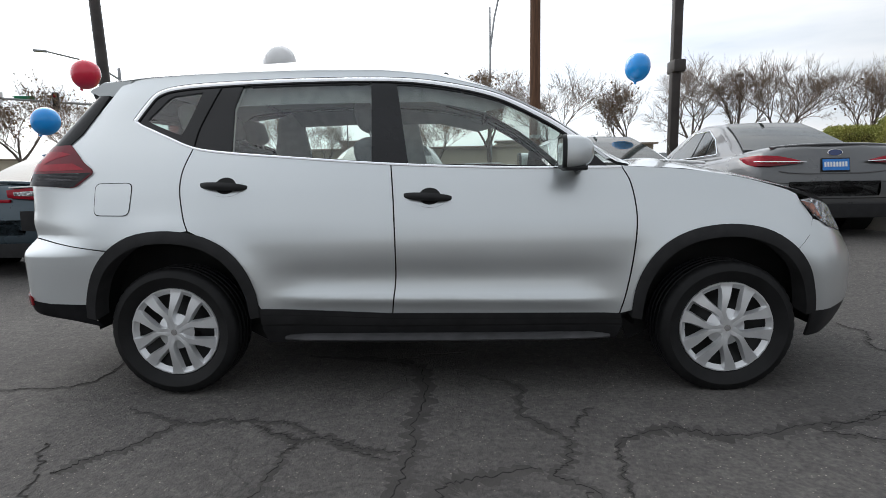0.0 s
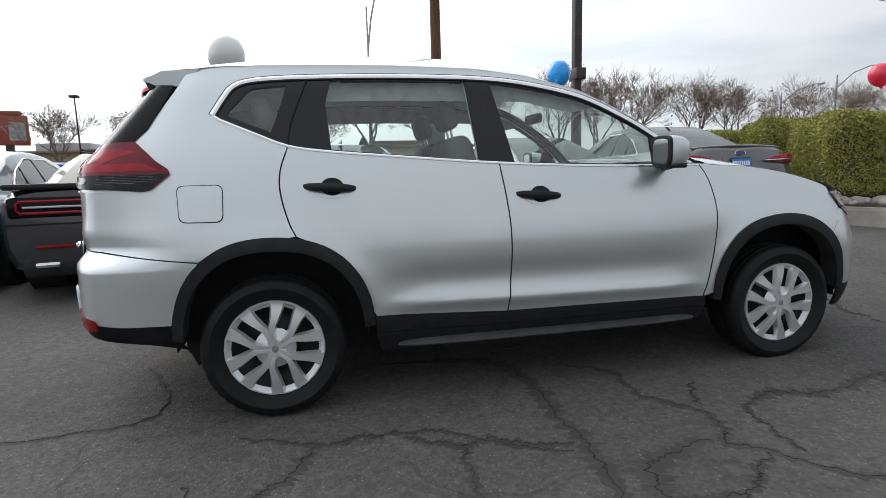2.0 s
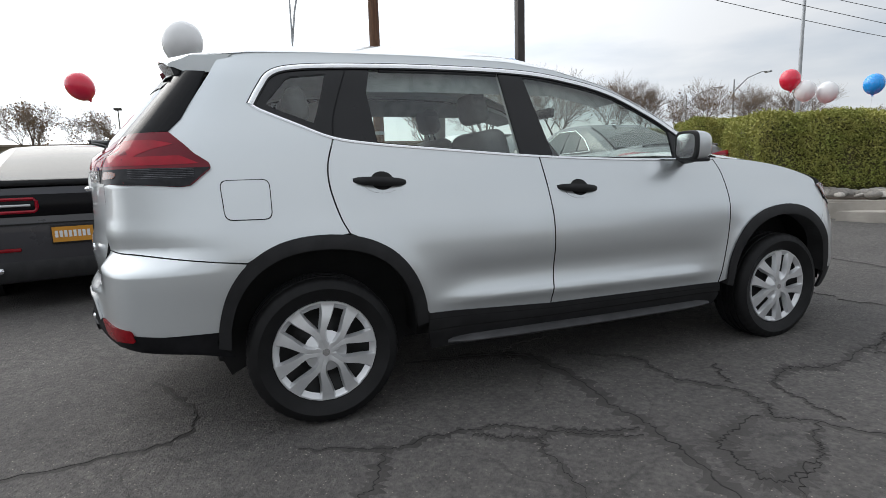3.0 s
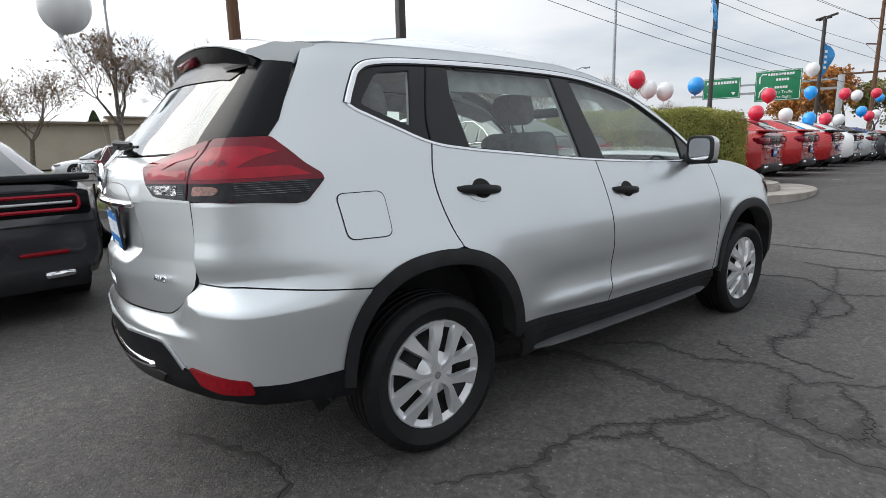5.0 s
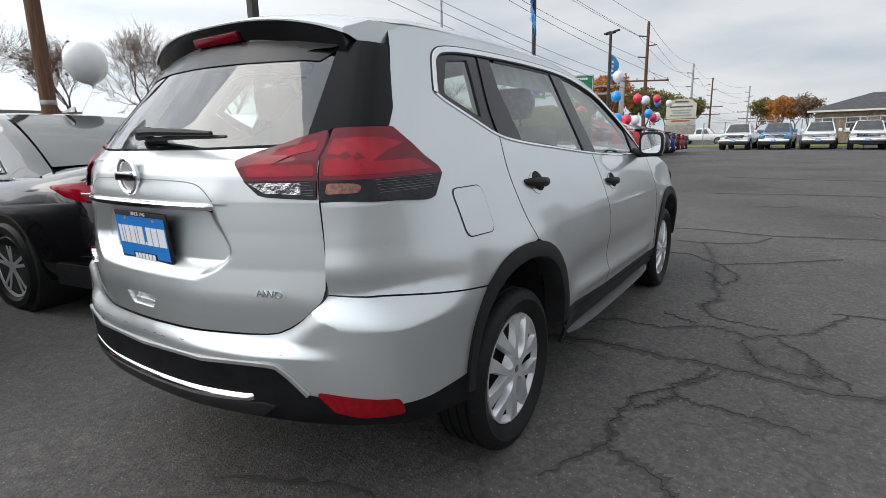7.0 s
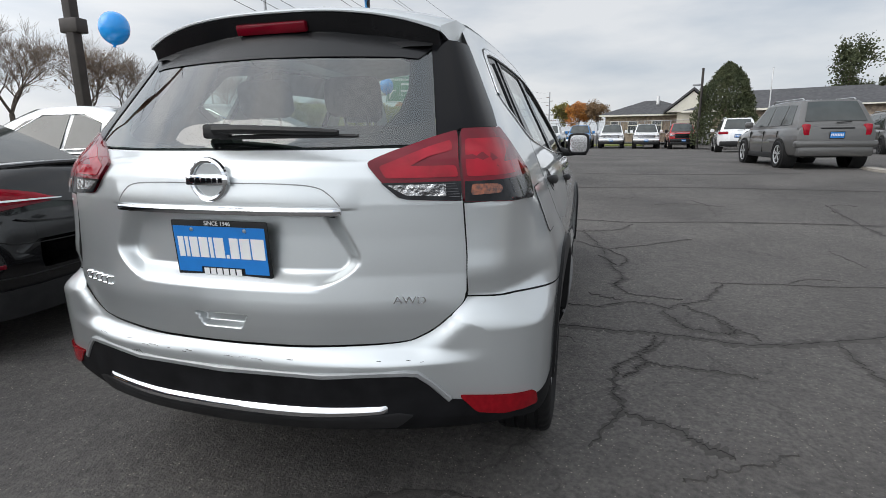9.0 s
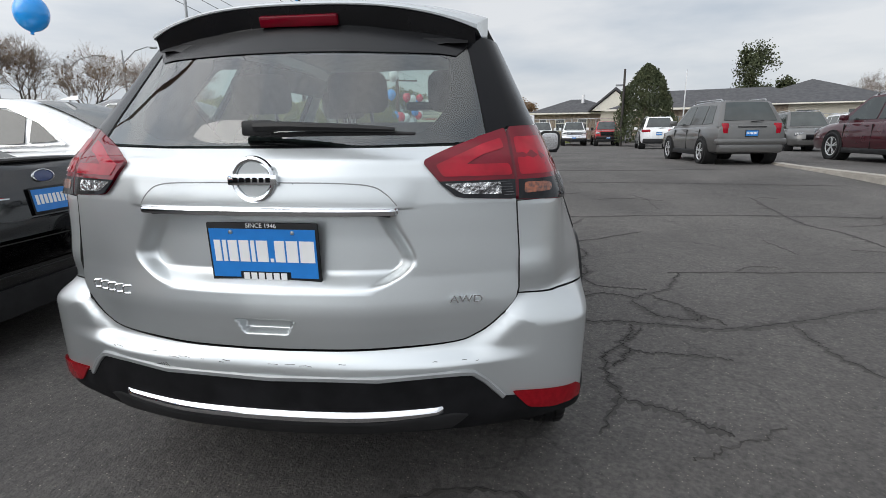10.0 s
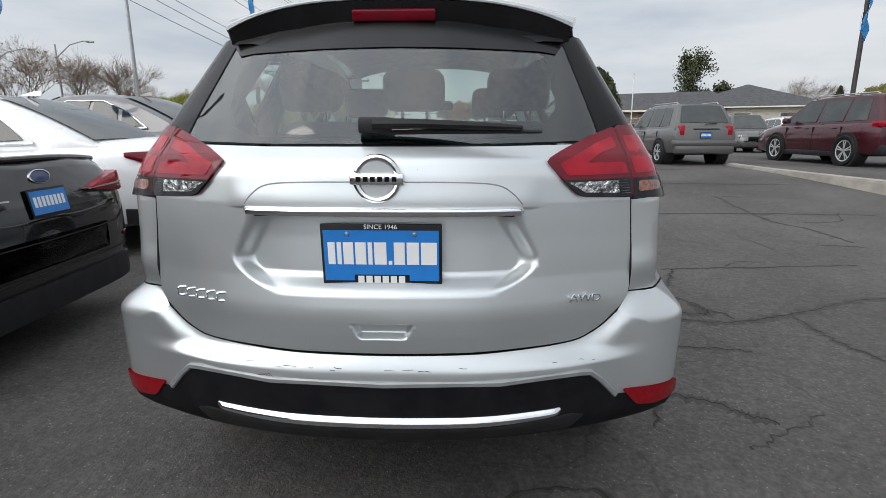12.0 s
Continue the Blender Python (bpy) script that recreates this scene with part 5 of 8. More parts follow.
ORANGE_PR = material("orange_plate_print", (0.62, 0.28, 0.03), 0.4, vary=0.06)


def small_wheel(r, width, rim_mat, spokes=10):
    """Tyre and spoked rim, outer face to -y."""
    h = width / 2
    rim = r * 0.68
    t = lathe(bmesh.new(), [(rim, -h * 0.8), (rim + 0.03, -h), (r - 0.03, -h), (r - 0.004, -h * 0.8), (r, -h * 0.4), (r, h * 0.4), (r - 0.004, h * 0.8), (r - 0.03, h), (rim, h * 0.8)], "y", 36)
    tm = mesh_of("tyre", t, RUBBER)
    bm = bmesh.new()
    lathe(bm, [(rim * 0.90, -h * 0.55), (rim * 0.93, -h * 0.80), (rim * 1.01, -h * 0.86), (rim * 1.02, -h * 0.6)], "y", 36)
    cyl(bm, (0, -h * 0.80, 0), (0, -h * 0.4, 0), rim * 0.20, n=14)
    for k in range(spokes):
        a = 2 * math.pi * k / spokes + (0.16 if k % 2 else -0.16) * (10 / spokes)
        box(bm, rim * 0.12, rim * 0.96, -h * 0.80, -h * 0.60, -rim * 0.055, rim * 0.055, m=Matrix.Rotation(a, 4, "Y"))
    rm = mesh_of("rim", bm, rim_mat)
    dm = mesh_of("wheel_disc", lathe(bmesh.new(), [(0.0001, -h * 0.35), (rim * 0.6, -h * 0.3), (rim * 0.98, -h * 0.5)], "y", 24), STEEL_BL)
    return tm, rm, dm


RIMS = {"silver": HUBCAP, "dark": material("black_alloy", (0.03, 0.03, 0.032), 0.3, 0.6, vary=0.2), "chrome": CHROME}


def add_wheels(car, r, width, track, axles, rim="silver", spokes=10, arch=True):
    tm, rm, dm = small_wheel(r, width, RIMS[rim], spokes)
    for x in axles:
        for s in (-1, 1):
            w = part("wheel", tm, RUBBER, car, "black tyre", m=pose(x, s * (track + 0.04 - width / 2), r, 0, 0, 0 if s < 0 else 180))
            part("rim", rm, RIMS[rim], w, rim + " alloy rim")
            part("wheel_disc", dm, STEEL_BL, w)
            if arch:
                # The closed black disc paints the shade seen between the spokes.
                part("wheel_arch", lathe(bmesh.new(), [(r * 1.16, s * (track - 0.30)), (r * 1.16, s * (track + 0.016)), (r * 1.12, s * (track + 0.020)), (r * 1.11, s * (track + 0.012)), (0.0001, s * (track + 0.012))], "y", 28, (x, 0, r * 1.03)), DARK, car, "arch edge with a black disc for the shaded opening")


def body_rows(stations):
    rows = []
    for x, w, zb, zs, zd in stations:
        half = [(0, zb), (w * 0.75, zb), (w * 0.93, zb + 0.05), (w * 0.985, zb + 0.16), (w, zb + (zs - zb) * 0.45), (w * 0.995, zb + (zs - zb) * 0.68), (w * 0.97, zs - 0.09), (w * 0.925, zs - 0.025), (w * 0.86, zs + (zd - zs) * 0.25), (w * 0.70, zs + (zd - zs) * 0.75), (w * 0.40, zd - 0.004), (0, zd)]
        rows.append([(x, -y, z) for y, z in half] + [(x, y, z) for y, z in half[::-1][1:]])
    return rows


class Cabin:
    """The upper body: painted shell with a curved roof, and panes laid on it."""

    def __init__(self, xb1, xr1, xr0, xb0, zb, zr, wb, wr, bow=0.03):
        self.xb1, self.xr1, self.xr0, self.xb0 = xb1, xr1, xr0, xb0
        self.zb, self.zr, self.wb, self.wr, self.bow = zb, zr, wb, wr, bow

    def side(self, z):
        return self.wb + (self.wr - self.wb) * (z - self.zb) / (self.zr - self.zb)

    def top_at(self, x):
        if x <= self.xr1:
            t = (x - self.xb1) / (self.xr1 - self.xb1)
            return self.zb + (self.zr - self.zb) * (1 - (1 - t) ** 1.25)
        if x >= self.xr0:
            t = (self.xb0 - x) / (self.xb0 - self.xr0)
            return self.zb + (self.zr - self.zb) * (1 - (1 - t) ** 1.18)
        t = (x - self.xr1) / (self.xr0 - self.xr1)
        return self.zr + self.bow * 4 * t * (1 - t)

    def shell(self):
        rows = []
        xs = list(np.linspace(self.xb1, self.xr1, 7)) + list(np.linspace(self.xr1, self.xr0, 7))[1:] + list(np.linspace(self.xr0, self.xb0, 7))[1:]
        for x in xs:
            zt = max(self.top_at(x), self.zb + 0.004)
            zi = zt - min(0.05, (zt - self.zb) * 0.5)
            half = [(self.wb, self.zb - 0.04), (self.side(self.zb + (zi - self.zb) * 0.5), self.zb + (zi - self.zb) * 0.5), (self.side(zi), zi), (self.side(zt) - 0.045, zt - 0.012), (self.side(zt) * 0.6, zt + 0.004), (0, zt + 0.012)]
            rows.append([(x, -y, z) for y, z in half] + [(x, y, z) for y, z in half[::-1][1:]])
        return loft(rows)

    def side_pane(self, poly, s, lift=0.008):
        bm = bmesh.new()
        lo = [bm.verts.new((x, s * (self.side(z) + lift), z)) for x, z in poly]
        hi = [bm.verts.new((x, s * (self.side(z) - 0.02), z)) for x, z in poly]
        bm.faces.new(lo)
        for i in range(len(poly)):
            bm.faces.new((lo[i], lo[(i + 1) % len(poly)], hi[(i + 1) % len(poly)], hi[i]))
        bmesh.ops.recalc_face_normals(bm, faces=bm.faces)
        return bm

    def end_pane(self, rear_end=True, t0=0.10, t1=0.93, k0=0.90, k1=0.90, lift=0.012):
        rows = []
        for t in np.linspace(t0, t1, 7):
            x = self.xb1 + (self.xr1 - self.xb1) * t if rear_end else self.xb0 + (self.xr0 - self.xb0) * t
            z = self.top_at(x)
            k = k0 + (k1 - k0) * t
            w = (self.side(z) - 0.03) * k
            d = -lift if rear_end else lift
            rows.append([(x + d * 0.5, w * a, z + lift + 0.010 * (1 - a * a)) for a in np.linspace(-1, 1, 9)])
        return loft(rows, False)


def dealer_plate(car, x, z, tilt=0, front=False, colour=None, w=0.305):
    p = part("number_plate", one_box(-0.006, 0.0, -w / 2, w / 2, -0.08, 0.08, 0.003), BLACK_PL, car, "small dealer plate", m=pose(x, 0, z, 0, tilt, 180 if front else 0))
    part("plate_sheet", one_box(-0.0085, -0.006, -w * 0.47, w * 0.47, -0.062, 0.066), colour or PLATE_BLUE, p)
    for k in range(8):
        y = w * (0.38 - k * 0.105)
        part("plate_bar", one_box(-0.010, -0.0085, y - w * 0.04, y + w * 0.03, -0.022, 0.034), WHITE, p)
    return p


def lamp_block(car, name, mat, x0, x1, y0, y1, z0, z1, label="", bevel=0.02):
    for s in (-1, 1):
        ya, yb = sorted((s * y0, s * y1))
        part(name, box(bmesh.new(), x0, x1, ya, yb, z0, z1, min(bevel, (z1 - z0) * 0.4, (yb - ya) * 0.4)), mat, car, label)


def at_place(x, y, heading):
    return pose(x, y, ground_z(x, y), 0, 0, heading)


REAR_PLAN = np.array([(-0.022, 0.0), (-0.022, 0.42), (-0.014, 0.58), (0.002, 0.70), (0.030, 0.780), (0.09, 0.826), (0.18, 0.858), (0.40, 0.898), (0.70, 0.915)])
PLAN_ARC = np.concatenate([[0], np.cumsum(np.hypot(*np.diff(REAR_PLAN, axis=0).T))])


def wrap_strip(car, name, mat, side, rows, out, label="", lamp=None):
    """A raised strip bent round a car's rear corner: rows hold (way round from the middle, top, bottom)."""
    ways = np.linspace(rows[0][0], rows[-1][0], 26)
    ring = []
    for q in ways:
        t, b = (float(np.interp(q, [r[0] for r in rows], [r[k] for r in rows])) for k in (1, 2))
        x, y = (float(np.interp(q, PLAN_ARC, REAR_PLAN[:, k])) for k in (0, 1))
        x2, y2 = (float(np.interp(q + 0.02, PLAN_ARC, REAR_PLAN[:, k])) for k in (0, 1))
        n = math.hypot(x2 - x, y2 - y)
        nx, ny = -(y2 - y) / n, (x2 - x) / n
        sec = [(t, -0.05), (t - 0.002, out * 0.6), (t + (b - t) * 0.2, out), (t + (b - t) * 0.8, out), (b + 0.002, out * 0.6), (b, -0.05)]
        lean = 0.10 * max(0.0, 1 - q / 0.9)
        ring.append([(x + nx * o + lean * max(0, z - 0.80), side * (y + ny * o - 0.16 * max(0, z - 0.84) * min(1, q / 0.5)), z) for z, o in sec])
    bm = loft(ring)
    bmesh.ops.recalc_face_normals(bm, faces=bm.faces)
    return part(name, bm, mat, lamp or car, label)


def sedan(name, label, m, paint, style, rim="silver", plate=True, group=""):
    car = thing(name, label, "car", m, group)
    P = PAINTS[paint]
    w = 0.925
    stations = [(-0.022, 0.50, 0.50, 0.58, 0.62), (-0.016, 0.62, 0.43, 0.68, 0.75), (0.0, 0.70, 0.38, 0.74, 0.84), (0.03, 0.79, 0.32, 0.90, 1.03), (0.09, 0.83, 0.27, 0.96, 1.085), (0.18, 0.86, 0.25, 0.985, 1.095), (0.40, 0.90, 0.22, 0.99, 1.085), (0.9, w, 0.20, 0.965, 1.045), (2.0, w, 0.19, 0.93, 0.98), (3.2, w, 0.19, 0.90, 0.97), (3.9, 0.915, 0.20, 0.84, 0.92), (4.4, 0.88, 0.22, 0.76, 0.83), (4.75, 0.74, 0.26, 0.66, 0.72), (4.86, 0.55, 0.34, 0.56, 0.60)]
    part("body", loft(body_rows(stations)), P, car, paint.replace("_", " ") + " painted body")
    cab = Cabin(0.66, 1.80, 2.64, 3.66, 1.0, 1.475, 0.80, 0.58)
    part("cabin", cab.shell(), P, car, paint.replace("_", " ") + " painted roof and pillars")
    part("rear_window", cab.end_pane(True, 0.08, 0.94), GLASS_DARK, car, "rear window")
    part("windscreen", cab.end_pane(False, 0.08, 0.94), GLASS_DARK, car, "windscreen")
    for s in (-1, 1):
        part("side_window", cab.side_pane([(1.34, 1.06), (1.62, 1.045), (1.64, 1.28), (1.54, 1.22)], s), GLASS_DARK, car)
        part("side_window", cab.side_pane([(1.68, 1.04), (2.12, 1.01), (2.08, 1.395), (1.95, 1.38), (1.71, 1.30)], s), GLASS_DARK, car)
        part("side_window", cab.side_pane([(2.18, 1.0), (3.22, 0.985), (2.72, 1.33), (2.52, 1.385), (2.14, 1.395)], s), GLASS_DARK, car)
        mir = part("door_mirror", box(bmesh.new(), 3.0, 3.17, s * 0.98 - 0.10, s * 0.98 + 0.10, 1.0, 1.14, 0.04), P, car)
        part("mirror_glass", one_box(2.994, 3.0, s * 0.98 - 0.08, s * 0.98 + 0.08, 1.02, 1.12), CHROME, mir)
        for x in (1.55, 2.62):
            part("door_handle", tube(bmesh.new(), [(x - 0.11, s * 0.925, 0.80 + 0.03), (x, s * 0.952, 0.835), (x + 0.11, s * 0.925, 0.84)], 0.013, 6), CHROME if style == "fastback" else P, car)
        for x in (1.42, 2.18, 3.28):
            part("door_gap", one_box(x - 0.003, x + 0.003, s * 0.905, s * 0.928, 0.30, 0.88), DARK, car)
        part("window_trim", tube(bmesh.new(), [(1.24, s * (cab.side(1.03) + 0.01), 1.03), (1.56, s * (cab.side(1.245) + 0.008), 1.245), (1.94, s * (cab.side(1.40) + 0.008), 1.40), (2.5, s * (cab.side(1.40) + 0.008), 1.40), (3.25, s * (cab.side(0.985) + 0.01), 0.985), (1.24, s * (cab.side(1.02) + 0.01), 1.025)], 0.009, 6), CHROME, car, "bright window trim")
    add_wheels(car, 0.335, 0.235, 0.905, (1.02, 3.87), rim)
    fin = [[(x, y, z) for y, z in ((-0.03 * k, 1.505), (0, 1.505 + h), (0.03 * k, 1.505))] for x, k, h in ((1.62, 0.3, 0.05), (1.70, 0.8, 0.045), (1.84, 0.6, 0.004))]
    part("antenna_fin", loft(fin), P, car)
    if style == "hybrid":
        for sd in (-1, 1):
            lamp = wrap_strip(car, "tail_lamp", RED_LENS, sd, [(0.335, 0.885, 0.883), (0.50, 0.930, 0.868), (0.64, 0.958, 0.850), (0.74, 0.968, 0.838), (0.85, 0.972, 0.840), (1.00, 0.966, 0.870), (1.14, 0.952, 0.928)], 0.016, "red tail lamp with a chrome bar")
            wrap_strip(car, "lamp_foot", RED_DEEP, sd, [(0.40, 0.880, 0.868), (0.56, 0.880, 0.852), (0.70, 0.878, 0.836), (0.84, 0.882, 0.842)], 0.019, lamp=lamp)
            wrap_strip(car, "chrome_bar", CHROME, sd, [(0.330, 0.889, 0.879), (0.50, 0.898, 0.882), (0.64, 0.902, 0.884), (0.74, 0.905, 0.888), (0.88, 0.908, 0.896)], 0.024, "chrome bar", lamp)
        part("boot_lip", tube(bmesh.new(), [(0.125 - 0.05 * (1 - (y / 0.66) ** 2), y, 1.083 - 0.028 * (abs(y) / 0.66) ** 2.5) for y in np.linspace(-0.66, 0.66, 15)], 0.016, 8), P, car, "painted boot lip")
        part("emblem", lathe(bmesh.new(), [(0.0001, -0.006), (0.05, -0.004), (0.058, 0.004)], "x", 24), material("blue_badge", (0.02, 0.04, 0.14), 0.2, coat=0.5), car, "oval badge", m=pose(0.022, 0, 0.985, 0, 9, 0) @ Matrix.Diagonal((1, 1.35, 0.62, 1)))
        part("badge_ring", lathe(bmesh.new(), [(0.056, 0.004), (0.058, -0.008), (0.064, -0.006), (0.066, 0.004)], "x", 24), CHROME, car, m=pose(0.022, 0, 0.985, 0, 9, 0) @ Matrix.Diagonal((1, 1.3, 0.62, 1)))
        for k in range(6):
            part("badge_bar", one_box(-0.004, 0.012, 0.42 + k * 0.034, 0.445 + k * 0.034, 0.66, 0.68), CHROME, car)
        for sd in (-1, 1):
            wrap_strip(car, "bumper_reflector", RED_DEEP, sd, [(0.70, 0.553, 0.525), (0.86, 0.556, 0.530)], 0.010, "dark red reflector")
            wrap_strip(car, "boot_seam", DARK, sd, [(0.0, 0.640, 0.630), (0.45, 0.644, 0.634), (0.64, 0.656, 0.646), (0.76, 0.70, 0.69)], 0.004)
            wrap_strip(car, "bumper_groove", DARK, sd, [(0.0, 0.470, 0.458), (0.6, 0.472, 0.460), (0.95, 0.482, 0.474)], 0.004)
            wrap_strip(car, "plate_recess_edge", P, sd, [(0.0, 0.758, 0.742), (0.30, 0.758, 0.742), (0.52, 0.775, 0.760), (0.60, 0.790, 0.782)], 0.012)
    else:
        for sd in (-1, 1):
            up = 0.07 if style == "hatch" else 0.0
            lamp = wrap_strip(car, "tail_lamp", RED_LENS if style == "hatch" else RED_DEEP, sd, [(q, t + up, b + up) for q, t, b in ((0.36, 0.925, 0.835), (0.60, 0.945, 0.815), (0.76, 0.955, 0.805), (0.95, 0.955, 0.83), (1.16, 0.945, 0.90))], 0.016, "wide dark red tail lamp")
            if style == "hatch":
                wrap_strip(car, "clear_element", CLEAR_LENS, sd, [(0.44, 0.975, 0.92), (0.60, 0.985, 0.915), (0.76, 0.988, 0.92)], 0.022, "clear lamp element", lamp)
                wrap_strip(car, "lamp_edge", WHITE, sd, [(0.40, 1.030, 1.012), (0.62, 1.038, 1.018), (0.80, 1.038, 1.020), (1.02, 1.025, 1.013)], 0.020, "pale strip along the lamp", lamp)
                vent = wrap_strip(car, "bumper_vent", BLACK_PL, sd, [(0.46, 0.76, 0.54), (0.60, 0.76, 0.53), (0.76, 0.75, 0.53), (0.84, 0.70, 0.56)], 0.008, "black bumper vent")
                wrap_strip(car, "vent_reflector", RED_DEEP, sd, [(0.74, 0.72, 0.57), (0.80, 0.71, 0.58)], 0.014, "red reflector", vent)
        part("lamp_strip", one_box(-0.020, 0.06, -0.36, 0.36, 0.855, 0.89, 0.01), RED_LENS, car)
        part("boot_lip", tube(bmesh.new(), [(0.10 - 0.05 * (1 - (y / 0.72) ** 2), y, 1.085 - 0.03 * (abs(y) / 0.72) ** 2.5) for y in np.linspace(-0.72, 0.72, 15)], 0.018, 8), P, car, "painted boot lip")
    lamp_block(car, "headlight", CLEAR_LENS, 4.45, 4.78, 0.45, 0.80, 0.62, 0.72, "clear headlight")
    for sd in (-1, 1):
        wrap_strip(car, "lower_bumper", BLACK_PL, sd, [(0.0, 0.40, 0.24), (0.6, 0.40, 0.24), (0.9, 0.41, 0.25), (1.2, 0.42, 0.27)], 0.006, "black lower bumper")
    if plate:
        dealer_plate(car, -0.010, 0.845, 9)
    return car


def muscle(name, label, m, paint, style, rim="dark", group="", plate=PLATE_BLUE):
    """A broad coupe or sedan with a full-width tail lamp band."""
    car = thing(name, label, "car", m, group)
    P = PAINTS[paint]
    w = 0.955
    stations = [(0.0, 0.74, 0.40, 0.86, 0.93), (0.02, 0.86, 0.33, 0.97, 1.02), (0.12, 0.92, 0.27, 1.01, 1.055), (0.6, w, 0.22, 1.00, 1.06), (1.2, w, 0.20, 0.99, 1.03), (2.2, 0.94, 0.19, 0.95, 0.99), (3.2, 0.945, 0.19, 0.94, 1.0), (4.1, 0.94, 0.20, 0.88, 0.96), (4.7, 0.88, 0.22, 0.80, 0.86), (4.95, 0.78, 0.26, 0.70, 0.74), (5.0, 0.65, 0.36, 0.62, 0.65)]
    part("body", loft(body_rows(stations)), P, car, paint + " painted body")
    cab = Cabin(0.62, 1.55, 2.5, 3.35, 1.0, 1.42, 0.80, 0.58)
    part("cabin", cab.shell(), P, car, paint + " painted roof")
    part("rear_window", cab.end_pane(True, 0.10, 0.92, 0.84, 0.84), GLASS_DARK, car, "rear window")
    part("windscreen", cab.end_pane(False, 0.08, 0.94), GLASS_DARK, car, "windscreen")
    for s in (-1, 1):
        part("side_window", cab.side_pane([(1.25, 1.05), (2.95, 1.03), (2.62, 1.30), (2.40, 1.36), (1.62, 1.36)], s), GLASS_DARK, car)
        part("door_mirror", box(bmesh.new(), 2.82, 2.98, s * 0.98 - 0.10, s * 0.98 + 0.10, 1.02, 1.15, 0.04), P, car)
        part("exhaust_tip", box(bmesh.new(), -0.045, 0.20, s * 0.58 - 0.10, s * 0.58 + 0.10, 0.325, 0.385, 0.028), CHROME, car, "chrome exhaust tip")
    add_wheels(car, 0.35, 0.25, 0.935, (1.05, 4.0), rim, 10)
    part("lamp_panel", box(bmesh.new(), -0.014, 0.06, -0.84, 0.84, 0.775, 0.965, 0.03), BLACK_GL, car, "gloss black lamp panel")
    if style == "coupe":
        for s in (-1, 1):
            ring = [(0, s * 0.49 + 0.27 * c, 0.875 + 0.052 * d) for c, d in ((-1, -0.6), (-0.93, -1), (0.93, -1), (1, -0.6), (1, 0.6), (0.93, 1), (-0.93, 1), (-1, 0.6), (-1, -0.6))]
            part("tail_lamp", tube(bmesh.new(), ring, 0.014, 6), RED_LENS, car, "red ring tail lamp", m=Matrix.Translation((-0.018, 0, 0)))
            part("tail_lamp_core", one_box(-0.020, 0.0, s * 0.49 - 0.23, s * 0.49 + 0.23, 0.865, 0.885, 0.004), SATIN, car)
        part("deck_spoiler", box(bmesh.new(), -0.02, 0.20, -0.86, 0.86, 1.03, 1.085, 0.022), BLACK_PL, car, "black boot spoiler")
    else:
        lamp_block(car, "tail_lamp", RED_DEEP, -0.024, 0.20, 0.36, 0.905, 0.80, 0.93, "dark red tail lamp", 0.03)
        lamp_block(car, "tail_lamp_ring", RED_LENS, -0.028, 0.16, 0.40, 0.88, 0.845, 0.885, "", 0.015)
        part("deck_spoiler", box(bmesh.new(), -0.02, 0.16, -0.84, 0.84, 1.035, 1.08, 0.018), P, car, "painted boot spoiler")
    lamp_block(car, "bumper_reflector", RED_BRIGHT, -0.02, 0.10, 0.36, 0.66, 0.50, 0.53, "red reflector", 0.01)
    part("diffuser", box(bmesh.new(), -0.012, 0.4, -0.78, 0.78, 0.24, 0.43, 0.04), BLACK_PL, car, "black rear diffuser")
    part("bumper_crease", one_box(-0.010, 0.2, -0.86, 0.86, 0.715, 0.727), DARK, car)
    lamp_block(car, "headlight", CLEAR_LENS, 4.72, 4.93, 0.40, 0.80, 0.62, 0.72, "")
    dealer_plate(car, -0.016, 0.62, -4, colour=plate)
    return car


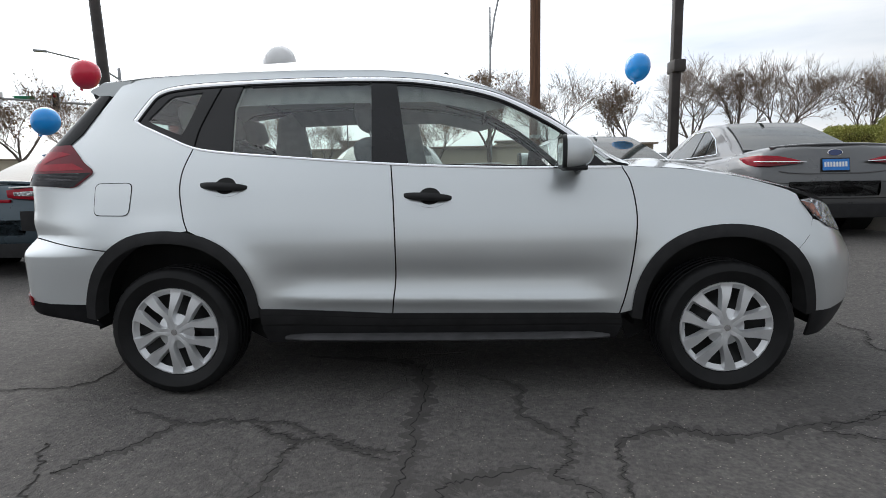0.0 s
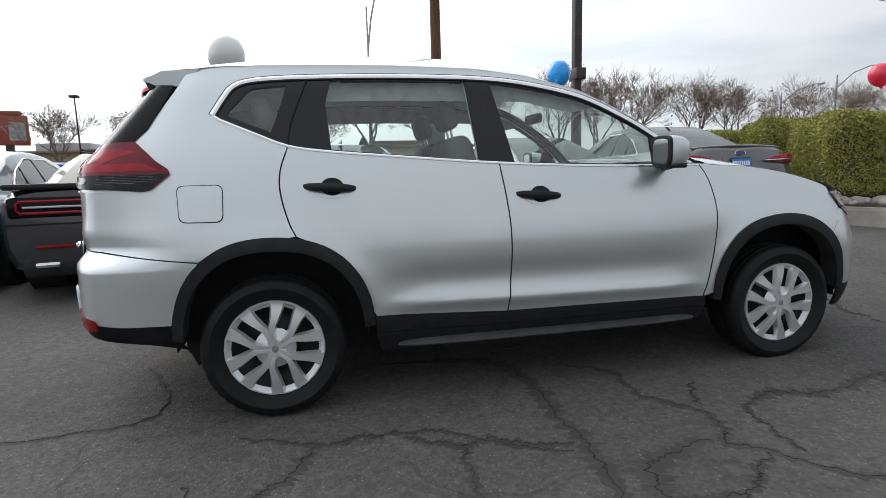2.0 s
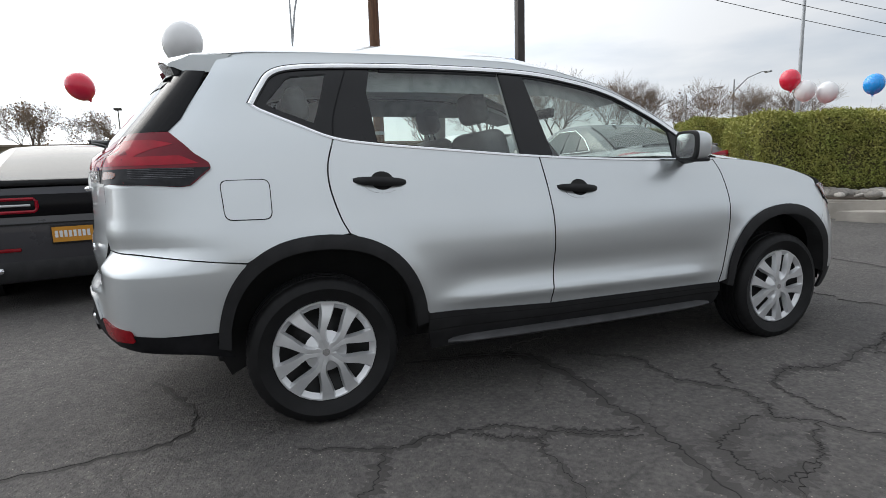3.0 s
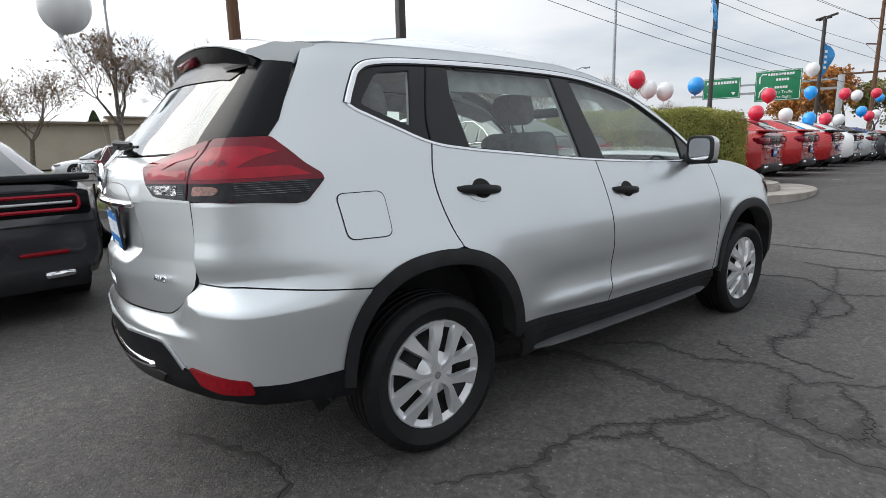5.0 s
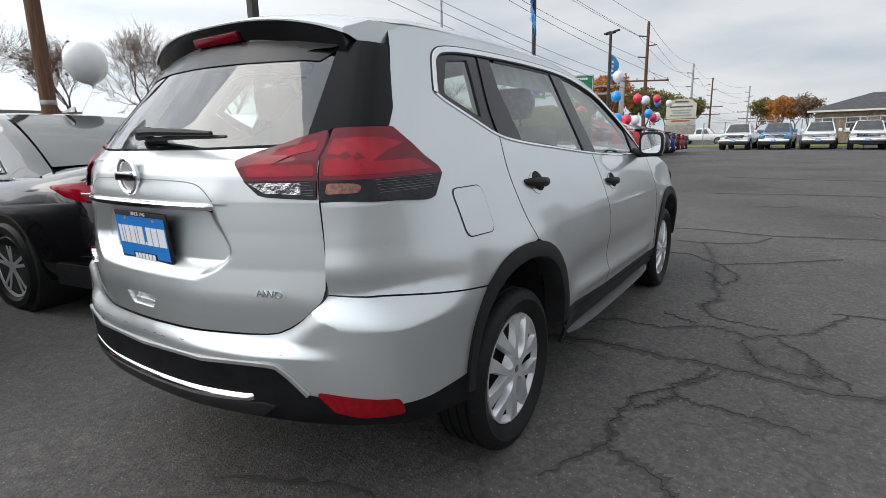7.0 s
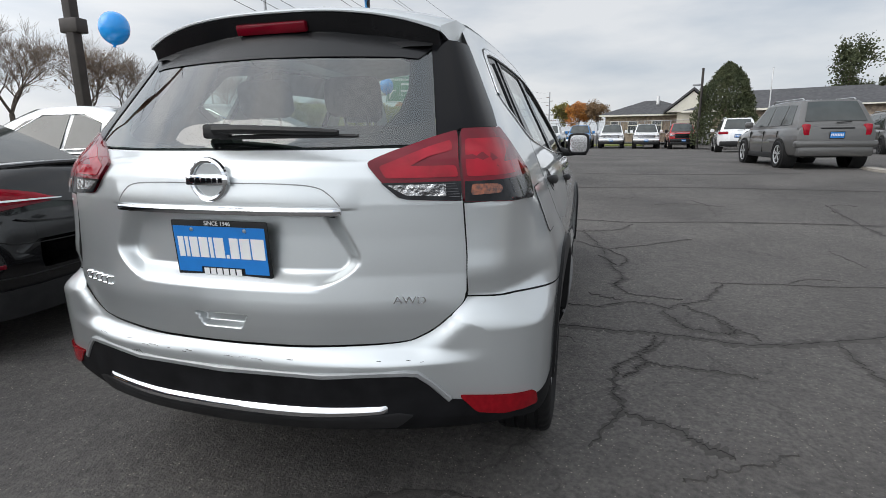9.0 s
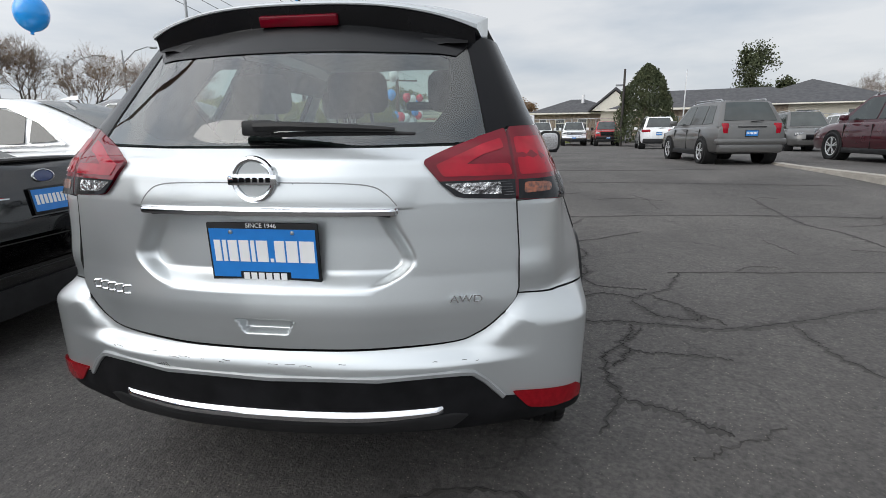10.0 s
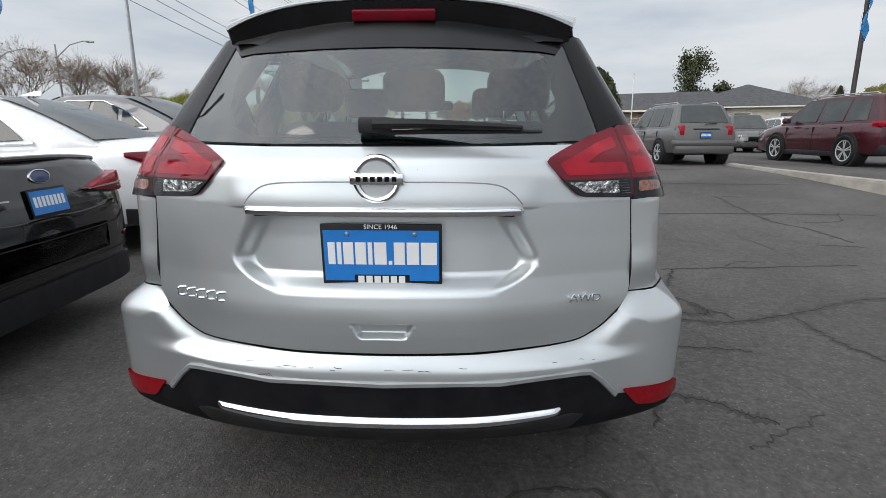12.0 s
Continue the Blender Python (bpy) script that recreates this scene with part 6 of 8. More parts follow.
def wagon(name, label, m, paint, dims, rim="silver", lamps="tall", front_view=False, plate=True, group="", rails=True):
    """A two-box car: hatchback, wagon or large estate, by its length, width and height."""
    L, w, H, belt, r = dims
    car = thing(name, label, "car", m, group)
    P = PAINTS[paint]
    k = L / 4.4
    stations = [(0.0, w * 0.80, 0.44, belt - 0.10, belt - 0.04), (0.03, w * 0.90, 0.36, belt - 0.04, belt), (0.14, w * 0.965, 0.29, belt - 0.01, belt + 0.02), (0.8 * k, w, 0.24, belt - 0.01, belt + 0.02), (2.0 * k, w, 0.22, belt - 0.03, belt), (3.1 * k, w, 0.22, belt - 0.05, belt + 0.03), (3.7 * k, w * 0.985, 0.23, belt - 0.12, belt - 0.02), (4.15 * k, w * 0.93, 0.26, belt - 0.22, belt - 0.13), (4.35 * k, w * 0.80, 0.32, belt - 0.34, belt - 0.27), (4.4 * k, w * 0.62, 0.40, belt - 0.42, belt - 0.38)]
    part("body", loft(body_rows(stations)), P, car, paint.replace("_", " ") + " painted body")
    cab = Cabin(0.08, 0.50, 2.45 * k, 3.25 * k, belt - 0.02, H, w * 0.90, w * 0.68)
    part("cabin", cab.shell(), P, car, paint.replace("_", " ") + " painted roof and pillars")
    part("rear_window", cab.end_pane(True, 0.16, 0.86, 0.88, 0.86), GLASS_DARK, car, "rear window")
    part("windscreen", cab.end_pane(False, 0.08, 0.94), GLASS_DARK, car, "windscreen")
    zb, zt = belt + 0.03, H - 0.085
    for s in (-1, 1):
        part("side_window", cab.side_pane([(0.50, zb + 0.02), (1.05 * k, zb), (1.02 * k, zt), (0.62, zt - 0.02)], s), GLASS_DARK, car)
        part("side_window", cab.side_pane([(1.12 * k, zb), (1.90 * k, zb - 0.005), (1.86 * k, zt + 0.01), (1.09 * k, zt)], s), GLASS_DARK, car)
        part("side_window", cab.side_pane([(1.97 * k, zb - 0.005), (2.98 * k, zb - 0.01), (2.52 * k, zt - 0.06), (2.38 * k, zt), (1.93 * k, zt + 0.01)], s), GLASS_DARK, car)
        part("door_mirror", box(bmesh.new(), 2.75 * k, 2.75 * k + 0.15, s * (w + 0.08) - 0.10, s * (w + 0.08) + 0.10, belt, belt + 0.15, 0.04), P, car)
        for x in (1.25 * k, 2.15 * k):
            part("door_handle", tube(bmesh.new(), [(x - 0.10, s * (w - 0.03), belt - 0.14), (x, s * (w + 0.01), belt - 0.135), (x + 0.10, s * (w - 0.03), belt - 0.13)], 0.013, 6), P, car)
        for x in (1.02 * k, 1.92 * k, 2.9 * k):
            part("door_gap", one_box(x - 0.004, x + 0.004, s * (w - 0.03), s * (w + 0.003), 0.34, belt - 0.10), DARK, car)
        part("sill_trim", box(bmesh.new(), 0.9 * k, 3.1 * k, s * (w - 0.03) - 0.03, s * (w - 0.03) + 0.03, 0.22, 0.36, 0.02), BLACK_PL if rails else P, car, "lower sill trim")
        if rails:
            part("roof_rail", tube(bmesh.new(), [(0.55, s * w * 0.60, H + 0.0), (0.65, s * w * 0.61, H + 0.045), (2.3 * k, s * w * 0.61, H + 0.055), (2.42 * k, s * w * 0.60, H + 0.01)], 0.016, 6), SATIN, car, "roof rail")
    add_wheels(car, r, 0.22, w - 0.004, (0.82 * k, 0.82 * k + 2.62 * (0.96 * k if k < 1.1 else 1.0) * (1.0 if k < 1.1 else 1.08)), rim, 10)
    if lamps == "tall":
        lamp_block(car, "tail_lamp", RED_LENS, -0.004, 0.24, w * 0.62, w * 0.79, belt - 0.22, belt + 0.05, "red tail lamp", 0.03)
        part("bumper_step", box(bmesh.new(), -0.06, 0.40, -w * 0.95, w * 0.95, 0.50, 0.66, 0.05), P, car, "grey bumper step")
        part("plate_bar", box(bmesh.new(), -0.012, 0.10, -0.34, 0.34, belt - 0.06, belt - 0.03, 0.01), BLACK_PL, car, "black bar above the plate")
    else:
        lamp_block(car, "tail_lamp", RED_LENS, -0.010, 0.26, w * 0.48, w * 0.96, belt - 0.12, belt + 0.02, "red tail lamp", 0.03)
    part("lower_bumper", box(bmesh.new(), -0.03, 0.45, -w * 0.88, w * 0.88, 0.30, 0.56, 0.06), BLACK_PL if lamps == "wide" else P, car, "lower bumper")
    part("wiper", tube(bmesh.new(), [(0.08, 0, belt + 0.08), (0.10, -0.30, belt + 0.10)], 0.012, 6), BLACK_PL, car)
    lamp_block(car, "headlight", CLEAR_LENS, 4.02 * k, 4.30 * k, w * 0.50, w * 0.86, belt - 0.34, belt - 0.20, "clear headlight", 0.03)
    part("grille", box(bmesh.new(), 4.2 * k, 4.42 * k, -w * 0.46, w * 0.46, belt - 0.46, belt - 0.28, 0.02), BLACK_GL, car, "black grille")
    if plate:
        dealer_plate(car, -0.034 + 0.02, belt - 0.20, -4)
    return car


def pickup(name, label, m, paint, group=""):
    """A tall pickup with a chrome front; its origin is at the middle of the front bumper, x pointing back."""
    car = thing(name, label, "pickup truck", m, group)
    P = PAINTS[paint]
    rows = []
    for x, w, zb, zs, zd in [(0.10, 0.80, 0.62, 1.02, 1.10), (0.16, 0.93, 0.56, 1.12, 1.20), (0.4, 1.0, 0.50, 1.16, 1.25), (1.2, 1.01, 0.46, 1.18, 1.27), (1.9, 1.01, 0.44, 1.20, 1.24), (3.6, 1.01, 0.44, 1.20, 1.24), (3.75, 1.01, 0.46, 1.20, 1.22), (5.75, 1.0, 0.50, 1.22, 1.24), (5.8, 0.96, 0.56, 1.18, 1.2)]:
        rows.append(body_rows([(x, w, zb, zs, zd)])[0])
    part("body", loft(rows), P, car, paint.replace("_", " ") + " painted body")
    cab = Cabin(1.45, 2.15, 3.45, 3.75, 1.20, 1.92, 0.92, 0.70)
    part("cabin", cab.shell(), P, car, paint.replace("_", " ") + " painted cab")
    part("windscreen", cab.end_pane(True, 0.08, 0.93, 0.95, 0.93), GLASS_DARK, car, "windscreen")
    for s in (-1, 1):
        part("side_window", cab.side_pane([(1.95, 1.28), (2.75, 1.27), (2.75, 1.82), (2.35, 1.82)], s), GLASS_DARK, car)
        part("side_window", cab.side_pane([(2.85, 1.27), (3.5, 1.27), (3.45, 1.80), (2.85, 1.82)], s), GLASS_DARK, car)
        part("door_mirror", box(bmesh.new(), 1.85, 2.0, s * 1.14 - 0.11, s * 1.14 + 0.11, 1.22, 1.46, 0.04), P if paint != "red" else BLACK_PL, car)
        part("headlight", box(bmesh.new(), 0.08, 0.35, *sorted((s * 0.62, s * 0.95)), 0.94, 1.09, 0.03), CLEAR_LENS, car, "headlight")
        part("fog_lamp", box(bmesh.new(), -0.01, 0.08, *sorted((s * 0.62, s * 0.78)), 0.56, 0.66, 0.02), CLEAR_LENS, car)
    part("grille", box(bmesh.new(), 0.05, 0.3, -0.60, 0.60, 0.82, 1.10, 0.05), BLACK_GL, car, "black grille")
    bars = CHROME if paint != "red" else BLACK_PL
    for z in (0.885, 0.96, 1.035):
        part("grille_bar", box(bmesh.new(), 0.03, 0.10, -0.57, 0.57, z - 0.014, z + 0.014, 0.008), bars, car, "grille bar")
    part("grille_surround", tube(bmesh.new(), [(0.05, y, z) for y, z in ((-0.60, 0.82), (0.60, 0.82), (0.63, 1.10), (-0.63, 1.10), (-0.60, 0.82))], 0.022, 6), bars, car, "grille surround")
    part("front_bumper", box(bmesh.new(), -0.04, 0.25, -0.97, 0.97, 0.55, 0.76, 0.05), bars, car, "front bumper")
    part("lower_valance", box(bmesh.new(), 0.0, 0.3, -0.90, 0.90, 0.36, 0.54, 0.03), BLACK_PL, car)
    dealer_plate(car, -0.045, 0.64, 0)
    add_wheels(car, 0.40, 0.26, 1.0, (0.95, 4.6), "silver", 10)
    return car


HEAD = 101
# the row beside and ahead of the silver crossover
sedan("sedan", "glossy black sedan with a blue dealer plate, parked beside the crossover", at_place(0.61, 2.13, HEAD - 6), "black", "hybrid", "silver", group="parked cars in the near row")
sedan("sedan", "white fastback sedan with wide dark red tail lamps", at_place(3.50, 2.65, HEAD - 6), "white", "fastback", "silver", plate=False, group="parked cars in the near row")
sedan("sedan", "grey sedan with a blue dealer plate beside the hedge", at_place(5.70, 2.87, HEAD - 14), "grey", "hybrid", "silver", group="parked cars in the near row")
muscle("coupe", "matt charcoal muscle coupe with an orange dealer plate", at_place(-1.67, 2.20, HEAD), "charcoal", "coupe", "dark", "parked cars in the near row", ORANGE_PR)
sedan("hatchback", "steel blue hatchback with black alloy wheels", at_place(-3.92, 2.30, HEAD - 8), "steel_blue", "hatch", "dark", plate=False, group="parked cars in the near row")
# cars farther along the row, past the hedge
for k, (paint, style) in enumerate((("red", "four"), ("red", "four"), ("red", "coupe"), ("white", "coupe"), ("silver", "four"), ("charcoal", "coupe"), ("blue", "four"), ("maroon", "four"), ("red", "four"), ("charcoal", "four"))):
    x = 10.75 + 2.75 * k
    muscle("coupe" if style == "coupe" else "sedan", paint + " muscle car with a blue dealer plate, in a long row", at_place(x, 2.0 + 0.09 * (x - 10.75), HEAD - 3), paint, style, group="row of muscle cars")
wagon("van", "white van parked behind the row of muscle cars", at_place(34, 10.5, 190), "white", (5.2, 0.98, 2.1, 1.15, 0.36), "silver", "tall", plate=False, rails=False)
# trucks facing the lot
for az, paint, d in ((4.6, "white", 46), (1.4, "bright_blue", 46), (-1.9, "white", 46), (-5.3, "white", 45), (-8.7, "red", 44)):
    a = radians(az - 0.2)
    x, y = -2.0 + d * math.cos(a), -1.1 + d * math.sin(a)
    pickup("pickup_truck", paint.replace("_", " ") + " pickup truck with a broad grille, nose to the lot", at_place(x, y, -4), paint, "row of pickup trucks")
wagon("compact_suv", "white compact SUV with red tail lamps", at_place(27.2, -8.1, -8), "white", (4.45, 0.90, 1.66, 1.0, 0.35), "silver", "wide")
wagon("wagon", "grey compact wagon with red tail lamps and roof rails", at_place(11.95, -6.42, 3), "pewter", (4.35, 0.88, 1.58, 0.98, 0.325), "silver", "tall")
wagon("large_suv", "maroon large SUV with bright alloy wheels beyond the kerb", at_place(10.7, -10.7, 2), "maroon", (5.1, 0.96, 1.74, 1.08, 0.385), "silver", "wide")
wagon("crossover", "silver grey crossover facing the lot beside the maroon SUV", at_place(25.5, -13.4, 170), "pewter", (4.6, 0.92, 1.68, 1.02, 0.355), "dark", "wide")
wagon("crossover", "pale parked crossover behind the maroon SUV", at_place(27.5, -16.8, 170), "white", (4.6, 0.92, 1.66, 1.02, 0.355), "silver", "wide")

# ---------------------------------------------------------------- cracks in the asphalt
def crack(points, width, seed, mat=None, up=0.0):
    """A wandering filled crack lying on the asphalt."""
    rng = random.Random(seed)
    line = smooth_line(points, 16)
    n = len(line)
    bm = bmesh.new()
    prev = None
    off = 0.0
    for i, (x, y) in enumerate(line):
        a, b = line[max(i - 1, 0)], line[min(i + 1, n - 1)]
        d = np.array(b) - np.array(a)
        d = d / (np.linalg.norm(d) + 1e-9)
        nx, ny = -d[1], d[0]
        off = off * 0.6 + rng.uniform(-1, 1) * 0.015
        w = width * rng.uniform(0.3, 1.5) * min(1, 0.3 + 6 * i / n, 0.3 + 6 * (n - 1 - i) / n)
        cur = [bm.verts.new((x + nx * (off + s * w / 2), y + ny * (off + s * w / 2), ground_z(x, y) + h + up)) for s, h in ((-1, 0.001), (0, 0.0045), (1, 0.001))]
        if prev:
            for k in (0, 1):
                bm.faces.new((prev[k], prev[k + 1], cur[k + 1], cur[k]))
        prev = cur
    bmesh.ops.recalc_face_normals(bm, faces=bm.faces)
    return part("crack", bm, mat or SEALANT, None)


ground_ob = bpy.data.objects["ground"]
CRACK_BAND = material("old_smooth_crack_filler", (0.042, 0.038, 0.036), 0.85, alt=(0.064, 0.059, 0.056), scale=9, bump=0.25, bscale=70)
MAIN_CRACKS = [
    ([(0.5, -0.3), (1.12, -0.44), (1.24, -0.79), (1.21, -1.12), (1.24, -1.44), (1.20, -1.69), (1.17, -2.02), (1.34, -2.48), (1.68, -3.26), (1.75, -4.6)], 0.050),
    ([(0.53, -1.20), (0.63, -1.27), (0.74, -1.33), (0.88, -1.32), (1.01, -1.38), (1.19, -1.42)], 0.030),
    ([(0.75, -1.33), (0.73, -1.46), (0.71, -1.65), (0.68, -1.87)], 0.020),
    ([(-0.15, -1.02), (0.17, -1.18), (0.38, -1.16), (0.59, -1.17), (0.71, -1.20), (0.90, -1.36), (1.15, -1.50)], 0.022),
    ([(0.17, -1.19), (0.06, -1.38), (-0.02, -1.47), (-0.09, -1.59)], 0.040),
    ([(1.40, -0.55), (1.71, -0.77), (1.70, -1.07), (1.86, -1.31), (1.83, -1.49), (1.77, -1.58), (1.88, -1.70), (2.07, -1.90), (2.30, -2.02), (2.53, -2.11)], 0.026),
    ([(1.72, -1.54), (1.46, -1.61), (1.37, -1.66), (1.33, -1.78), (1.32, -1.87), (1.39, -1.92), (1.59, -1.89)], 0.055),
    ([(2.04, -1.03), (1.95, -1.14), (1.89, -1.26)], 0.012), ([(1.88, -1.70), (1.72, -1.80), (1.61, -1.89), (1.41, -1.96), (1.24, -2.05)], 0.022),
]
FAR_CRACKS = [
    ([(4.40, -0.96), (4.00, -1.08), (3.60, -1.17), (3.25, -1.20), (2.88, -1.25), (2.52, -1.32), (2.38, -1.27), (2.26, -1.26), (2.02, -1.37)], 0.042),
    ([(3.60, -1.17), (3.44, -1.28), (3.21, -1.39), (3.04, -1.37), (2.89, -1.29)], 0.026), ([(3.75, -0.55), (3.86, -0.85), (3.71, -1.04), (3.60, -1.17)], 0.020),
    ([(4.41, -0.70), (4.42, -1.08), (4.55, -1.37), (4.86, -1.55)], 0.026), ([(3.55, -1.21), (3.67, -1.40), (3.86, -1.70), (4.20, -2.15)], 0.020),
    ([(5.05, 0.4), (5.01, -0.28), (5.07, -0.95), (5.00, -1.6), (5.19, -2.86), (5.22, -4.29), (5.12, -5.8)], 0.034), ([(6.60, -4.30), (4.88, -4.20), (4.29, -4.40), (3.60, -4.48)], 0.034),
    ([(1.34, -2.48), (1.02, -2.46), (0.82, -2.47), (0.50, -2.57)], 0.032), ([(2.03, -1.39), (2.02, -1.55), (2.00, -1.72)], 0.012), ([(2.92, -1.28), (3.11, -1.21), (3.27, -1.12)], 0.020),
    ([(3.91, 0.13), (3.94, -0.08), (3.82, -0.30), (3.81, -0.50)], 0.022), ([(-1.6, -0.9), (-0.96, -0.78), (-0.62, -0.75), (-0.60, -0.45), (-0.80, 0.0)], 0.020),
    ([(2.52, -2.01), (2.60, -2.9), (2.69, -3.88)], 0.016), ([(7.9, -0.6), (8.1, -3.0), (7.8, -6.4)], 0.040), ([(10.5, -0.4), (10.2, -2.6), (10.6, -5.4)], 0.045),
]
CRACKS = MAIN_CRACKS + FAR_CRACKS
for k, (pts, wd) in enumerate(CRACKS):
    c = crack(pts, wd * 2.0, k, CRACK_BAND)
    c.parent = ground_ob
    c = crack(pts, wd * 0.24, k, None, 0.002)
    c.parent = ground_ob

rng = random.Random(77)
for k in range(14):
    x, y = rng.uniform(-3.5, 9.0), rng.uniform(-6.5, -0.9)
    a = rng.uniform(0, 6.28)
    pts = [(x, y)]
    for _ in range(rng.randint(2, 5)):
        a += rng.gauss(0, 0.38)
        x, y = x + math.cos(a) * rng.uniform(0.12, 0.35), y + math.sin(a) * rng.uniform(0.12, 0.35)
        pts.append((x, y))
    c = crack(pts, rng.uniform(0.008, 0.016), 100 + k, CRACK_BAND, 0.001)
    c.parent = ground_ob

# parking lines
LINE = material("worn_white_line", (0.30, 0.29, 0.27), 0.8, alt=(0.10, 0.10, 0.095), scale=7)
for k in range(9):
    x = 12.2 + 2.75 * k
    bm = bmesh.new()
    vs = [bm.verts.new((px, py, ground_z(px, py) + 0.004)) for px, py in ((x, 1.2), (x + 0.1, 1.2), (x - 0.55 + 0.1, 6.2), (x - 0.55, 6.2))]
    bm.faces.new(vs)
    part("parking_line", bm, LINE, ground_ob, "worn white parking line")

# ---------------------------------------------------------------- verge, street and islands
def slab(name, poly, z0, z1, mat, label, category, kind="structure", bevel=0.02):
    bm = prism(bmesh.new(), poly, z1 - z0, Matrix.Translation((0, 0, z0)))
    bmesh.ops.recalc_face_normals(bm, faces=bm.faces)
    if bevel:
        bmesh.ops.bevel(bm, geom=[e for e in bm.edges if all(abs(v.co.z - z1) < 1e-4 for v in e.verts)], offset=bevel, segments=2, affect="EDGES")
    return top(part(name, bm, mat), label, category, kind=kind)


slab("verge", [(-90, 9.0), (60, 9.0), (90, 12.0), (90, 17.0), (-90, 17.0)], -0.1, 0.30, GRASS, "green autumn grass verge along the street", "grass", bevel=0)
slab("kerb", [(-90, 8.75), (60, 8.75), (60, 9.02), (-90, 9.02)], -0.1, 0.32, CONCRETE, "weathered concrete kerb before the verge", "kerb")
slab("pavement", [(-90, 17.0), (90, 17.0), (90, 18.6), (-90, 18.6)], -0.1, 0.31, CONCRETE, "pale concrete pavement along the street", "pavement")
slab("verge", [(-120, 36), (120, 36), (120, 46), (-120, 46)], -0.1, 0.30, GRASS, "dry grass strip beyond the street", "grass", bevel=0)
slab("kerb", [(-120, 35.7), (120, 35.7), (120, 36.02), (-120, 36.02)], -0.1, 0.33, CONCRETE, "far concrete kerb of the street", "kerb")
slab("verge", [(52, -6), (53, 8.7), (60, 8.7), (60, -6)], -0.1, 0.16, GRASS, "grass strip at the end of the lot", "grass", bevel=0)

def grass_blades(x0, x1, y0, y1, z, count, seed):
    """Loose blades over the verge's near strip."""
    rng = random.Random(seed)
    verts, faces = [], []
    for _ in range(count):
        x, y, a, h = rng.uniform(x0, x1), y0 + (y1 - y0) * rng.random() ** 1.6, rng.uniform(0, 6.28), rng.uniform(0.05, 0.12)
        dx, dy, w = math.cos(a), math.sin(a), 0.006
        b = len(verts)
        verts += [(x - dy * w, y + dx * w, z - 0.01), (x + dy * w, y - dx * w, z - 0.01), (x + dx * h * 0.5, y + dy * h * 0.5, z + h)]
        faces.append((b, b + 1, b + 2))
    me = bpy.data.meshes.new("grass")
    me.from_pydata(verts, [], faces)
    me.materials.append(GRASS)
    top(part("grass", me, GRASS), "short green and dry grass blades on the verge", "grass", kind="stuff")


grass_blades(-14, 8, 9.05, 13.0, 0.30, 30000, 8)

MULCH = material("dark_island_soil", (0.09, 0.07, 0.055), 0.95, alt=(0.05, 0.04, 0.03), scale=8, bump=0.6, bscale=30)
ISLAND = smooth_line([(5.9, 8.7), (6.45, 5.0), (6.95, 2.4), (7.5, 1.40), (8.3, 1.05), (9.0, 1.25), (9.4, 1.95), (9.2, 4.5), (8.7, 8.7)], 4)
slab("island_kerb", ISLAND, 0.0, 0.54, CONCRETE, "rounded concrete kerb of the planted island", "kerb", bevel=0.03)
inner = [(7.75 + (x - 7.75) * 0.84, 4.7 + (y - 4.7) * 0.93) for x, y in ISLAND]
slab("island_bed", inner, 0.35, 0.57, MULCH, "dark soil bed of the island", "soil", bevel=0)
slab("gutter", smooth_line([(7.0, 1.6), (7.4, 0.95), (8.4, 0.62), (9.6, 0.85), (10.3, 1.5), (9.5, 1.9), (8.5, 1.25), (7.6, 1.5)], 4), 0.0, 0.415, CONCRETE, "flat concrete gutter round the island", "gutter", bevel=0.008)
RIGHT = smooth_line([(12.3, -7.1), (11.0, -6.95), (8.0, -7.05), (4.0, -7.4), (0.0, -8.2), (-4, -9.4)], 5)
slab("island_kerb", RIGHT + [(x, y - 0.32) for x, y in RIGHT[::-1]], 0.0, 0.46, CONCRETE, "long pale concrete kerb with joints", "kerb", bevel=0.03)
slab("island_top", [(x, y - 0.32) for x, y in RIGHT] + [(-4, -11.2), (4, -9.4), (12.3, -8.6)], 0.0, 0.44, ASPHALT, "asphalt surface behind the kerb", "pavement", bevel=0)

STONE = material("river_stone", (0.40, 0.37, 0.33), 0.75, alt=(0.22, 0.205, 0.19), scale=9, bump=0.15, bscale=50, each=0.35)
stones = thing("stone_border", "pale round river stones round the hedge", "stones")
rock_meshes = []
for k in range(6):
    bm = bmesh.new()
    bmesh.ops.create_icosphere(bm, subdivisions=2, radius=1.0)
    for v in bm.verts:
        v.co *= 1 + 0.16 * noise.noise(v.co * 1.3 + Vector((k * 7, 0, 0)))
    rock_meshes.append(mesh_of("stone", bm, STONE))
rng = random.Random(4)


def inside(poly, x, y):
    hit = False
    for (x0, y0), (x1, y1) in zip(poly, poly[1:] + poly[:1]):
        if (y0 > y) != (y1 > y) and x < (x1 - x0) * (y - y0) / (y1 - y0) + x0:
            hit = not hit
    return hit


count = 0
while count < 290:
    x, y = rng.uniform(6.2, 9.5), rng.uniform(0.9, 5.6)
    if not inside(inner, x, y) or (x > 9.0 and y > 3):
        continue
    s = rng.uniform(0.05, 0.12)
    part("stone", rock_meshes[count % 6], STONE, stones, m=Matrix.LocRotScale((x, y, 0.57 + s * 0.30), Euler((rng.uniform(-0.3, 0.3), rng.uniform(-0.3, 0.3), rng.uniform(0, 6.3))), (s * rng.uniform(1.0, 1.5), s, s * rng.uniform(0.55, 0.8))))
    count += 1

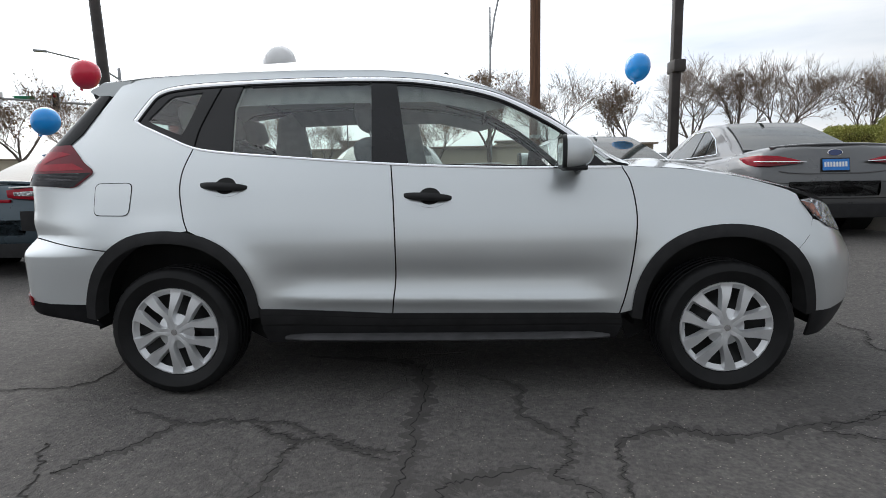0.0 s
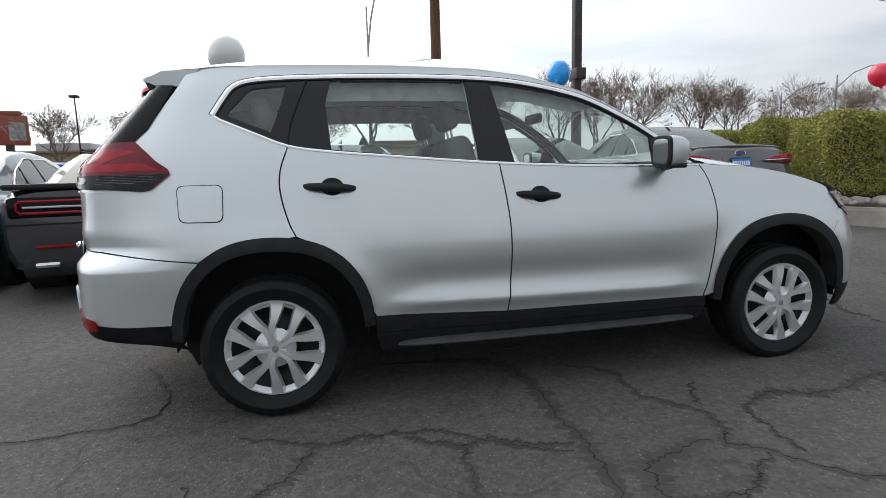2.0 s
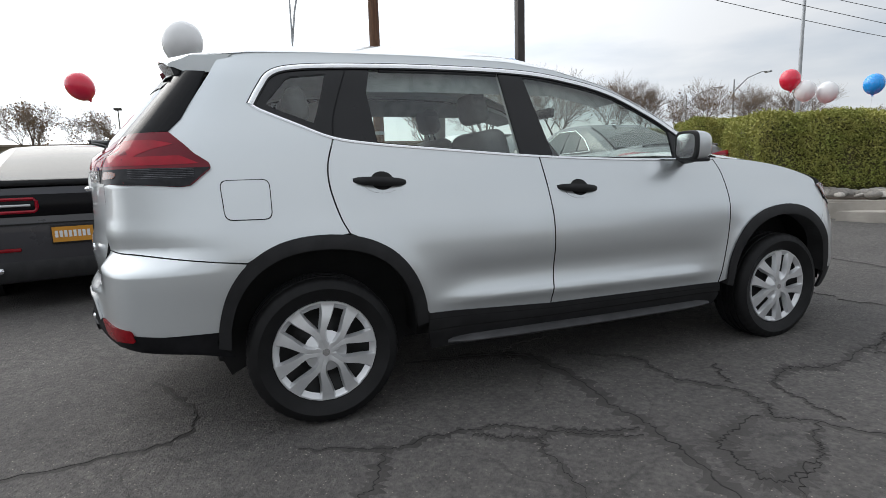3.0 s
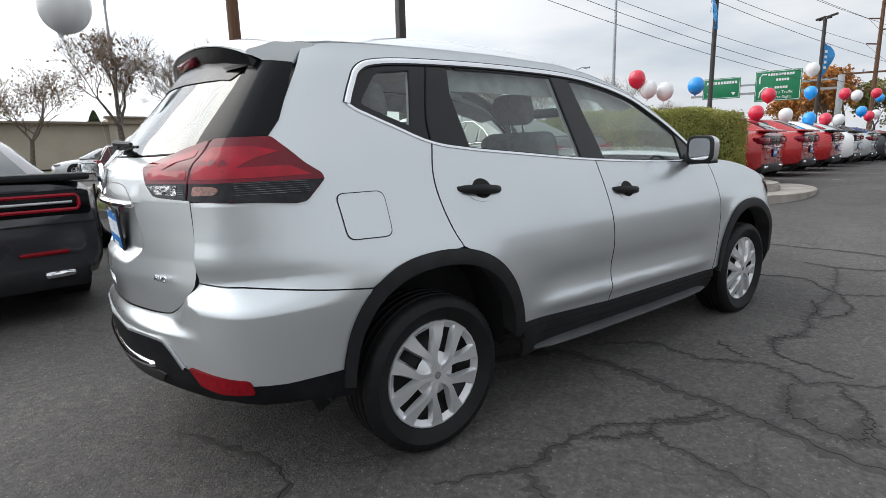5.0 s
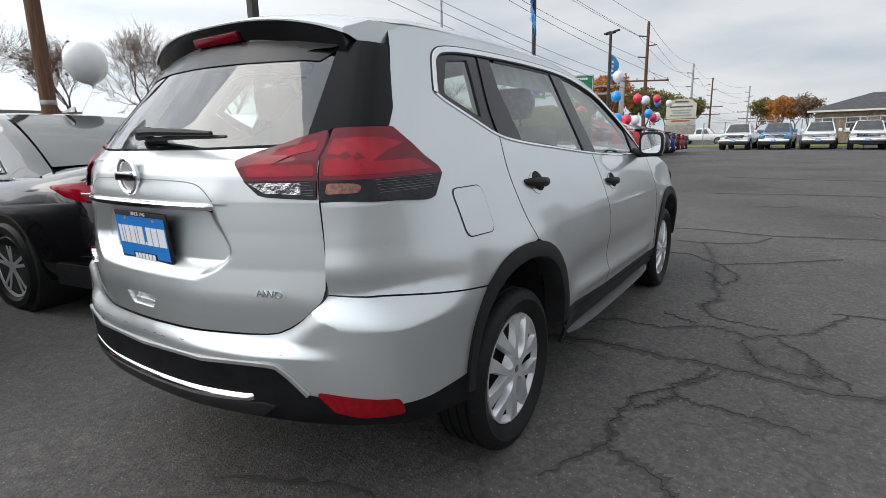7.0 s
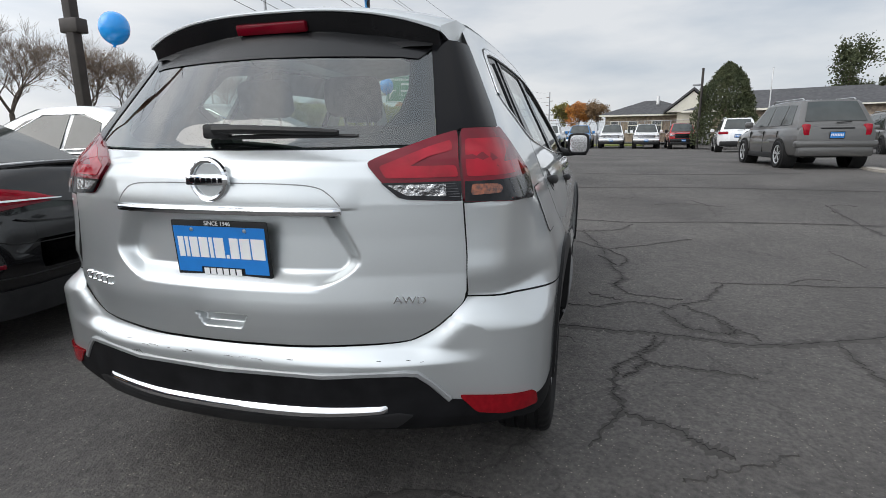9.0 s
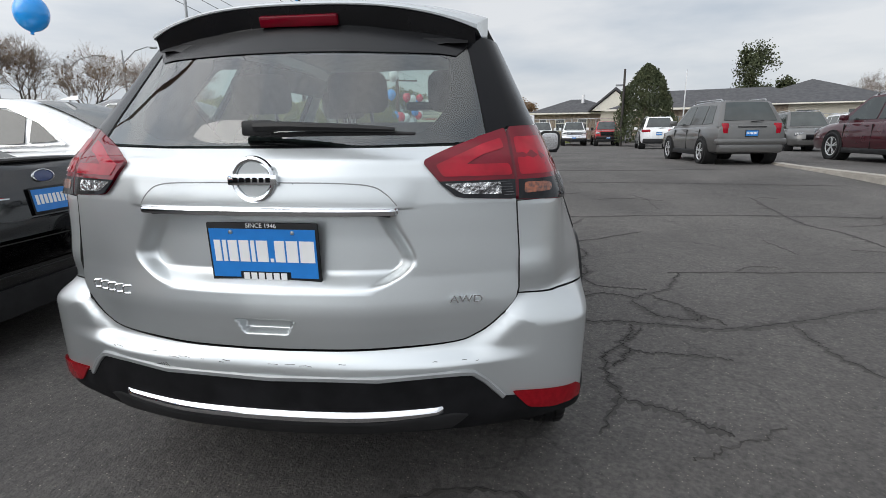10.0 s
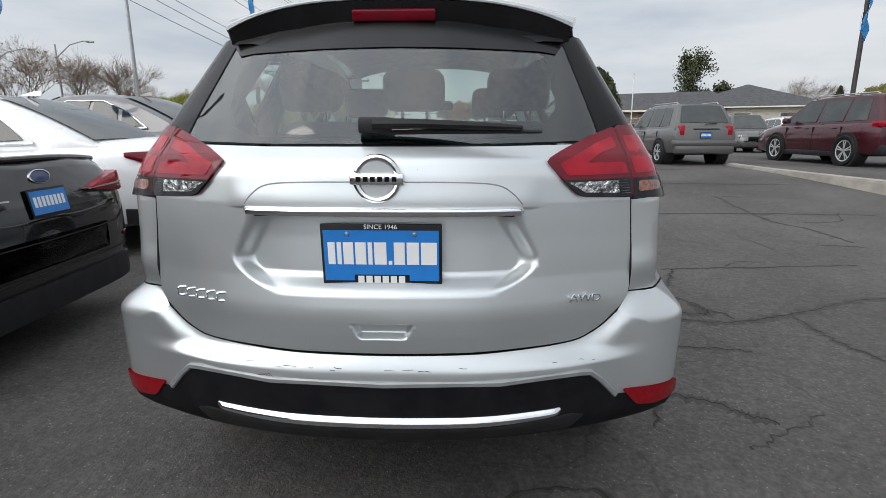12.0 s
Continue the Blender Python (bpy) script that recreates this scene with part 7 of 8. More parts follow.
# ---------------------------------------------------------------- plants
LEAF_GREEN = material("hedge_leaf", (0.25, 0.275, 0.055), 0.7, alt=(0.35, 0.33, 0.085), scale=2.5)
# Core colour: the dimness behind the hedge's leaves is painted into it.
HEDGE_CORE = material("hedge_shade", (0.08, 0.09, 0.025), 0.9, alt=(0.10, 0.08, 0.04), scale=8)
BARK = material("grey_brown_bark", (0.17, 0.14, 0.115), 0.9, alt=(0.06, 0.048, 0.04), scale=6, bump=0.5, bscale=30)
TWIG = material("pale_twig", (0.22, 0.17, 0.135), 0.9, vary=0.25, scale=2)
LEAF_DRY = material("dry_brown_leaf", (0.20, 0.12, 0.055), 0.8, alt=(0.13, 0.075, 0.03), scale=0.8)
LEAF_ORANGE = material("orange_leaf", (0.58, 0.25, 0.05), 0.8, alt=(0.42, 0.17, 0.045), scale=0.6)
LEAF_CONIFER = material("dark_needle", (0.046, 0.060, 0.026), 0.8, alt=(0.075, 0.085, 0.036), scale=1.2)
LEAF_OLIVE = material("olive_leaf", (0.17, 0.19, 0.05), 0.8, alt=(0.25, 0.20, 0.055), scale=0.8)


def leaf_cloud(places, size, rng, flat=0.5):
    """Small bent leaves at places, as one mesh."""
    verts, faces = [], []
    for p in places:
        s = size * rng.uniform(0.6, 1.4)
        r = Euler((rng.uniform(-1, 1) * 1.4, rng.uniform(-1, 1) * 1.4, rng.uniform(0, 6.3))).to_matrix()
        b = len(verts)
        for q in ((-0.5, 0, 0), (0, -flat, 0.12), (0.5, 0, 0), (0, flat, 0.12)):
            verts.append(tuple(Vector(p) + r @ Vector(q) * s))
        faces += [(b, b + 1, b + 2), (b, b + 2, b + 3)]
    me = bpy.data.meshes.new("leaves")
    me.from_pydata(verts, [], faces)
    return me


def with_material(me, mat):
    me.materials.append(mat)
    return me


def hedge(cx, cy, lx, ly, z0, h, turn, seed, label):
    """A clipped hedge: core coloured for the shade inside, and leaves over its faces with stray shoots."""
    rng = random.Random(seed)
    ob = thing("hedge", label, "hedge", pose(cx, cy, z0, 0, 0, turn))
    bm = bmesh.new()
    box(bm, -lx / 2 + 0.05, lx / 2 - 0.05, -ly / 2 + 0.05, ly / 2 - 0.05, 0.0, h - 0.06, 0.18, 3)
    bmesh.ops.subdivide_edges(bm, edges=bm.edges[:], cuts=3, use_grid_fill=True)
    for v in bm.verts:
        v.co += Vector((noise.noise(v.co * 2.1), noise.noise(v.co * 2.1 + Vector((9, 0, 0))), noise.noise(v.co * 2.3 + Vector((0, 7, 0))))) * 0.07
    part("core", bm, HEDGE_CORE, ob, "core block coloured dark for the shade behind the leaves")
    pts = []
    area = 2 * h * (lx + ly) + lx * ly
    for _ in range(int(area * 6500)):
        face = rng.uniform(0, area)
        if face < lx * ly * 1.3:
            p = Vector((rng.uniform(-lx / 2, lx / 2), rng.uniform(-ly / 2, ly / 2), h))
        elif rng.random() < lx / (lx + ly):
            p = Vector((rng.uniform(-lx / 2, lx / 2), rng.choice((-1, 1)) * ly / 2, rng.uniform(0.10, h)))
        else:
            p = Vector((rng.choice((-1, 1)) * lx / 2, rng.uniform(-ly / 2, ly / 2), rng.uniform(0.10, h)))
        if p.z < 0.10 + 0.14 * (0.5 - p.x / lx):
            continue
        # rounded shoulders and an uneven skin
        k = max(0, p.z - (h - 0.22)) / 0.22
        p.x *= 1 - 0.06 * k * k
        p.y *= 1 - 0.10 * k * k
        q = p * 1.7 + Vector((seed, 0, 0))
        p += Vector((noise.noise(q), noise.noise(q + Vector((5, 0, 0))), noise.noise(q + Vector((0, 5, 0))))) * 0.10
        p += Vector((rng.gauss(0, 0.03), rng.gauss(0, 0.03), rng.gauss(0, 0.03)))
        pts.append(p)
    part("leaves", with_material(leaf_cloud(pts, 0.026, rng), LEAF_GREEN), LEAF_GREEN, ob, "small yellow-green leaves")


hedge(8.20, 2.75, 2.30, 0.95, 0.56, 1.20, -22, 1, "clipped yellow-green hedge block at the island's tip")
hedge(9.00, 5.40, 1.30, 1.1, 0.56, 1.36, -22, 2, "clipped yellow-green hedge behind the first block")
hedge(9.25, 7.60, 0.95, 0.9, 0.56, 1.32, -22, 3, "lower clipped hedge near the street")


def bare_tree_meshes(seed, height, spread=0.55, leaves=0, forks=3):
    """Trunk with limbs, fine twigs, and a few last leaves: three meshes."""
    rng = random.Random(seed)
    limbs, twigs, tips = [], [], []

    def stick(store, p, q, r0, r1, n):
        store.append((p, q, r0, r1, n))

    def grow(p, d, length, r, depth):
        steps = 3 if depth > 2 else 2
        for i in range(steps):
            d = (d + Vector((rng.gauss(0, 0.12), rng.gauss(0, 0.12), rng.gauss(0.055, 0.09)))).normalized()
            q = p + d * length / steps
            r2 = r * (0.86 if depth > 1 else 0.7)
            stick(limbs if depth > 2 else twigs, p, q, r, r2, 7 if depth > 3 else 4 if depth > 1 else 3)
            p, r = q, r2
            if depth < 5 and i < steps - 1 and rng.random() < 0.75:
                side = Vector((rng.gauss(0, 1), rng.gauss(0, 1), rng.gauss(0.2, 0.5))).normalized()
                grow(p, (d + side * spread * 1.25).normalized(), length * rng.uniform(0.5, 0.75), r * 0.6, depth - 1) if depth > 0 else None
        if depth <= 0:
            tips.append(p)
            for _ in range(4):
                side = Vector((rng.gauss(0, 1), rng.gauss(0, 1), rng.gauss(0.3, 0.7))).normalized()
                stick(twigs, p - d * length * rng.random(), p + (d * 0.8 + side * 0.9) * length * rng.uniform(0.4, 0.9), 0.007, 0.004, 3)
            return
        for _ in range(forks if depth > 1 else 3):
            side = Vector((rng.gauss(0, 1), rng.gauss(0, 1), rng.gauss(0.1, 0.5))).normalized()
            grow(p, (d + side * spread).normalized(), length * rng.uniform(0.62, 0.82), r * 0.66, depth - 1)

    trunk_h = height * 0.17
    grow(Vector((0, 0, -0.1)), Vector((rng.gauss(0, 0.05), rng.gauss(0, 0.05), 1)), trunk_h, height * 0.026, 5)
    k = height / max(q.z for p, q, r0, r1, n in twigs)
    out = []
    for store, mat in ((limbs, BARK), (twigs, TWIG)):
        verts, faces = [], []
        for p, q, r0, r1, n in store:
            d = (q - p).normalized()
            a = d.cross(Vector((0.3, 0.9, 0.1))).normalized()
            b = d.cross(a)
            base = len(verts)
            for c, r in ((p * k, r0), (q * k, r1)):
                for m in range(n):
                    t = 2 * math.pi * m / n
                    verts.append(tuple(c + (a * math.cos(t) + b * math.sin(t)) * r))
            for m in range(n):
                faces.append((base + m, base + (m + 1) % n, base + n + (m + 1) % n, base + n + m))
        me = bpy.data.meshes.new("branches")
        me.from_pydata(verts, [], faces)
        me.materials.append(mat)
        out.append(me)
    out.append([t * k for t in tips])
    return out


def tree(x, y, h, seed_tree, label, turn=0.0, leafy=None, density=0.0, size=0.14):
    limbs, twigs, tips = TREES[seed_tree]
    ob = thing("tree", label, "tree", pose(x, y, ground_z(x, y) + 0.2, 0, 0, turn) @ Matrix.Scale(h / 9.0, 4), "street trees")
    part("trunk", limbs, BARK, ob, "grey brown trunk and limbs")
    part("crown", twigs, TWIG, ob, "crown of fine bare twigs")
    if leafy is not None:
        rng = random.Random(int(x * 10))
        pts = [t + Vector((rng.gauss(0, 0.25), rng.gauss(0, 0.25), rng.gauss(0, 0.25))) for t in tips for _ in range(4 if leafy is LEAF_DRY else 9) if rng.random() < density]
        part("leaves", with_material(leaf_cloud(pts, size, rng), leafy), leafy, ob, "last dry leaves")
    return ob


TREES = [bare_tree_meshes(11, 9.0, 0.62), bare_tree_meshes(23, 9.0, 0.68), bare_tree_meshes(37, 9.0, 0.60), bare_tree_meshes(52, 9.0, 0.65)]


def spot(ex, ey, az, d):
    return ex + d * math.cos(radians(az)), ey + d * math.sin(radians(az))


bare = "bare street tree with a broad crown of fine twigs"
for az, d, h, k, turn, leafy, dens in ((86.5, 39, 9.6, 0, 0, LEAF_DRY, 0.12), (80.6, 40, 9.2, 1, 60, None, 0), (72.1, 42, 8.2, 2, 10, LEAF_DRY, 0.10), (66.2, 40, 9.0, 3, 200, None, 0), (62.4, 43, 8.6, 0, 130, None, 0), (58.8, 42, 8.8, 1, 250, None, 0), (54.6, 44, 8.2, 2, 90, LEAF_DRY, 0.05), (50.5, 45, 7.8, 3, 20, None, 0), (46.0, 47, 7.8, 1, 310, LEAF_DRY, 0.05), (41.0, 50, 7.6, 0, 170, None, 0), (36.5, 55, 7.4, 2, 220, None, 0), (130.5, 46, 8.0, 1, 100, LEAF_DRY, 0.25), (126.5, 60, 8.5, 3, 40, LEAF_DRY, 0.15), (113.5, 52, 7.2, 2, 300, LEAF_DRY, 0.05), (108.0, 58, 7.5, 0, 30, LEAF_DRY, 0.2), (104.0, 60, 7.0, 3, 150, LEAF_DRY, 0.25), (92.5, 50, 7.5, 1, 15, LEAF_DRY, 0.25)):
    x, y = spot(1.0, -3.3, az, d)
    h *= 0.95 if 40 < az < 90 else 1.1
    tree(x, y, h, k, bare if leafy is None else "nearly bare street tree with a few brown leaves", turn, leafy, dens, 0.16)
for az, d, h, k, leafy, dens in ((33.0, 66, 6.6, 1, None, 0), (28.5, 70, 6.2, 3, None, 0), (16.3, 92, 11.5, 0, LEAF_ORANGE, 0.65), (14.4, 96, 10.5, 2, LEAF_ORANGE, 0.75), (18.3, 95, 8.5, 1, LEAF_ORANGE, 0.7), (12.8, 100, 9.5, 3, LEAF_OLIVE, 0.8), (11.0, 104, 9.0, 1, LEAF_OLIVE, 0.8), (9.0, 110, 8.0, 0, LEAF_OLIVE, 0.7), (3.6, 100, 7.0, 2, LEAF_OLIVE, 0.8), (1.5, 95, 6.6, 3, LEAF_ORANGE, 0.8), (-0.6, 92, 6.2, 0, LEAF_DRY, 0.7), (0.4, 110, 8.0, 1, LEAF_DRY, 0.6), (-31.3, 78, 7.8, 1, None, 0), (-35.3, 72, 6.4, 2, LEAF_OLIVE, 0.8)):
    x, y = spot(-1.8, -1.4, az, d)
    tree(x, y, h, k, "autumn tree with " + ("orange" if leafy == LEAF_ORANGE else "olive" if leafy == LEAF_OLIVE else "few brown" if leafy else "no") + " leaves", az * 20, leafy, dens, 0.30)


def conifer(x, y, h, r, label, seed, dome=True):
    rng = random.Random(seed)
    ob = thing("conifer", label, "tree", pose(x, y, ground_z(x, y)))
    part("trunk", cyl(bmesh.new(), (0, 0, 0), (0, 0, h * 0.9), 0.14, 0.04, 8), BARK, ob)
    pts = []
    for _ in range(14000):
        t = rng.random() ** 0.8
        z = h * (0.06 + 0.94 * t)
        rad = r * ((1 - t ** 2.6) ** 0.7 if dome else (1 - t) ** 0.85 + 0.05)
        a = rng.uniform(0, 6.2832)
        rr = rad * (0.62 + 0.38 * rng.random() ** 0.5) * (1 + 0.30 * noise.noise(Vector((math.cos(a) * 2, math.sin(a) * 2, z * 0.9 + seed))))
        pts.append(Vector((rr * math.cos(a), rr * math.sin(a), z + rng.gauss(0, 0.08))))
    part("crown", with_material(leaf_cloud(pts, 0.20, rng, 0.22), LEAF_CONIFER), LEAF_CONIFER, ob, "dense dark needles")


def poplar(x, y, h, label, seed):
    rng = random.Random(seed)
    ob = thing("tree", label, "tree", pose(x, y, 0.2))
    part("trunk", tube(bmesh.new(), [(0, 0, 0), (0.1, 0, h * 0.4), (0, 0.1, h * 0.9)], [0.28, 0.2, 0.04], 8), BARK, ob)
    pts = []
    for b in range(70):
        c = Vector((rng.gauss(0, h * 0.075), rng.gauss(0, h * 0.075), h * rng.uniform(0.40, 0.97)))
        for _ in range(80):
            pts.append(c + Vector((rng.gauss(0, h * 0.035), rng.gauss(0, h * 0.035), rng.gauss(0, h * 0.04))))
    part("crown", with_material(leaf_cloud(pts, 0.24, rng), LEAF_CONIFER), LEAF_CONIFER, ob, "uneven dark green crown")


conifer(*spot(-2.2, -0.7, -12.7, 44), 5.9, 2.15, "dense dark juniper before the low building", 1)
poplar(*spot(-2.2, -0.7, -21.6, 82), 11.6, "tall dark green tree behind the roof", 2)
poplar(*spot(-2.2, -0.7, -24.3, 84), 7.6, "small dark tree behind the roof", 5)
conifer(*spot(-2.2, -0.5, -33.4, 78), 6.2, 1.6, "dark spruce beyond the building", 6, False)
conifer(*spot(-2.2, -0.4, 32.0, 62), 4.6, 1.5, "dark spruce beyond the street", 7, False)
conifer(*spot(-2.2, -0.4, 84.0, 70), 6.0, 1.8, "dark spruce before the far building", 8, False)

# ---------------------------------------------------------------- poles, lamps, signs, wires
DARK_METAL = material("dark_brown_metal", (0.055, 0.048, 0.045), 0.5, 0.4, vary=0.2, scale=3)
GALV = material("galvanised_steel", (0.36, 0.37, 0.38), 0.45, 0.7, vary=0.12, scale=4)
WOOD = material("treated_pole_wood", (0.17, 0.085, 0.048), 0.85, alt=(0.085, 0.042, 0.026), scale=3.5, bump=0.4, bscale=40)
n, l = WOOD.node_tree.nodes, WOOD.node_tree.links
for tex in [t for t in n if t.bl_idname == "ShaderNodeTexNoise"]:
    w_m = n.new("ShaderNodeMapping")
    w_m.inputs["Scale"].default_value = (6, 6, 0.5)
    l.new(tex.inputs["Vector"].links[0].from_socket, w_m.inputs["Vector"])
    l.new(w_m.outputs["Vector"], tex.inputs["Vector"])
SIGN_GREEN = material("green_road_sign", (0.005, 0.20, 0.085), 0.4, vary=0.06, scale=2)
SIGN_CREAM = material("cream_sign_panel", (0.62, 0.60, 0.50), 0.6, vary=0.05, scale=2)
FLAG_BLUE = material("blue_flag_cloth", (0.04, 0.26, 0.58), 0.7, vary=0.12, scale=3)
CABLE = material("black_cable", (0.02, 0.02, 0.02), 0.6, vary=0.2)

pole = thing("utility_pole", "thick brown treated wooden utility pole", "pole", pose(3.64, 12.77, 0.2))
part("shaft", tube(bmesh.new(), [(0, 0, 0), (0.0, 0, 6), (-0.02, 0, 13)], [0.165, 0.15, 0.12], 16), WOOD, pole)
part("pole_band", lathe(bmesh.new(), [(0.162, 2.0), (0.166, 2.02), (0.166, 2.08), (0.162, 2.1)], "z", 20), GALV, pole)
pole = thing("lamp_post", "dark square lamp post with a small box", "street lamp", pose(5.91, 8.14, 0.2))
part("shaft", one_box(-0.09, 0.09, -0.09, 0.09, 0, 9.5, 0.02), DARK_METAL, pole)
part("junction_box", one_box(-0.10, 0.14, -0.20, 0.20, 2.95, 3.20, 0.02), DARK_METAL, pole, "dark box on the post")
part("footing", cyl(bmesh.new(), (0, 0, -0.2), (0, 0, 0.6), 0.28, n=20), CONCRETE, pole)
pole = thing("lamp_post", "thick dark lamp post beside the street", "street lamp", pose(-7.35, 9.9, 0.2, 0, -1.5, 0))
part("shaft", tube(bmesh.new(), [(0, 0, 0), (0, 0, 9)], [0.14, 0.11], 14), DARK_METAL, pole)
part("band", lathe(bmesh.new(), [(0.13, 2.6), (0.15, 2.62), (0.15, 2.9), (0.13, 2.92)], "z", 18), DARK_METAL, pole)


def tall_lamp(x, y, h, r, arm, label, mat=GALV, double=False, drop=0.0):
    ob = thing("street_lamp", label, "street lamp", pose(x, y, ground_z(x, y)))
    part("shaft", tube(bmesh.new(), [(0, 0, 0), (0, 0, h)], [r, r * 0.55], 12), mat, ob)
    if arm:
        ax, ay = arm
        part("arm", tube(bmesh.new(), [(0, 0, h - 1.0), (ax * 0.4, ay * 0.4, h + 0.1), (ax * 0.8, ay * 0.8, h + 0.55), (ax, ay, h + 0.6)], [r * 0.5, r * 0.42, r * 0.36, r * 0.3], 8), mat, ob)
        part("lamp_head", box(bmesh.new(), ax - 0.12, ax + 0.12, ay - 0.30, ay + 0.30, h + 0.48, h + 0.64, 0.05), GALV, ob, "flat lamp head", m=Matrix.Rotation(0, 4, "Z"))
    return ob


lp = tall_lamp(3.62, 36.6, 13.0, 0.10, None, "thin tall lamp post leaning at the top")
part("upper_shaft", tube(bmesh.new(), [(0, 0, 10.0), (0.3, 0, 12.2), (0.62, 0, 13.6)], 0.07, 8), GALV, lp)
part("lamp_head", lathe(bmesh.new(), [(0.0001, -0.22), (0.20, -0.12), (0.24, 0.05), (0.12, 0.22), (0.0001, 0.24)], "z", 16, (0.68, 0, 13.8)), DARK_METAL, lp, "round lamp head")
tall_lamp(35.5, 23.0, 14.5, 0.15, (-2.5, 1.6), "tall galvanised street lamp with a curved arm")
x, y = spot(0, -3.2, 41.4, 52)
tall_lamp(x, y, 7.8, 0.11, (2.6, -1.0), "galvanised street lamp with a curved arm beyond the hedge")
x, y = spot(-2.2, -0.3, 41.8, 58)
tall_lamp(x, y, 7.6, 0.11, (2.8, -1.4), "galvanised street lamp with a twin curved arm")
x, y = spot(1.2, -3.35, 62.9, 50)
sl = tall_lamp(x, y, 8.4, 0.09, None, "dark lamp post with a square head", DARK_METAL)
part("lamp_head", one_box(-0.35, 0.15, -0.2, 0.2, 8.3, 8.55, 0.04), DARK_METAL, sl)
for az, d, h in ((112.0, 48, 7.4), (117.9, 46, 7.2), (101.0, 55, 7.0)):
    x, y = spot(0.4, -3.3, az, d)
    sl = tall_lamp(x, y, h, 0.08, None, "thin dark lamp post by the street", DARK_METAL)
    part("lamp_head", one_box(-0.3, 0.3, -0.2, 0.2, h - 0.05, h + 0.15, 0.04), DARK_METAL, sl)

# traffic signals
x, y = spot(1.4, -3.35, 122.6, 46)
sig = thing("traffic_signal", "traffic signal mast with dark signal heads and lamp arm", "traffic light", pose(x, y, 0.2, 0, 0, 26))
part("mast", tube(bmesh.new(), [(0, 0, 0), (0, 0, 9.2)], [0.15, 0.10], 12), GALV, sig)
part("lamp_arm", tube(bmesh.new(), [(0, 0, 8.4), (-1.6, 0, 9.5), (-4.4, 0, 10.1)], [0.07, 0.06, 0.05], 8), GALV, sig)
part("lamp_head", one_box(-5.0, -4.2, -0.15, 0.15, 10.0, 10.15, 0.05), GALV, sig)
part("signal_arm", tube(bmesh.new(), [(0, 0, 6.5), (-10.0, 0, 6.9)], [0.10, 0.06], 8), GALV, sig)
for ox in (-4.0, -8.8):
    head = part("signal_head", one_box(ox - 0.2, ox + 0.2, -0.2, 0.1, 6.2, 7.3, 0.05), BLACK_PL, sig, "black signal head")
    for k in range(3):
        part("signal_lens", lathe(bmesh.new(), [(0.0001, -0.03), (0.12, -0.01), (0.13, 0.02)], "y", 16, (ox, -0.21, 6.42 + 0.33 * k)), RED_LENS if k == 2 else SMOKE_LENS, head)
part("street_sign", one_box(-6.4, -5.2, -0.03, 0.03, 6.75, 7.0), SIGN_GREEN, sig)
part("lane_sign", one_box(-7.6, -7.0, -0.03, 0.03, 6.5, 7.2), WHITE, sig)

# pole with a blue feather flag, and others
def flag_pole(x, y, h, r, fz, fl, turn, label, mat=DARK_METAL, heads=False):
    ob = thing("flag_pole", label, "flag pole", pose(x, y, ground_z(x, y), 0, 0, turn))
    part("shaft", tube(bmesh.new(), [(0, 0, 0), (0, 0, h)], [r, r * 0.9], 12), mat, ob)
    rows = []
    for k in range(13):
        t = k / 12
        wv = 0.10 * math.sin(t * 9)
        wd = fl * (0.30 * math.sin(math.pi * min(1, 0.25 + t * 0.75)) + 0.05)
        rows.append([(0.03 + wv * 0.5 + a * wd, 0.14 * math.sin(t * 7 + a * 2.5), fz + fl * (1 - t) - 0.14 * a * fl * (1 - t)) for a in np.linspace(0, 1, 6)])
    bm = loft(rows, False)
    bmesh.ops.solidify(bm, geom=bm.faces[:], thickness=0.01)
    fl_ob = part("flag", bm, FLAG_BLUE, ob, "blue feather flag with white marks")
    for k in range(4):
        part("flag_mark", one_box(0.10, 0.32, -0.20, -0.185, fz + fl * (0.25 + 0.14 * k), fz + fl * (0.32 + 0.14 * k)), WHITE, fl_ob)
    if heads:
        for s in (-1, 1):
            part("lamp_head", one_box(-0.2, 0.5, s * 0.55 - 0.2, s * 0.55 + 0.2, -0.02, 0.16, 0.05), mat, ob, m=pose(0, 0, h, 0, -18, 0))
        part("cross_bar", one_box(-0.05, 0.05, -0.6, 0.6, h - 0.1, h), mat, ob)
    return ob


flag_pole(25.0, 10.3, 9.5, 0.11, 6.1, 3.0, 200, "dark lamp post carrying a blue flag")
flag_pole(50.3, 13.9, 10.6, 0.15, 6.0, 2.9, -30, "dark twin-head lamp post carrying a blue flag", heads=True)
x, y = spot(-2.23, -0.25, -34.4, 38)
flag_pole(x, y, 9.5, 0.13, 5.8, 2.2, 160, "dark lamp post carrying a blue flag beyond the maroon SUV")
x, y = spot(-2.2, -0.6, -16.3, 46)
fp = thing("flag_pole", "bare white flag pole before the low building", "flag pole", pose(x, y, 0.1))
part("shaft", tube(bmesh.new(), [(0, 0, 0), (0, 0, 5.6)], [0.06, 0.035], 10), WHITE, fp)
part("ball", lathe(bmesh.new(), [(0.0001, 5.58), (0.06, 5.64), (0.0001, 5.7)], "z", 10), SATIN, fp)
x, y = spot(-2.2, -0.6, -10.7, 43)
fp = thing("lamp_post", "dark lamp post with a small head beside the juniper", "street lamp", pose(x, y, 0.1))
part("shaft", tube(bmesh.new(), [(0, 0, 0), (0, 0, 5.6)], [0.10, 0.08], 10), DARK_METAL, fp)
part("lamp_head", one_box(-0.1, 0.1, 0.1, 0.6, 4.4, 4.55, 0.03), GALV, fp)

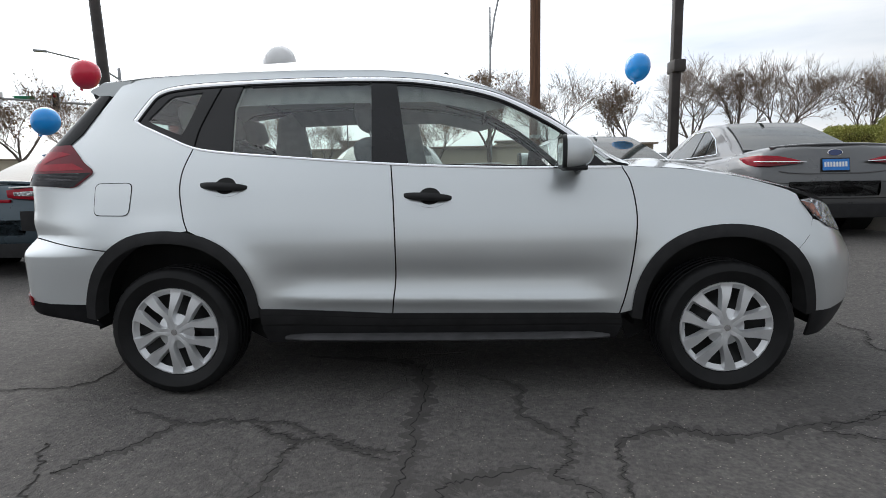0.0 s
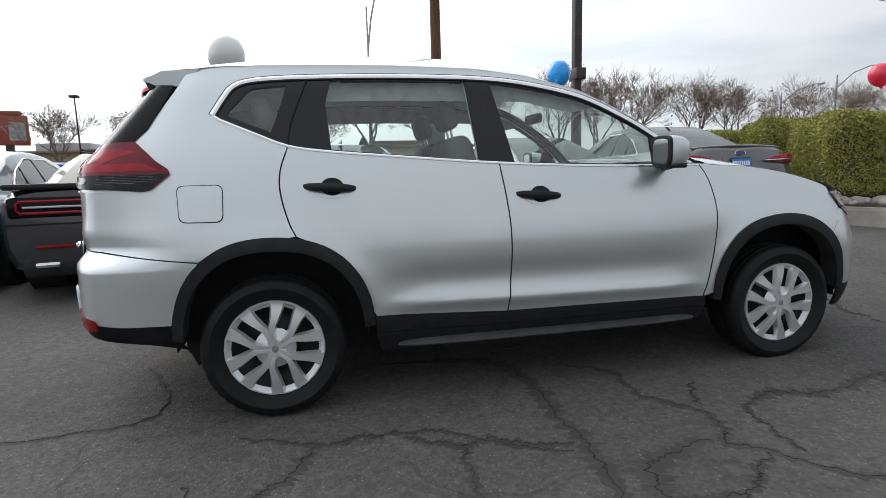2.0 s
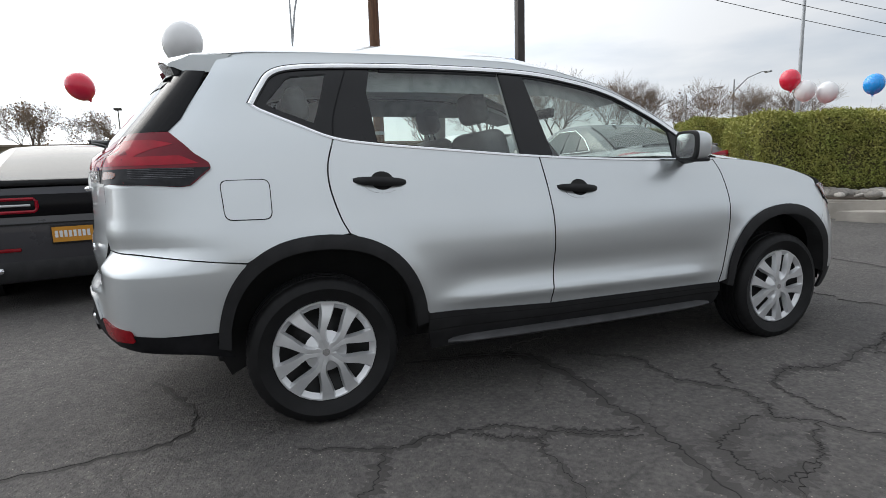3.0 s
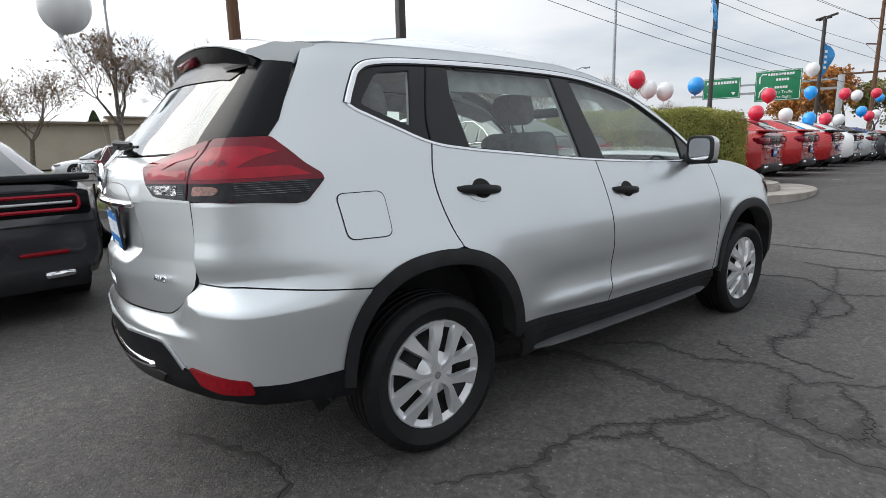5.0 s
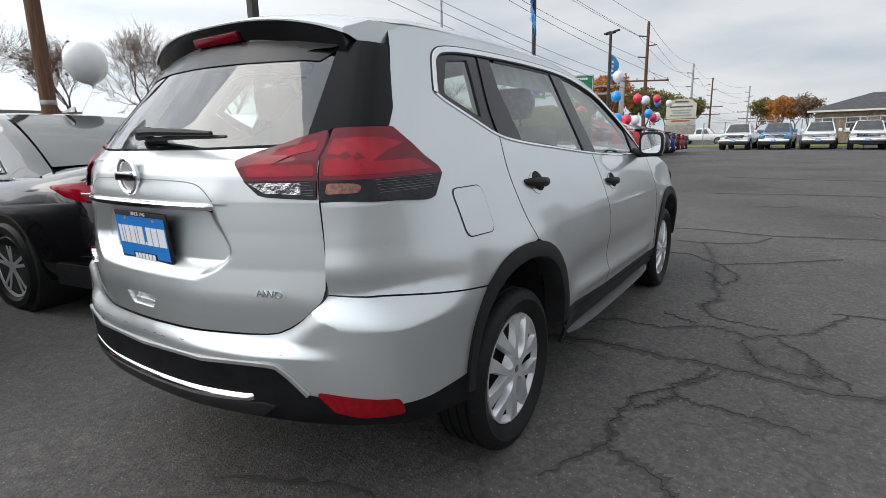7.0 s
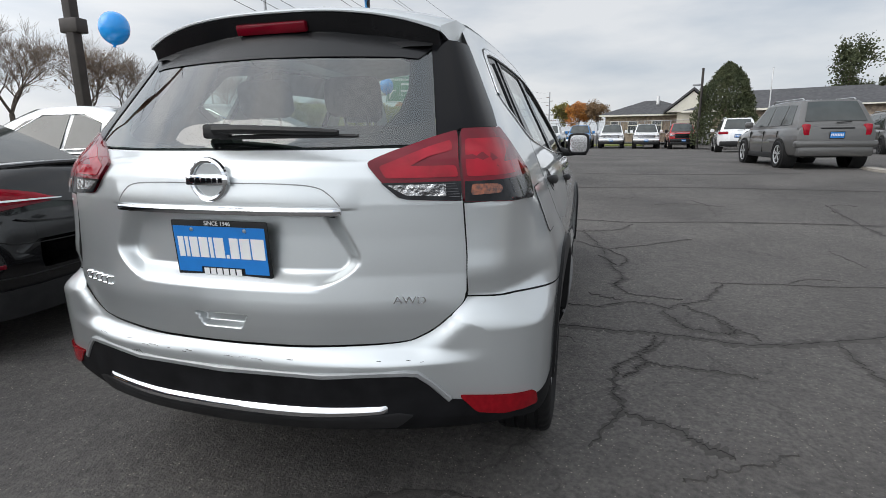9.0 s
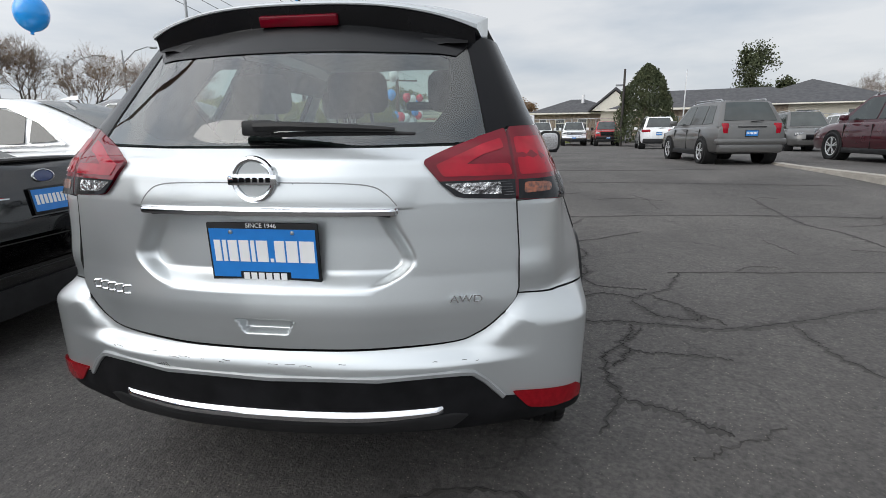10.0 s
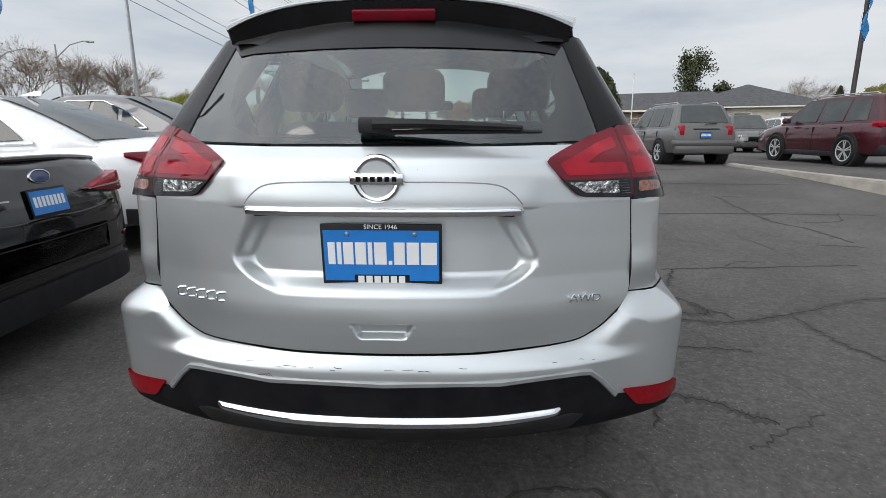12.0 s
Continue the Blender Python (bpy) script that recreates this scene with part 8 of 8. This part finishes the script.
# sign gantry over the street
gx, gy = spot(-1.4, -2.2, 20.4, 74)
gan = thing("sign_gantry", "overhead gantry with two green direction signs", "road sign", pose(gx, gy, 0.1, 0, 0, 20.4))
part("beam", one_box(-0.15, 0.15, -6.0, 9.0, 6.5, 6.75), GALV, gan)
part("beam", one_box(-0.15, 0.15, -6.0, 9.0, 7.5, 7.7), GALV, gan)
part("post", one_box(-0.25, 0.25, -6.2, -5.6, 0, 8.0, 0.03), GALV, gan)
for nm, y0, y1, z0, z1 in (("sign", -2.3, 2.2, 5.6, 9.0), ("sign", 3.7, 7.7, 6.2, 8.6)):
    s_ob = part("sign", one_box(-0.30, -0.20, y0, y1, z0, z1, 0.02), SIGN_GREEN, gan, "green direction sign")
    part("sign_border", tube(bmesh.new(), [(-0.31, y0 + 0.1, z0 + 0.1), (-0.31, y1 - 0.1, z0 + 0.1), (-0.31, y1 - 0.1, z1 - 0.1), (-0.31, y0 + 0.1, z1 - 0.1), (-0.31, y0 + 0.1, z0 + 0.1)], 0.035, 4), WHITE, s_ob)
    SM = pose(-0.32, (y0 + y1) / 2, 0, 90, 0, -90)
    if y0 < 0:
        for yy, zz, wd in ((-0.3, 8.55, 2.6), (-0.5, 7.95, 1.3), (-0.5, 7.1, 1.5)):
            for k in range(int(wd / 0.26)):
                part("sign_bar", one_box(-0.325, -0.31, yy + wd / 2 - 0.26 * k - 0.20, yy + wd / 2 - 0.26 * k, zz - 0.13, zz + 0.13), WHITE, s_ob)
        lettering("sign_words", "Thru Traffic", 0.44, WHITE, s_ob, SM @ pose(0.45, 6.55, 0), 0.01)
        lettering("sign_words", "First Right", 0.44, WHITE, s_ob, SM @ pose(0.45, 6.02, 0), 0.01)
        part("sign_arrow", tube(bmesh.new(), [(-0.32, 1.75, 7.6), (-0.32, 1.75, 8.3), (-0.32, 1.55, 8.6), (-0.32, 1.1, 8.6)], 0.08, 5), WHITE, s_ob)
        part("sign_arrow", tube(bmesh.new(), [(-0.32, 1.75, 6.0), (-0.32, 1.7, 6.6), (-0.32, 1.3, 7.1), (-0.32, 0.9, 7.15)], 0.08, 5), WHITE, s_ob)
    else:
        for k in range(11):
            part("sign_bar", one_box(-0.325, -0.31, y1 - 0.4 - 0.30 * k - 0.22, y1 - 0.4 - 0.30 * k, 7.9, 8.2), WHITE, s_ob)
        for yy in (4.4, 7.0):
            part("sign_arrow", prism(bmesh.new(), [(-0.25, 0.15), (0, -0.2), (0.25, 0.15)], 0.02, pose(-0.33, yy, 6.75, 90, 0, -90)), WHITE, s_ob)

# business sign at the end of the lot
bx, by = spot(-1.65, -1.9, 10.0, 84)
bill = thing("business_sign", "cream free-standing business sign with faded lines", "sign", pose(bx, by, 0.1, 0, 0, 10))
part("panel", one_box(-0.3, 0.3, -1.95, 1.95, 2.6, 5.4, 0.05), SIGN_CREAM, bill)
part("crest", prism(bmesh.new(), [(-1.95, 0), (1.95, 0), (1.3, 0.55), (0.4, 0.75), (-0.4, 0.75), (-1.3, 0.55)], 0.5, pose(-0.25, 0, 5.4, 90, 0, -90) @ pose(0, 0, -0.5)), SIGN_CREAM, bill)
part("base", one_box(-0.35, 0.35, -2.0, 2.0, 0, 2.55, 0.05), CONCRETE, bill)
part("divider", one_box(-0.32, -0.30, -1.9, 1.9, 3.35, 3.42), DARK_METAL, bill)
for zz, w0, mat in ((5.75, 0.9, DARK_METAL), (5.05, 1.5, DARK_METAL), (4.55, 1.3, GALV), (4.2, 1.1, GALV), (3.85, 1.4, GALV), (3.1, 1.2, material("red_print", (0.4, 0.04, 0.03), 0.5))):
    for k in range(9):
        part("sign_bar", one_box(-0.325, -0.30, w0 - 2 * w0 / 9 * (k + 0.85), w0 - 2 * w0 / 9 * k, zz - 0.09, zz + 0.09), mat, bill)

# utility line
LINE_POLES = [(8.0, 26.0), spot(-1.6, -1.9, 13.4, 80), spot(-1.6, -1.9, 9.15, 125), spot(-1.6, -1.9, 7.4, 165), spot(-1.6, -1.9, 4.3, 190)]
HEIGHTS = (25.0, 16.2, 15.6, 16.2, 15.4)
for (x, y), h in list(zip(LINE_POLES, HEIGHTS))[1:]:
    up = thing("utility_pole", "dark wooden power pole with cross arms", "pole", pose(x, y, 0, 0, 0, 25))
    part("shaft", tube(bmesh.new(), [(0, 0, 0), (0, 0, h)], [0.28, 0.18], 8), WOOD if h > 16 else GALV, up)
    for z, wd in ((h - 7.6, 3.0), (h - 9.6, 2.6)):
        part("cross_arm", one_box(-0.1, 0.1, -wd, wd, z - 0.1, z + 0.1), WOOD, up)
        for k in (-1, -0.4, 0.4, 1):
            part("insulator", cyl(bmesh.new(), (0, wd * k * 0.95, z + 0.1), (0, wd * k * 0.95, z + 0.4), 0.09, n=6), GALV, up)
    for z, s in ((h - 1.9, 1), (h - 3.1, -1), (h - 4.6, 1)):
        part("line_post", cyl(bmesh.new(), (0, 0, z), (0, s * 1.2, z + 0.15), 0.08, n=6), WOOD, up)
for side, dz in ((0.0, 0.0), (1.2, -1.8), (-1.2, -3.0), (1.2, -4.5), (-2.6, -7.3), (2.6, -7.3), (0, -9.4), (2.0, -9.4)):
    pts = []
    for i in range(len(LINE_POLES) - 1):
        (x0, y0), (x1, y1) = LINE_POLES[i], LINE_POLES[i + 1]
        for k in range(10):
            t = k / 10
            pts.append((x0 + (x1 - x0) * t - side * 0.4, y0 + (y1 - y0) * t + side * 0.9, HEIGHTS[i] * (1 - t) + HEIGHTS[i + 1] * t + dz - 5.2 * t * (1 - t)))
    top(part("power_line", tube(bmesh.new(), pts, 0.022, 4), CABLE), "thin dark overhead power line", "cable")

# ---------------------------------------------------------------- buildings
ROOF = material("grey_shingle", (0.085, 0.085, 0.09), 0.85, alt=(0.055, 0.055, 0.06), scale=3, bump=0.4, bscale=12)
STUCCO = material("cream_siding", (0.55, 0.51, 0.42), 0.8, vary=0.06, scale=2)
STONEWALL = material("tan_stone_veneer", (0.34, 0.27, 0.20), 0.85, alt=(0.18, 0.14, 0.11), scale=3.5, bump=0.4, bscale=10)
TRIM = material("off_white_trim", (0.70, 0.67, 0.58), 0.6, vary=0.05)
BEIGE = material("beige_render", (0.47, 0.41, 0.32), 0.8, vary=0.08, scale=0.4)
BROWN = material("brown_render", (0.26, 0.21, 0.16), 0.8, vary=0.1, scale=0.5)


def hip_roof(bm, x0, x1, y0, y1, z0, z1, over=0.6):
    x0, x1, y0, y1 = x0 - over, x1 + over, y0 - over, y1 + over
    h = (x1 - x0) / 2
    a = [bm.verts.new(p) for p in ((x0, y0, z0), (x1, y0, z0), (x1, y1, z0), (x0, y1, z0))]
    if (y1 - y0) > (x1 - x0):
        r = [bm.verts.new(((x0 + x1) / 2, y0 + h, z1)), bm.verts.new(((x0 + x1) / 2, y1 - h, z1))]
        bm.faces.new((a[0], a[1], r[0])), bm.faces.new((a[1], a[2], r[1], r[0])), bm.faces.new((a[2], a[3], r[1])), bm.faces.new((a[3], a[0], r[0], r[1]))
    bm.faces.new(a[::-1])
    return bm


def house_window(parent, x, y0, y1, z0, z1):
    w = part("window", one_box(x - 0.06, x, y0, y1, z0, z1), GLASS_DARK, parent, "white framed window")
    part("frame", tube(bmesh.new(), [(x - 0.07, y0, z0), (x - 0.07, y1, z0), (x - 0.07, y1, z1), (x - 0.07, y0, z1), (x - 0.07, y0, z0)], 0.07, 4), TRIM, w, "white frame")
    n_v = max(1, round((y1 - y0) / 0.9))
    for k in range(1, n_v):
        yy = y0 + (y1 - y0) * k / n_v
        part("mullion", one_box(x - 0.09, x - 0.05, yy - 0.05, yy + 0.05, z0, z1), TRIM, w)
    part("transom", one_box(x - 0.09, x - 0.05, y0, y1, z0 + (z1 - z0) * 0.66 - 0.04, z0 + (z1 - z0) * 0.66 + 0.04), TRIM, w)


# low office building beyond the lot: local x away from the lot, y to the left
bx, by = spot(-2.23, -0.5, -26.0, 52)
off = thing("office_building", "low cream and stone office building with a grey hip roof", "building", pose(bx, by, 0.35, 0, 0, -24))
part("wall", one_box(0, 14, -6.2, 3.0, 0, 3.0), STUCCO, off, "cream walls")
part("wall", one_box(2.2, 14, 3.0, 13.5, 0, 3.0), STONEWALL, off, "stone clad walls")
part("stone_pier", one_box(-0.12, 0.0, 1.0, 3.1, 0, 2.9), STONEWALL, off, "stone clad corner")
part("stone_pier", one_box(-0.12, 0.0, -6.2, -5.0, 0, 2.9), STONEWALL, off, "stone clad corner")
part("roof", hip_roof(bmesh.new(), 0, 11, -6.2, 5.0, 2.95, 5.15), ROOF, off, "grey shingle hip roof", smooth=False)
part("roof", hip_roof(bmesh.new(), 2.2, 11, -2.0, 15.5, 2.90, 4.75), ROOF, off, "grey shingle hip roof", smooth=False)
part("fascia", one_box(-0.64, -0.58, -6.8, 5.6, 2.88, 2.98), TRIM, off, "pale roof edge")
part("fascia", one_box(1.56, 1.62, 5.0, 16.1, 2.75, 2.93), TRIM, off, "pale roof edge")
for y0, y1 in ((-0.85, 0.45), (-4.15, -2.9)):
    house_window(off, -0.02, y0, y1, 0.9, 2.45)
for y0, y1 in ((4.2, 5.4), (7.0, 8.2), (9.8, 11.0)):
    house_window(off, 2.18, y0, y1, 0.9, 2.2)
bx, by = spot(-2.23, -0.9, -7.2, 62)
off2 = thing("office_building", "low tan office building with gabled grey roofs", "building", pose(bx, by, 0.35, 0, 0, -8))
part("wall", one_box(0, 12, -3.4, 6.0, 0, 2.9), STONEWALL, off2, "stone clad walls")
part("wall", one_box(-1.2, 8, -3.6, -1.2, 0, 3.3), STUCCO, off2, "cream gable wall")
part("roof", hip_roof(bmesh.new(), 0, 8.0, -3.4, 6.2, 2.85, 4.5), ROOF, off2, "grey shingle roof", smooth=False)
gable = [(-2.4, 0), (2.4, 0), (0, 2.0)]
part("gable", prism(bmesh.new(), gable, 7.0, pose(-1.6, -2.6, 3.0, 90, 0, 90)), TRIM, off2, "pale gable")
part("gable_roof", prism(bmesh.new(), [(-2.7, -0.1), (0, 2.15), (2.7, -0.1), (2.7, 0.12), (0, 2.4), (-2.7, 0.12)], 7.4, pose(-1.8, -2.6, 3.0, 90, 0, 90)), ROOF, off2, "grey gable roof")
part("vent", cyl(bmesh.new(), (2.5, 0.8, 4.0), (2.5, 0.8, 4.9), 0.16, n=10), WHITE, off2)
part("fascia", one_box(-0.64, -0.58, -4.0, 6.6, 2.72, 2.88), TRIM, off2)
for y0, y1 in ((0.2, 1.2), (2.6, 3.6), (4.6, 5.4)):
    house_window(off2, -0.02, y0, y1, 0.9, 2.2)

# fence before the office building
fence = thing("chain_fence", "grey chain-link fence behind the trucks", "fence")
f0, f1 = np.array(spot(-2.2, -1.0, 7.0, 56)), np.array(spot(-2.2, -0.5, -33.0, 44))
for k in range(17):
    p = f0 + (f1 - f0) * k / 16
    part("post", cyl(bmesh.new(), (p[0], p[1], 0), (p[0], p[1], 2.3), 0.04, n=8), GALV, fence)
for z in (2.28, 1.3):
    part("rail", tube(bmesh.new(), [(f0[0], f0[1], z), (f1[0], f1[1], z)], 0.025, 6), GALV, fence)
bm = bmesh.new()
for k in range(160):
    for s in (-1, 1):
        a, b = f0 + (f1 - f0) * k / 160, f0 + (f1 - f0) * min(1, max(0, (k + s * 3.4) / 160))
        tube(bm, [(a[0], a[1], 0.2), (b[0], b[1], 2.25)], 0.006, 3)
tagged(part("mesh", bm, GALV, fence, "diamond wire mesh"), kind="stuff")

# long shop building beyond the street
shop = thing("shop_building", "long beige shop building with a stepped parapet beyond the street", "building", pose(-8, 66, 0.2))
part("wall", one_box(-45, 34, 0, 25, 0, 4.6), BEIGE, shop, "beige wall")
part("tower", one_box(-6, 4, -0.6, 8, 0, 5.6), BROWN, shop, "brown entrance block")
part("tower", one_box(14, 22, -0.5, 8, 0, 5.2), BEIGE, shop, "beige entrance block")
for x0, x1, z in ((-45.3, 34.3, 4.6), (-6.3, 4.3, 5.6), (13.7, 22.3, 5.2)):
    part("parapet_cap", one_box(x0, x1, -0.9, 0.3, z, z + 0.22), BROWN, shop, "brown parapet cap")
part("roof_unit", one_box(-26, -20, 4, 8, 4.6, 6.0, 0.1), GALV, shop)
part("roof_unit", one_box(-38, -34, 4, 8, 4.6, 5.8, 0.1), GALV, shop)
for k in range(7):
    part("shop_window", one_box(-42 + 5.0 * k, -39 + 5.0 * k, -0.06, 0.0, 0.5, 2.6), GLASS_DARK, shop)
shop2 = thing("shop_building", "pale low building far along the street", "building", pose(-75, 60, 0.2, 0, 0, 20))
part("wall", one_box(-20, 20, 0, 20, 0, 4.2), BEIGE, shop2, "beige wall")
part("parapet_cap", one_box(-20.3, 20.3, -0.2, 0.3, 4.2, 4.45), BROWN, shop2)
x, y = spot(0.55, -3.35, 116.9, 62)
rs = thing("pylon_sign", "red and grey pylon sign beyond the street", "sign", pose(x, y, 0.2, 0, 0, 20))
part("post", one_box(-0.3, 0.3, -0.3, 0.3, 0, 5), DARK_METAL, rs)
part("panel", one_box(-1.5, 1.5, -0.4, 0.4, 4.6, 7.2, 0.05), material("faded_red_panel", (0.32, 0.06, 0.05), 0.5, vary=0.1), rs, "faded red panel")
part("panel_face", one_box(0.1, 1.3, -0.43, -0.4, 5.0, 6.6), GALV, rs)
part("panel_cap", one_box(-1.1, 1.1, -0.4, 0.4, 7.2, 7.6, 0.05), material("faded_red_cap", (0.26, 0.06, 0.05), 0.5, vary=0.1), rs)

# traffic parked or standing on the street and beyond
sedan("sedan", "white sedan on the far side of the street", at_place(4.5, 31.5, 180), "white", "fastback", "silver", plate=False)
wagon("wagon", "dark blue wagon beyond the blue hatchback", at_place(-7.0, 17.5, 178), "blue", (4.9, 0.95, 1.75, 1.05, 0.36), "silver", "tall", plate=False)
pickup("pickup_truck", "silver pickup truck on the street", at_place(-16.0, 34.0, 180), "silver")
wagon("wagon", "maroon wagon across the street", at_place(1.0, 24.5, 0), "maroon", (4.6, 0.92, 1.66, 1.0, 0.34), "silver", "tall", plate=False)
pickup("pickup_truck", "white pickup truck beyond the grass", at_place(72.0, 5.6, 90), "white")
wagon("wagon", "white wagon far beyond the lot", at_place(80.0, 4.0, 90), "white", (4.6, 0.92, 1.6, 1.0, 0.34), "silver", "tall", plate=False)
wagon("wagon", "dark wagon far beyond the lot", at_place(84.0, 1.0, 90), "charcoal", (4.6, 0.92, 1.6, 1.0, 0.34), "silver", "tall", plate=False)
bm = box(bmesh.new(), -0.14, 0.14, -0.06, 0.06, 0, 0.85, 0.02)
top(part("marker_board", bm, FLAG_BLUE, None, m=pose(0.58, 17.5, ground_z(0.58, 17.5))), "blue upright marker board on the grass", "sign")

# ---------------------------------------------------------------- balloons
BALLOON = {c: material("balloon_" + c, b, 0.22, coat=0.6, vary=0.04, scale=5) for c, b in (("red", (0.74, 0.020, 0.060)), ("blue", (0.01, 0.33, 0.88)), ("white", (0.80, 0.80, 0.80)))}
prof = [(0.0001, 0.155)] + [(0.15 * math.sin(t) ** 0.92, 0.155 * math.cos(t) - 0.03 * (t / math.pi) ** 2) for t in np.linspace(0.12, math.pi - 0.16, 22)] + [(0.012, -0.195), (0.018, -0.210), (0.0001, -0.208)]
prof = [(r * 1.33, h * 1.33) for r, h in prof]
BALLOON_ME = {c: mesh_of("balloon", lathe(bmesh.new(), prof, "z", 28), BALLOON[c]) for c in BALLOON}
STRING = material("white_string", (0.6, 0.6, 0.6), 0.7)


def balloon(x, y, z, colour, tie, lean=(0, 0)):
    ob = thing("balloon", colour + " balloon on a thin string", "balloon", pose(x, y, z, lean[0], lean[1], 0), "balloons")
    part("skin", BALLOON_ME[colour], BALLOON[colour], ob, colour + " rubber")
    inv = ob.matrix_basis.inverted()
    part("string", tube(bmesh.new(), [inv @ Vector((x, y, z)) + Vector((0, 0, -0.275)), inv @ ((Vector((x, y, z)) + Vector(tie)) / 2 + Vector((0.02, 0, -0.06))), inv @ Vector(tie)], 0.002, 4), STRING, ob)


balloon(-0.76, 3.25, 2.52, "white", (-0.5, 3.8, 1.05), (10, 12))
balloon(0.98, 4.60, 2.13, "white", (0.8, 5.0, 1.05), (8, -14))
balloon(-4.3, 4.8, 2.78, "red", (-3.6, 5.2, 1.1), (10, 30))
balloon(-2.6, 7.0, 2.6, "red", (-2.4, 6.4, 1.05), (10, -28))
balloon(-5.1, 4.9, 2.1, "blue", (-4.9, 5.4, 1.0), (10, 35))
balloon(4.32, 5.6, 2.82, "blue", (4.97, 5.5, 1.18), (0, 8))
balloon(10.8, 5.2, 2.80, "red", (10.9, 5.5, 1.4), (0, -10))
balloon(11.0, 5.0, 2.55, "white", (11.2, 5.5, 1.3), (0, 10))
balloon(11.4, 4.8, 2.5, "white", (11.6, 5.0, 1.4), (0, 10))
balloon(12.8, 4.75, 2.7, "blue", (13.0, 5.0, 1.4), (0, 6))
for az, el, d, colour in ((20.5, 4.0, 14.5, "red"), (17.5, 4.0, 17, "blue"), (17.5, 5.9, 16, "white"), (15.2, 3.7, 20, "red"), (14.4, 3.5, 21, "white"), (13.2, 3.6, 24, "red"), (13.0, 3.2, 27, "blue"), (11.9, 3.1, 28, "white"), (21.3, 2.5, 13.5, "red"), (19.1, 2.2, 15, "white"), (17.4, 1.8, 16.5, "blue"), (16.3, 1.7, 18, "red"), (15.4, 1.6, 19.5, "white"), (14.0, 2.2, 22, "blue"), (13.5, 1.8, 23, "red"), (13.1, 1.9, 24.5, "white")):
    d *= 1.33
    x, y = spot(-1.34, -2.24, az, d)
    z = 1.24 + d * math.tan(radians(el))
    balloon(x, y, z, colour, (x + 0.1, y + 0.5, ground_z(x, y) + 1.05), (0, 6))
